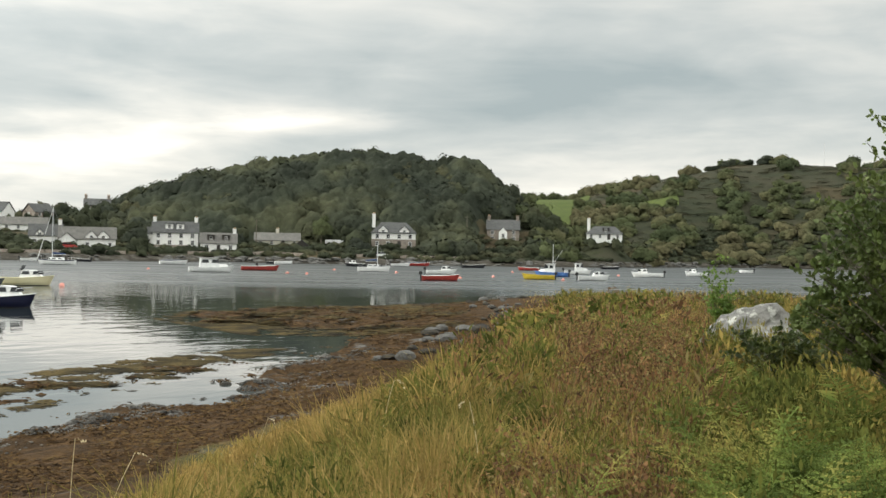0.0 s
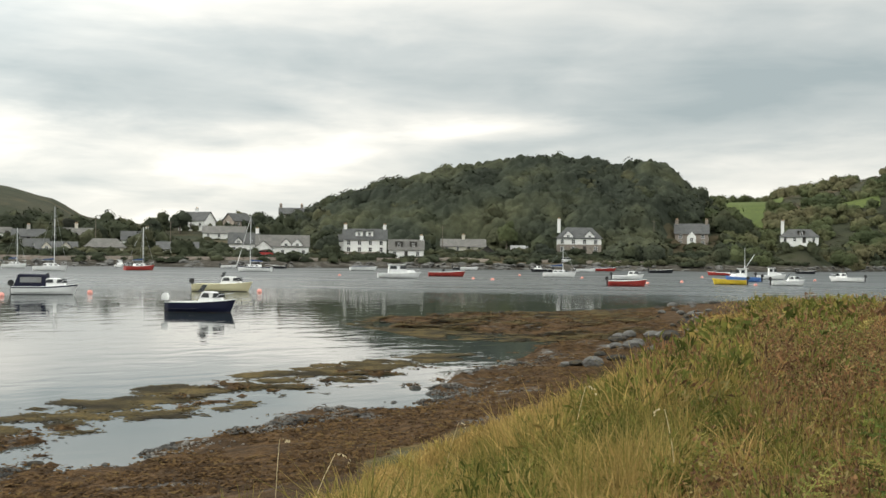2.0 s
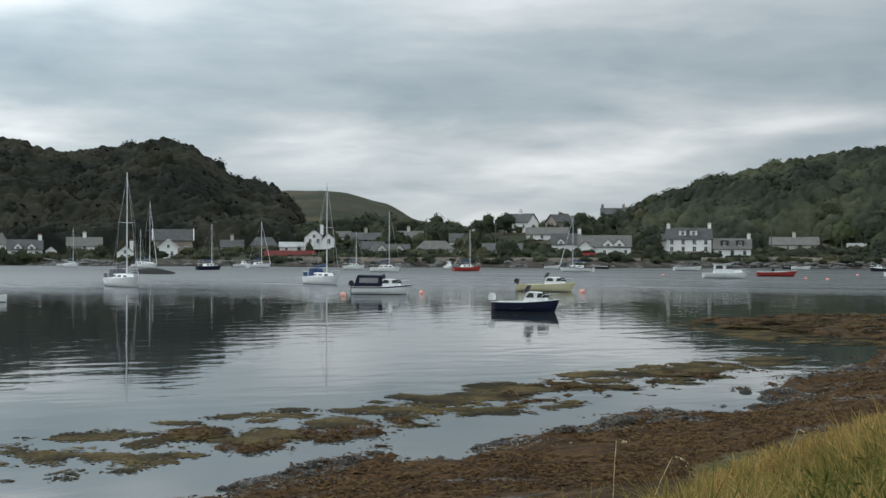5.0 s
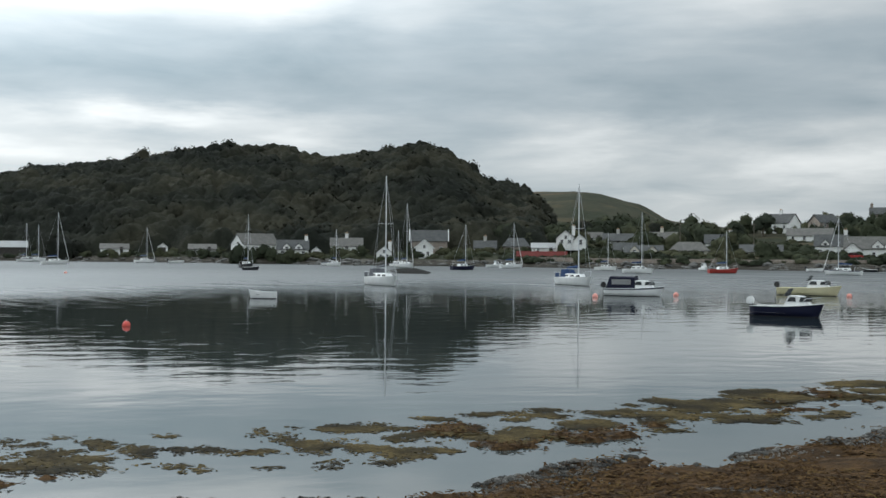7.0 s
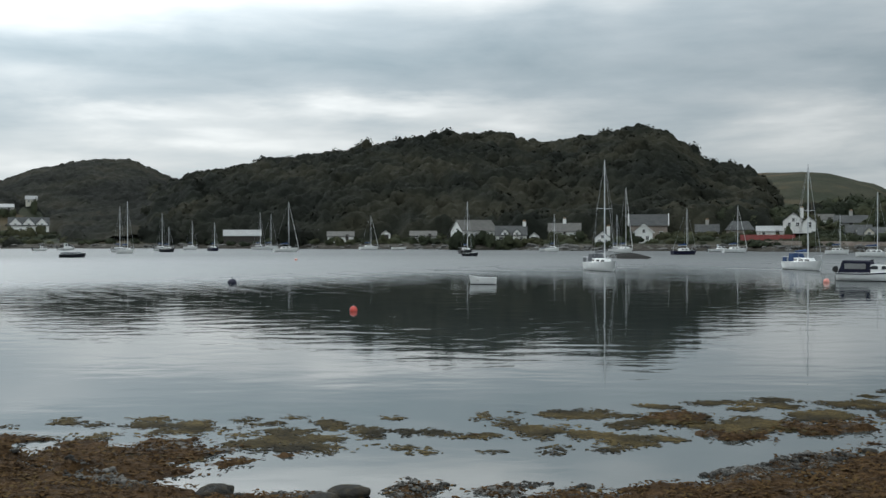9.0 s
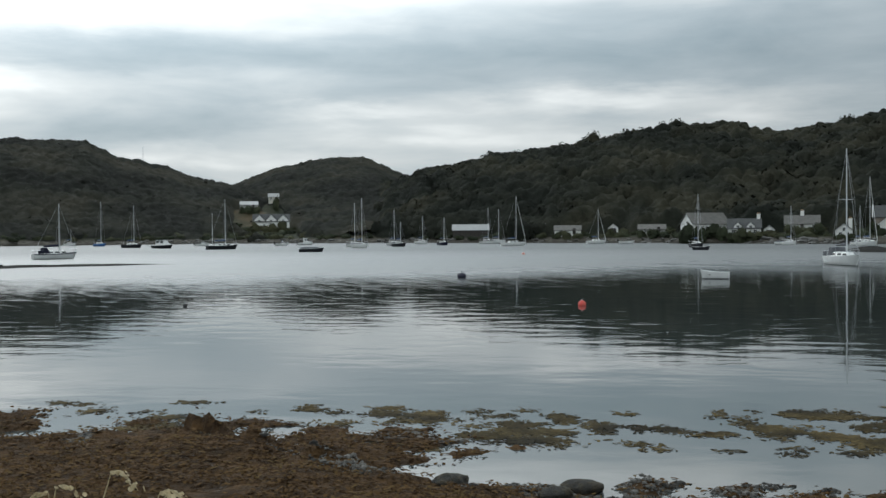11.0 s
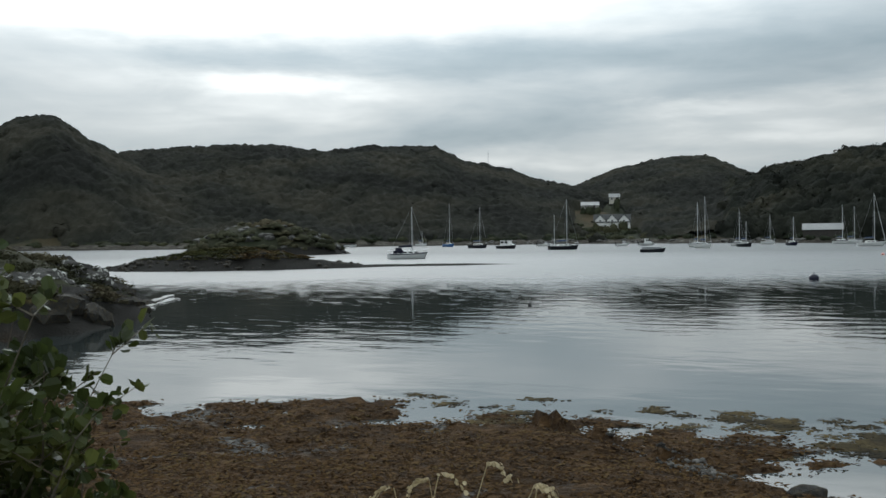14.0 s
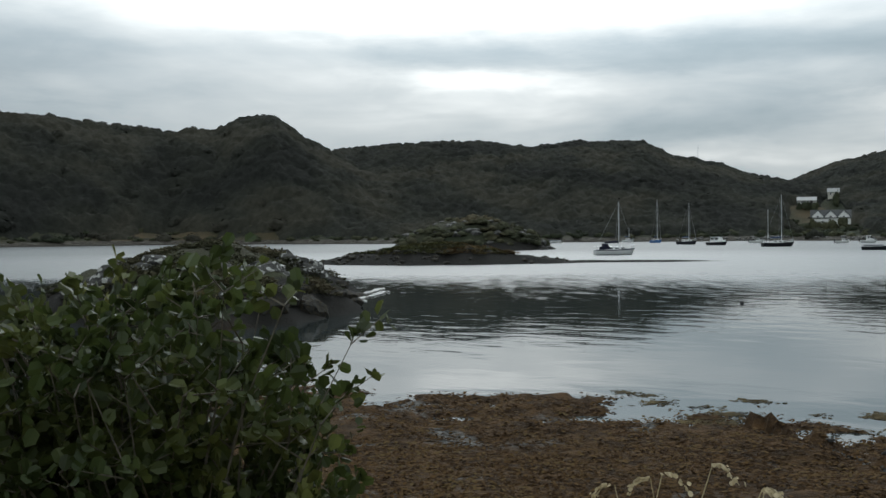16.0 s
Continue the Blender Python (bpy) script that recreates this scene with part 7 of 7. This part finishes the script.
def spit():
    """Pale gravel that breaks the surface in thin bars off the tip of the headland."""
    pts = []
    for x0, y0, x1, y1, n in ((-51.5, -8.2, -80.0, -4.9, 900), (-53.5, -6.6, -66.0, -5.2, 420), (-60.0, -6.2, -76.0, -4.4, 420)):
        k = rng.uniform(0, 1, n)
        pts.append(np.stack([x0 + (x1 - x0) * k, y0 + (y1 - y0) * k + 0.5 * np.sin(k * 9) * (1 - k) + rng.normal(0, 0.13, n)], -1))
    p = np.concatenate(pts)
    bm = stone(rng, 1, 0.8, 0.5, 1, 0.25)
    bm.verts.index_update()
    v0 = np.array([v.co[:] for v in bm.verts])
    f0 = np.array([[v.index for v in f.verts] for f in bm.faces])
    bm.free()
    v, f = join([(v0 * g + (q[0], q[1], 0.01), f0) for q, g in zip(p, rng.uniform(0.06, 0.2, len(p)))])
    tagged(new("gravel_spit", fast_mesh("gravel_spit", v, f, SPIT)), "pale gravel bars just above the water off the headland", "gravel", kind="stuff")


SPIT = material("pale_wet_gravel", leafy((0.16, 0.16, 0.15), (0.24, 0.24, 0.225), (0.32, 0.315, 0.295), 0.8, 0.3), rough=0.5, shine=0.4)
spit()


# ---------------------------------------------------------------- seaweed and dry stalks
def strands(x, y, z, r, size=1.0, lift=1.0):
    """Three short straps of weed at each place, longer where they lie further off."""
    pieces = []
    for k in range(3):
        m = len(x)
        b = rng.uniform(0, 6.28, m)
        long = (0.030 + 0.0036 * r) * size * rng.uniform(0.6, 1.5, m)
        wide = long * rng.uniform(0.3, 0.65, m)
        ox, oy = x + rng.normal(0, 0.12, m), y + rng.normal(0, 0.12, m)
        dx, dy = np.cos(b), np.sin(b)
        rise = rng.uniform(0.005, 0.045, m) * (0.5 + 0.012 * r) * lift
        cols = [np.stack([ox - dy * wide * 0.3, oy + dx * wide * 0.3, z], -1), np.stack([ox + dy * wide * 0.3, oy - dx * wide * 0.3, z], -1),
                np.stack([ox + dx * long * 0.5 + dy * wide * 0.5, oy + dy * long * 0.5 - dx * wide * 0.5, z + rise], -1), np.stack([ox + dx * long * 0.5 - dy * wide * 0.5, oy + dy * long * 0.5 + dx * wide * 0.5, z + rise * 0.8], -1),
                np.stack([ox + dx * long + dy * wide * 0.2, oy + dy * long - dx * wide * 0.2, z + 0.01], -1), np.stack([ox + dx * long - dy * wide * 0.25, oy + dy * long + dx * wide * 0.25, z + 0.005], -1)]
        v = np.stack(cols, 1).reshape(-1, 3)
        i = (np.arange(m) * 6)[:, None]
        pieces.append((v, np.concatenate([i + np.array([[0, 1, 2, 3]]), i + np.array([[3, 2, 4, 5]])])))
    return join(pieces)


def wrack():
    n = 105000
    r = np.exp(rng.uniform(math.log(9), math.log(95), n))
    a = np.radians(rng.uniform(-6, 112, n))
    x, y = -r * np.sin(a), r * np.cos(a)
    z = land(x, y)
    bank = np.interp(y, BANK_Y, BANK_X)
    keep = (z > -0.05) & (z < 0.75) & (x < bank - 0.4) & (fbm(x * 0.45, y * 0.45, 4, 61) < 0.68) & (np.hypot(x + 67, y + 14.5) > 24)
    strip = x - np.interp(y, LINE_Y, LINE_X)
    keep &= (y < 12.5) | (y > 44) | (strip < -0.4) | (strip > 0.9 + 1.2 * (fbm(x * 0.4, y * 0.4, 2, 67) - 0.5)) | (fbm(x * 0.7, y * 0.7, 3, 66) > 0.62)
    x, y, z, r = x[keep], y[keep], z[keep], r[keep]
    v, f = strands(x, y, z, r)
    tagged(new("seaweed", fast_mesh("seaweed", v, f, WRACK)), "brown and olive bladder wrack spread over the beach", "seaweed", kind="stuff")


wrack()


def afloat():
    """Mats of weed that lie on the water along the drowned reef off the beach, ragged and full of gaps."""
    n = 80000
    y = 4 + 40 * rng.uniform(0, 1, n) ** 0.8
    outer = np.interp(y, [4, 8, 12, 15.3, 19.2, 24, 29, 32.5, 40.5, 44], [-29, -25.5, -22.4, -19.6, -17.8, -15.8, -14.2, -13.4, -10.0, -7.6])
    inner = np.interp(y, [4, 8, 12.5, 15.6, 18.5, 21, 26, 30, 36, 41, 44], [-22, -19, -16.2, -13.9, -13.4, -12.0, -10.7, -9.5, -8.0, -7.0, -6.4])
    u = rng.uniform(-0.12, 1.0, n)
    x = inner + (outer - inner) * u
    mask = fbm(x * 0.8 + y * 0.5, y * 1.1 - x * 0.6, 3, 87) * 0.55 + fbm(x * 2.6, y * 2.6, 3, 88) * 0.5 - 0.02
    keep = mask + rng.uniform(-0.035, 0.035, n) > 0.545 + 0.14 * np.abs(u - 0.45) ** 1.5 * 2 + 0.04 * (1 - ease(9, 15, y)) + 0.35 * np.maximum(0.5 - fbm(x * 0.3, y * 0.3, 2, 92), 0)
    x, y = x[keep], y[keep]
    # and over the tidal bar beyond the pool
    by = rng.uniform(51, 76, 22000)
    bx = np.interp(by, [51, 57, 62, 68, 76], [-9, -13, -16.5, -15, -8]) * rng.uniform(-0.1, 1, 22000)
    keep = (land(bx, by) > -0.35) & (fbm(bx * 0.5 + by * 0.1, by * 0.3, 3, 89) * 0.6 + fbm(bx * 1.9, by * 1.2, 2, 90) * 0.4 + rng.uniform(-0.04, 0.04, 22000) > 0.50)
    x, y = np.concatenate([x, bx[keep]]), np.concatenate([y, by[keep]])
    v, f = strands(x, y, np.clip(land(x, y), 0.003, 0.03 + 9 * (y > 48)), np.hypot(x, y), 1.1, 0.45)
    tagged(new("floating_seaweed", fast_mesh("floating_seaweed", v, f, WRACK_AFLOAT)), "olive-brown wrack afloat in ragged mats off the beach", "seaweed", kind="stuff")


afloat()


def dry_stalk(az, d, high, lean, heads):
    root = empty("dry_grass_stalk", stand(az, d, land_at(az, d) - 0.03, rng.uniform(-40, 40)), "thin bleached grass stalk on the lip of the bank", "grass stalk", "dry grass stalks")
    bm = bmesh.new()
    pts = [Vector((lean * (k / 6) ** 2, 0.02 * k, high * k / 6)) for k in range(7)]
    for p, q in zip(pts, pts[1:]):
        rod(bm, p, q, 0.0022, 0.0018, 5)
    part("stalk", bm, SEED, root)
    if heads:
        p, n = [], []
        for k in range(heads):
            t = rng.uniform(0, 1)
            p.append(np.array(pts[-1]) + (np.sign(lean + 0.01) * 0.09 * t + rng.normal(0, 0.008), rng.normal(0, 0.008), 0.03 * t - 0.09 * t * t))
            n.append((0.8 * np.sign(lean + 0.01), rng.normal(0, 0.3), -0.4 - t))
        v, f = leaf_cards(rng, np.array(p), np.array(n), 0.019, 0.1)
        part("seed_head", fast_mesh("seed_head", v, f, SEED), None, root)


for az, d, high, lean, heads in ((84.6, 4.2, 1.02, 0.16, 44), (83.6, 4.3, 0.96, -0.1, 40), (83.0, 4.1, 0.92, 0.2, 40), (85.4, 4.2, 0.90, -0.14, 26), (80.6, 4.3, 0.94, 0.05, 26), (81.4, 4.4, 0.87, -0.1, 24), (79.4, 4.3, 0.85, 0.12, 22), (86.4, 4.0, 0.92, 0.1, 22), (73.5, 4.4, 0.5, 0.05, 0), (18.3, 6.0, 0.9, 0.08, 8), (17.2, 6.2, 0.8, 0.25, 8), (9.6, 13.0, 0.8, 0.14, 8), (24.5, 6.4, 0.7, -0.12, 8), (3.0, 9.0, 0.75, 0.16, 10), (-2.0, 7.0, 0.7, -0.16, 10)):
    dry_stalk(az, d, high, lean, heads)


# rank undergrowth: rounded clumps of narrow leaves with dark hollows between them
HERB = material("bank_herbs", leafy((0.054, 0.066, 0.017), (0.115, 0.122, 0.030), (0.23, 0.17, 0.052), 1.1, 0.45), rough=0.85, shine=0.06, thin=0.3)


def clump(rng, leaves, long, slim):
    n = rng.normal(size=(leaves, 3))
    n[:, 2] = np.abs(n[:, 2]) + 0.1
    n /= np.linalg.norm(n, axis=1, keepdims=True)
    p = n * rng.uniform(0.45, 1.0, (leaves, 1)) ** 0.6
    d = n * 0.8 + rng.normal(0, 0.55, (leaves, 3)) + (0, 0, 0.25)
    d /= np.linalg.norm(d, axis=1, keepdims=True)
    u = np.cross(d, rng.normal(size=(leaves, 3)))
    u /= np.linalg.norm(u, axis=1, keepdims=True)
    k = long * rng.uniform(0.6, 1.4, (leaves, 1))
    v = np.stack([p, p + (d * 0.45 + u * slim) * k, p + d * k + (0, 0, -0.12) * k, p + (d * 0.45 - u * slim) * k], 1).reshape(-1, 3)
    return v, (np.arange(leaves) * 4)[:, None] + np.array([[0, 1, 2, 3]])


def undergrowth(name, mat, label, zones):
    pieces = []
    for n, r0, r1, a0, a1, rad, high, leaves, long, slim in zones:
        protos = [clump(rng, leaves, long, slim) for _ in range(4)]
        x, y = wedge(rng, n, r0, r1, a0, a1)
        for i in range(len(x)):
            v, f = protos[i % 4]
            a, s, h = rng.uniform(0, 6.28), rad * rng.uniform(0.6, 1.4), high * rng.uniform(0.6, 1.35)
            c, q = math.cos(a), math.sin(a)
            z = float(land(x[i], y[i])) - 0.05
            pieces.append((np.stack([(v[:, 0] * c - v[:, 1] * q) * s + x[i], (v[:, 0] * q + v[:, 1] * c) * s + y[i], v[:, 2] * h + z], -1), f))
    v, f = join(pieces)
    tagged(new(name, fast_mesh(name, v, f, mat)), label, "undergrowth", kind="stuff")


undergrowth("herbs", HERB, "green and yellowing herbs in rounded clumps on the bank", (
    (90, 4.6, 12, -12, 10, 0.34, 0.46, 260, 0.17, 0.1), (120, 4.8, 12, -26, -11, 0.34, 0.55, 260, 0.11, 0.2), (60, 6, 14, -12, -4, 0.3, 0.5, 240, 0.1, 0.18), (90, 12, 26, -26, -12, 0.42, 0.6, 220, 0.13, 0.2), (70, 4.8, 9, -4, 9, 0.3, 0.4, 240, 0.13, 0.12), (34, 16.8, 18.0, -17.6, -13.4, 0.34, 0.78, 220, 0.12, 0.18), (90, 10, 24, -26, 1, 0.5, 0.65, 200, 0.2, 0.14), (70, 22, 60, -24, -3, 0.9, 0.7, 130, 0.28, 0.2)))
undergrowth("withered_herbs", RUST, "brown withered herbs in rounded clumps on the bank", (
    (40, 4.8, 7, -12, -3, 0.34, 0.5, 320, 0.15, 0.07), (34, 8, 14, -12.5, -6, 0.42, 0.6, 280, 0.15, 0.08), (52, 10, 22, -14, -1, 0.5, 0.7, 220, 0.17, 0.1), (46, 20, 55, -13, -2, 0.9, 0.75, 130, 0.24, 0.16)))
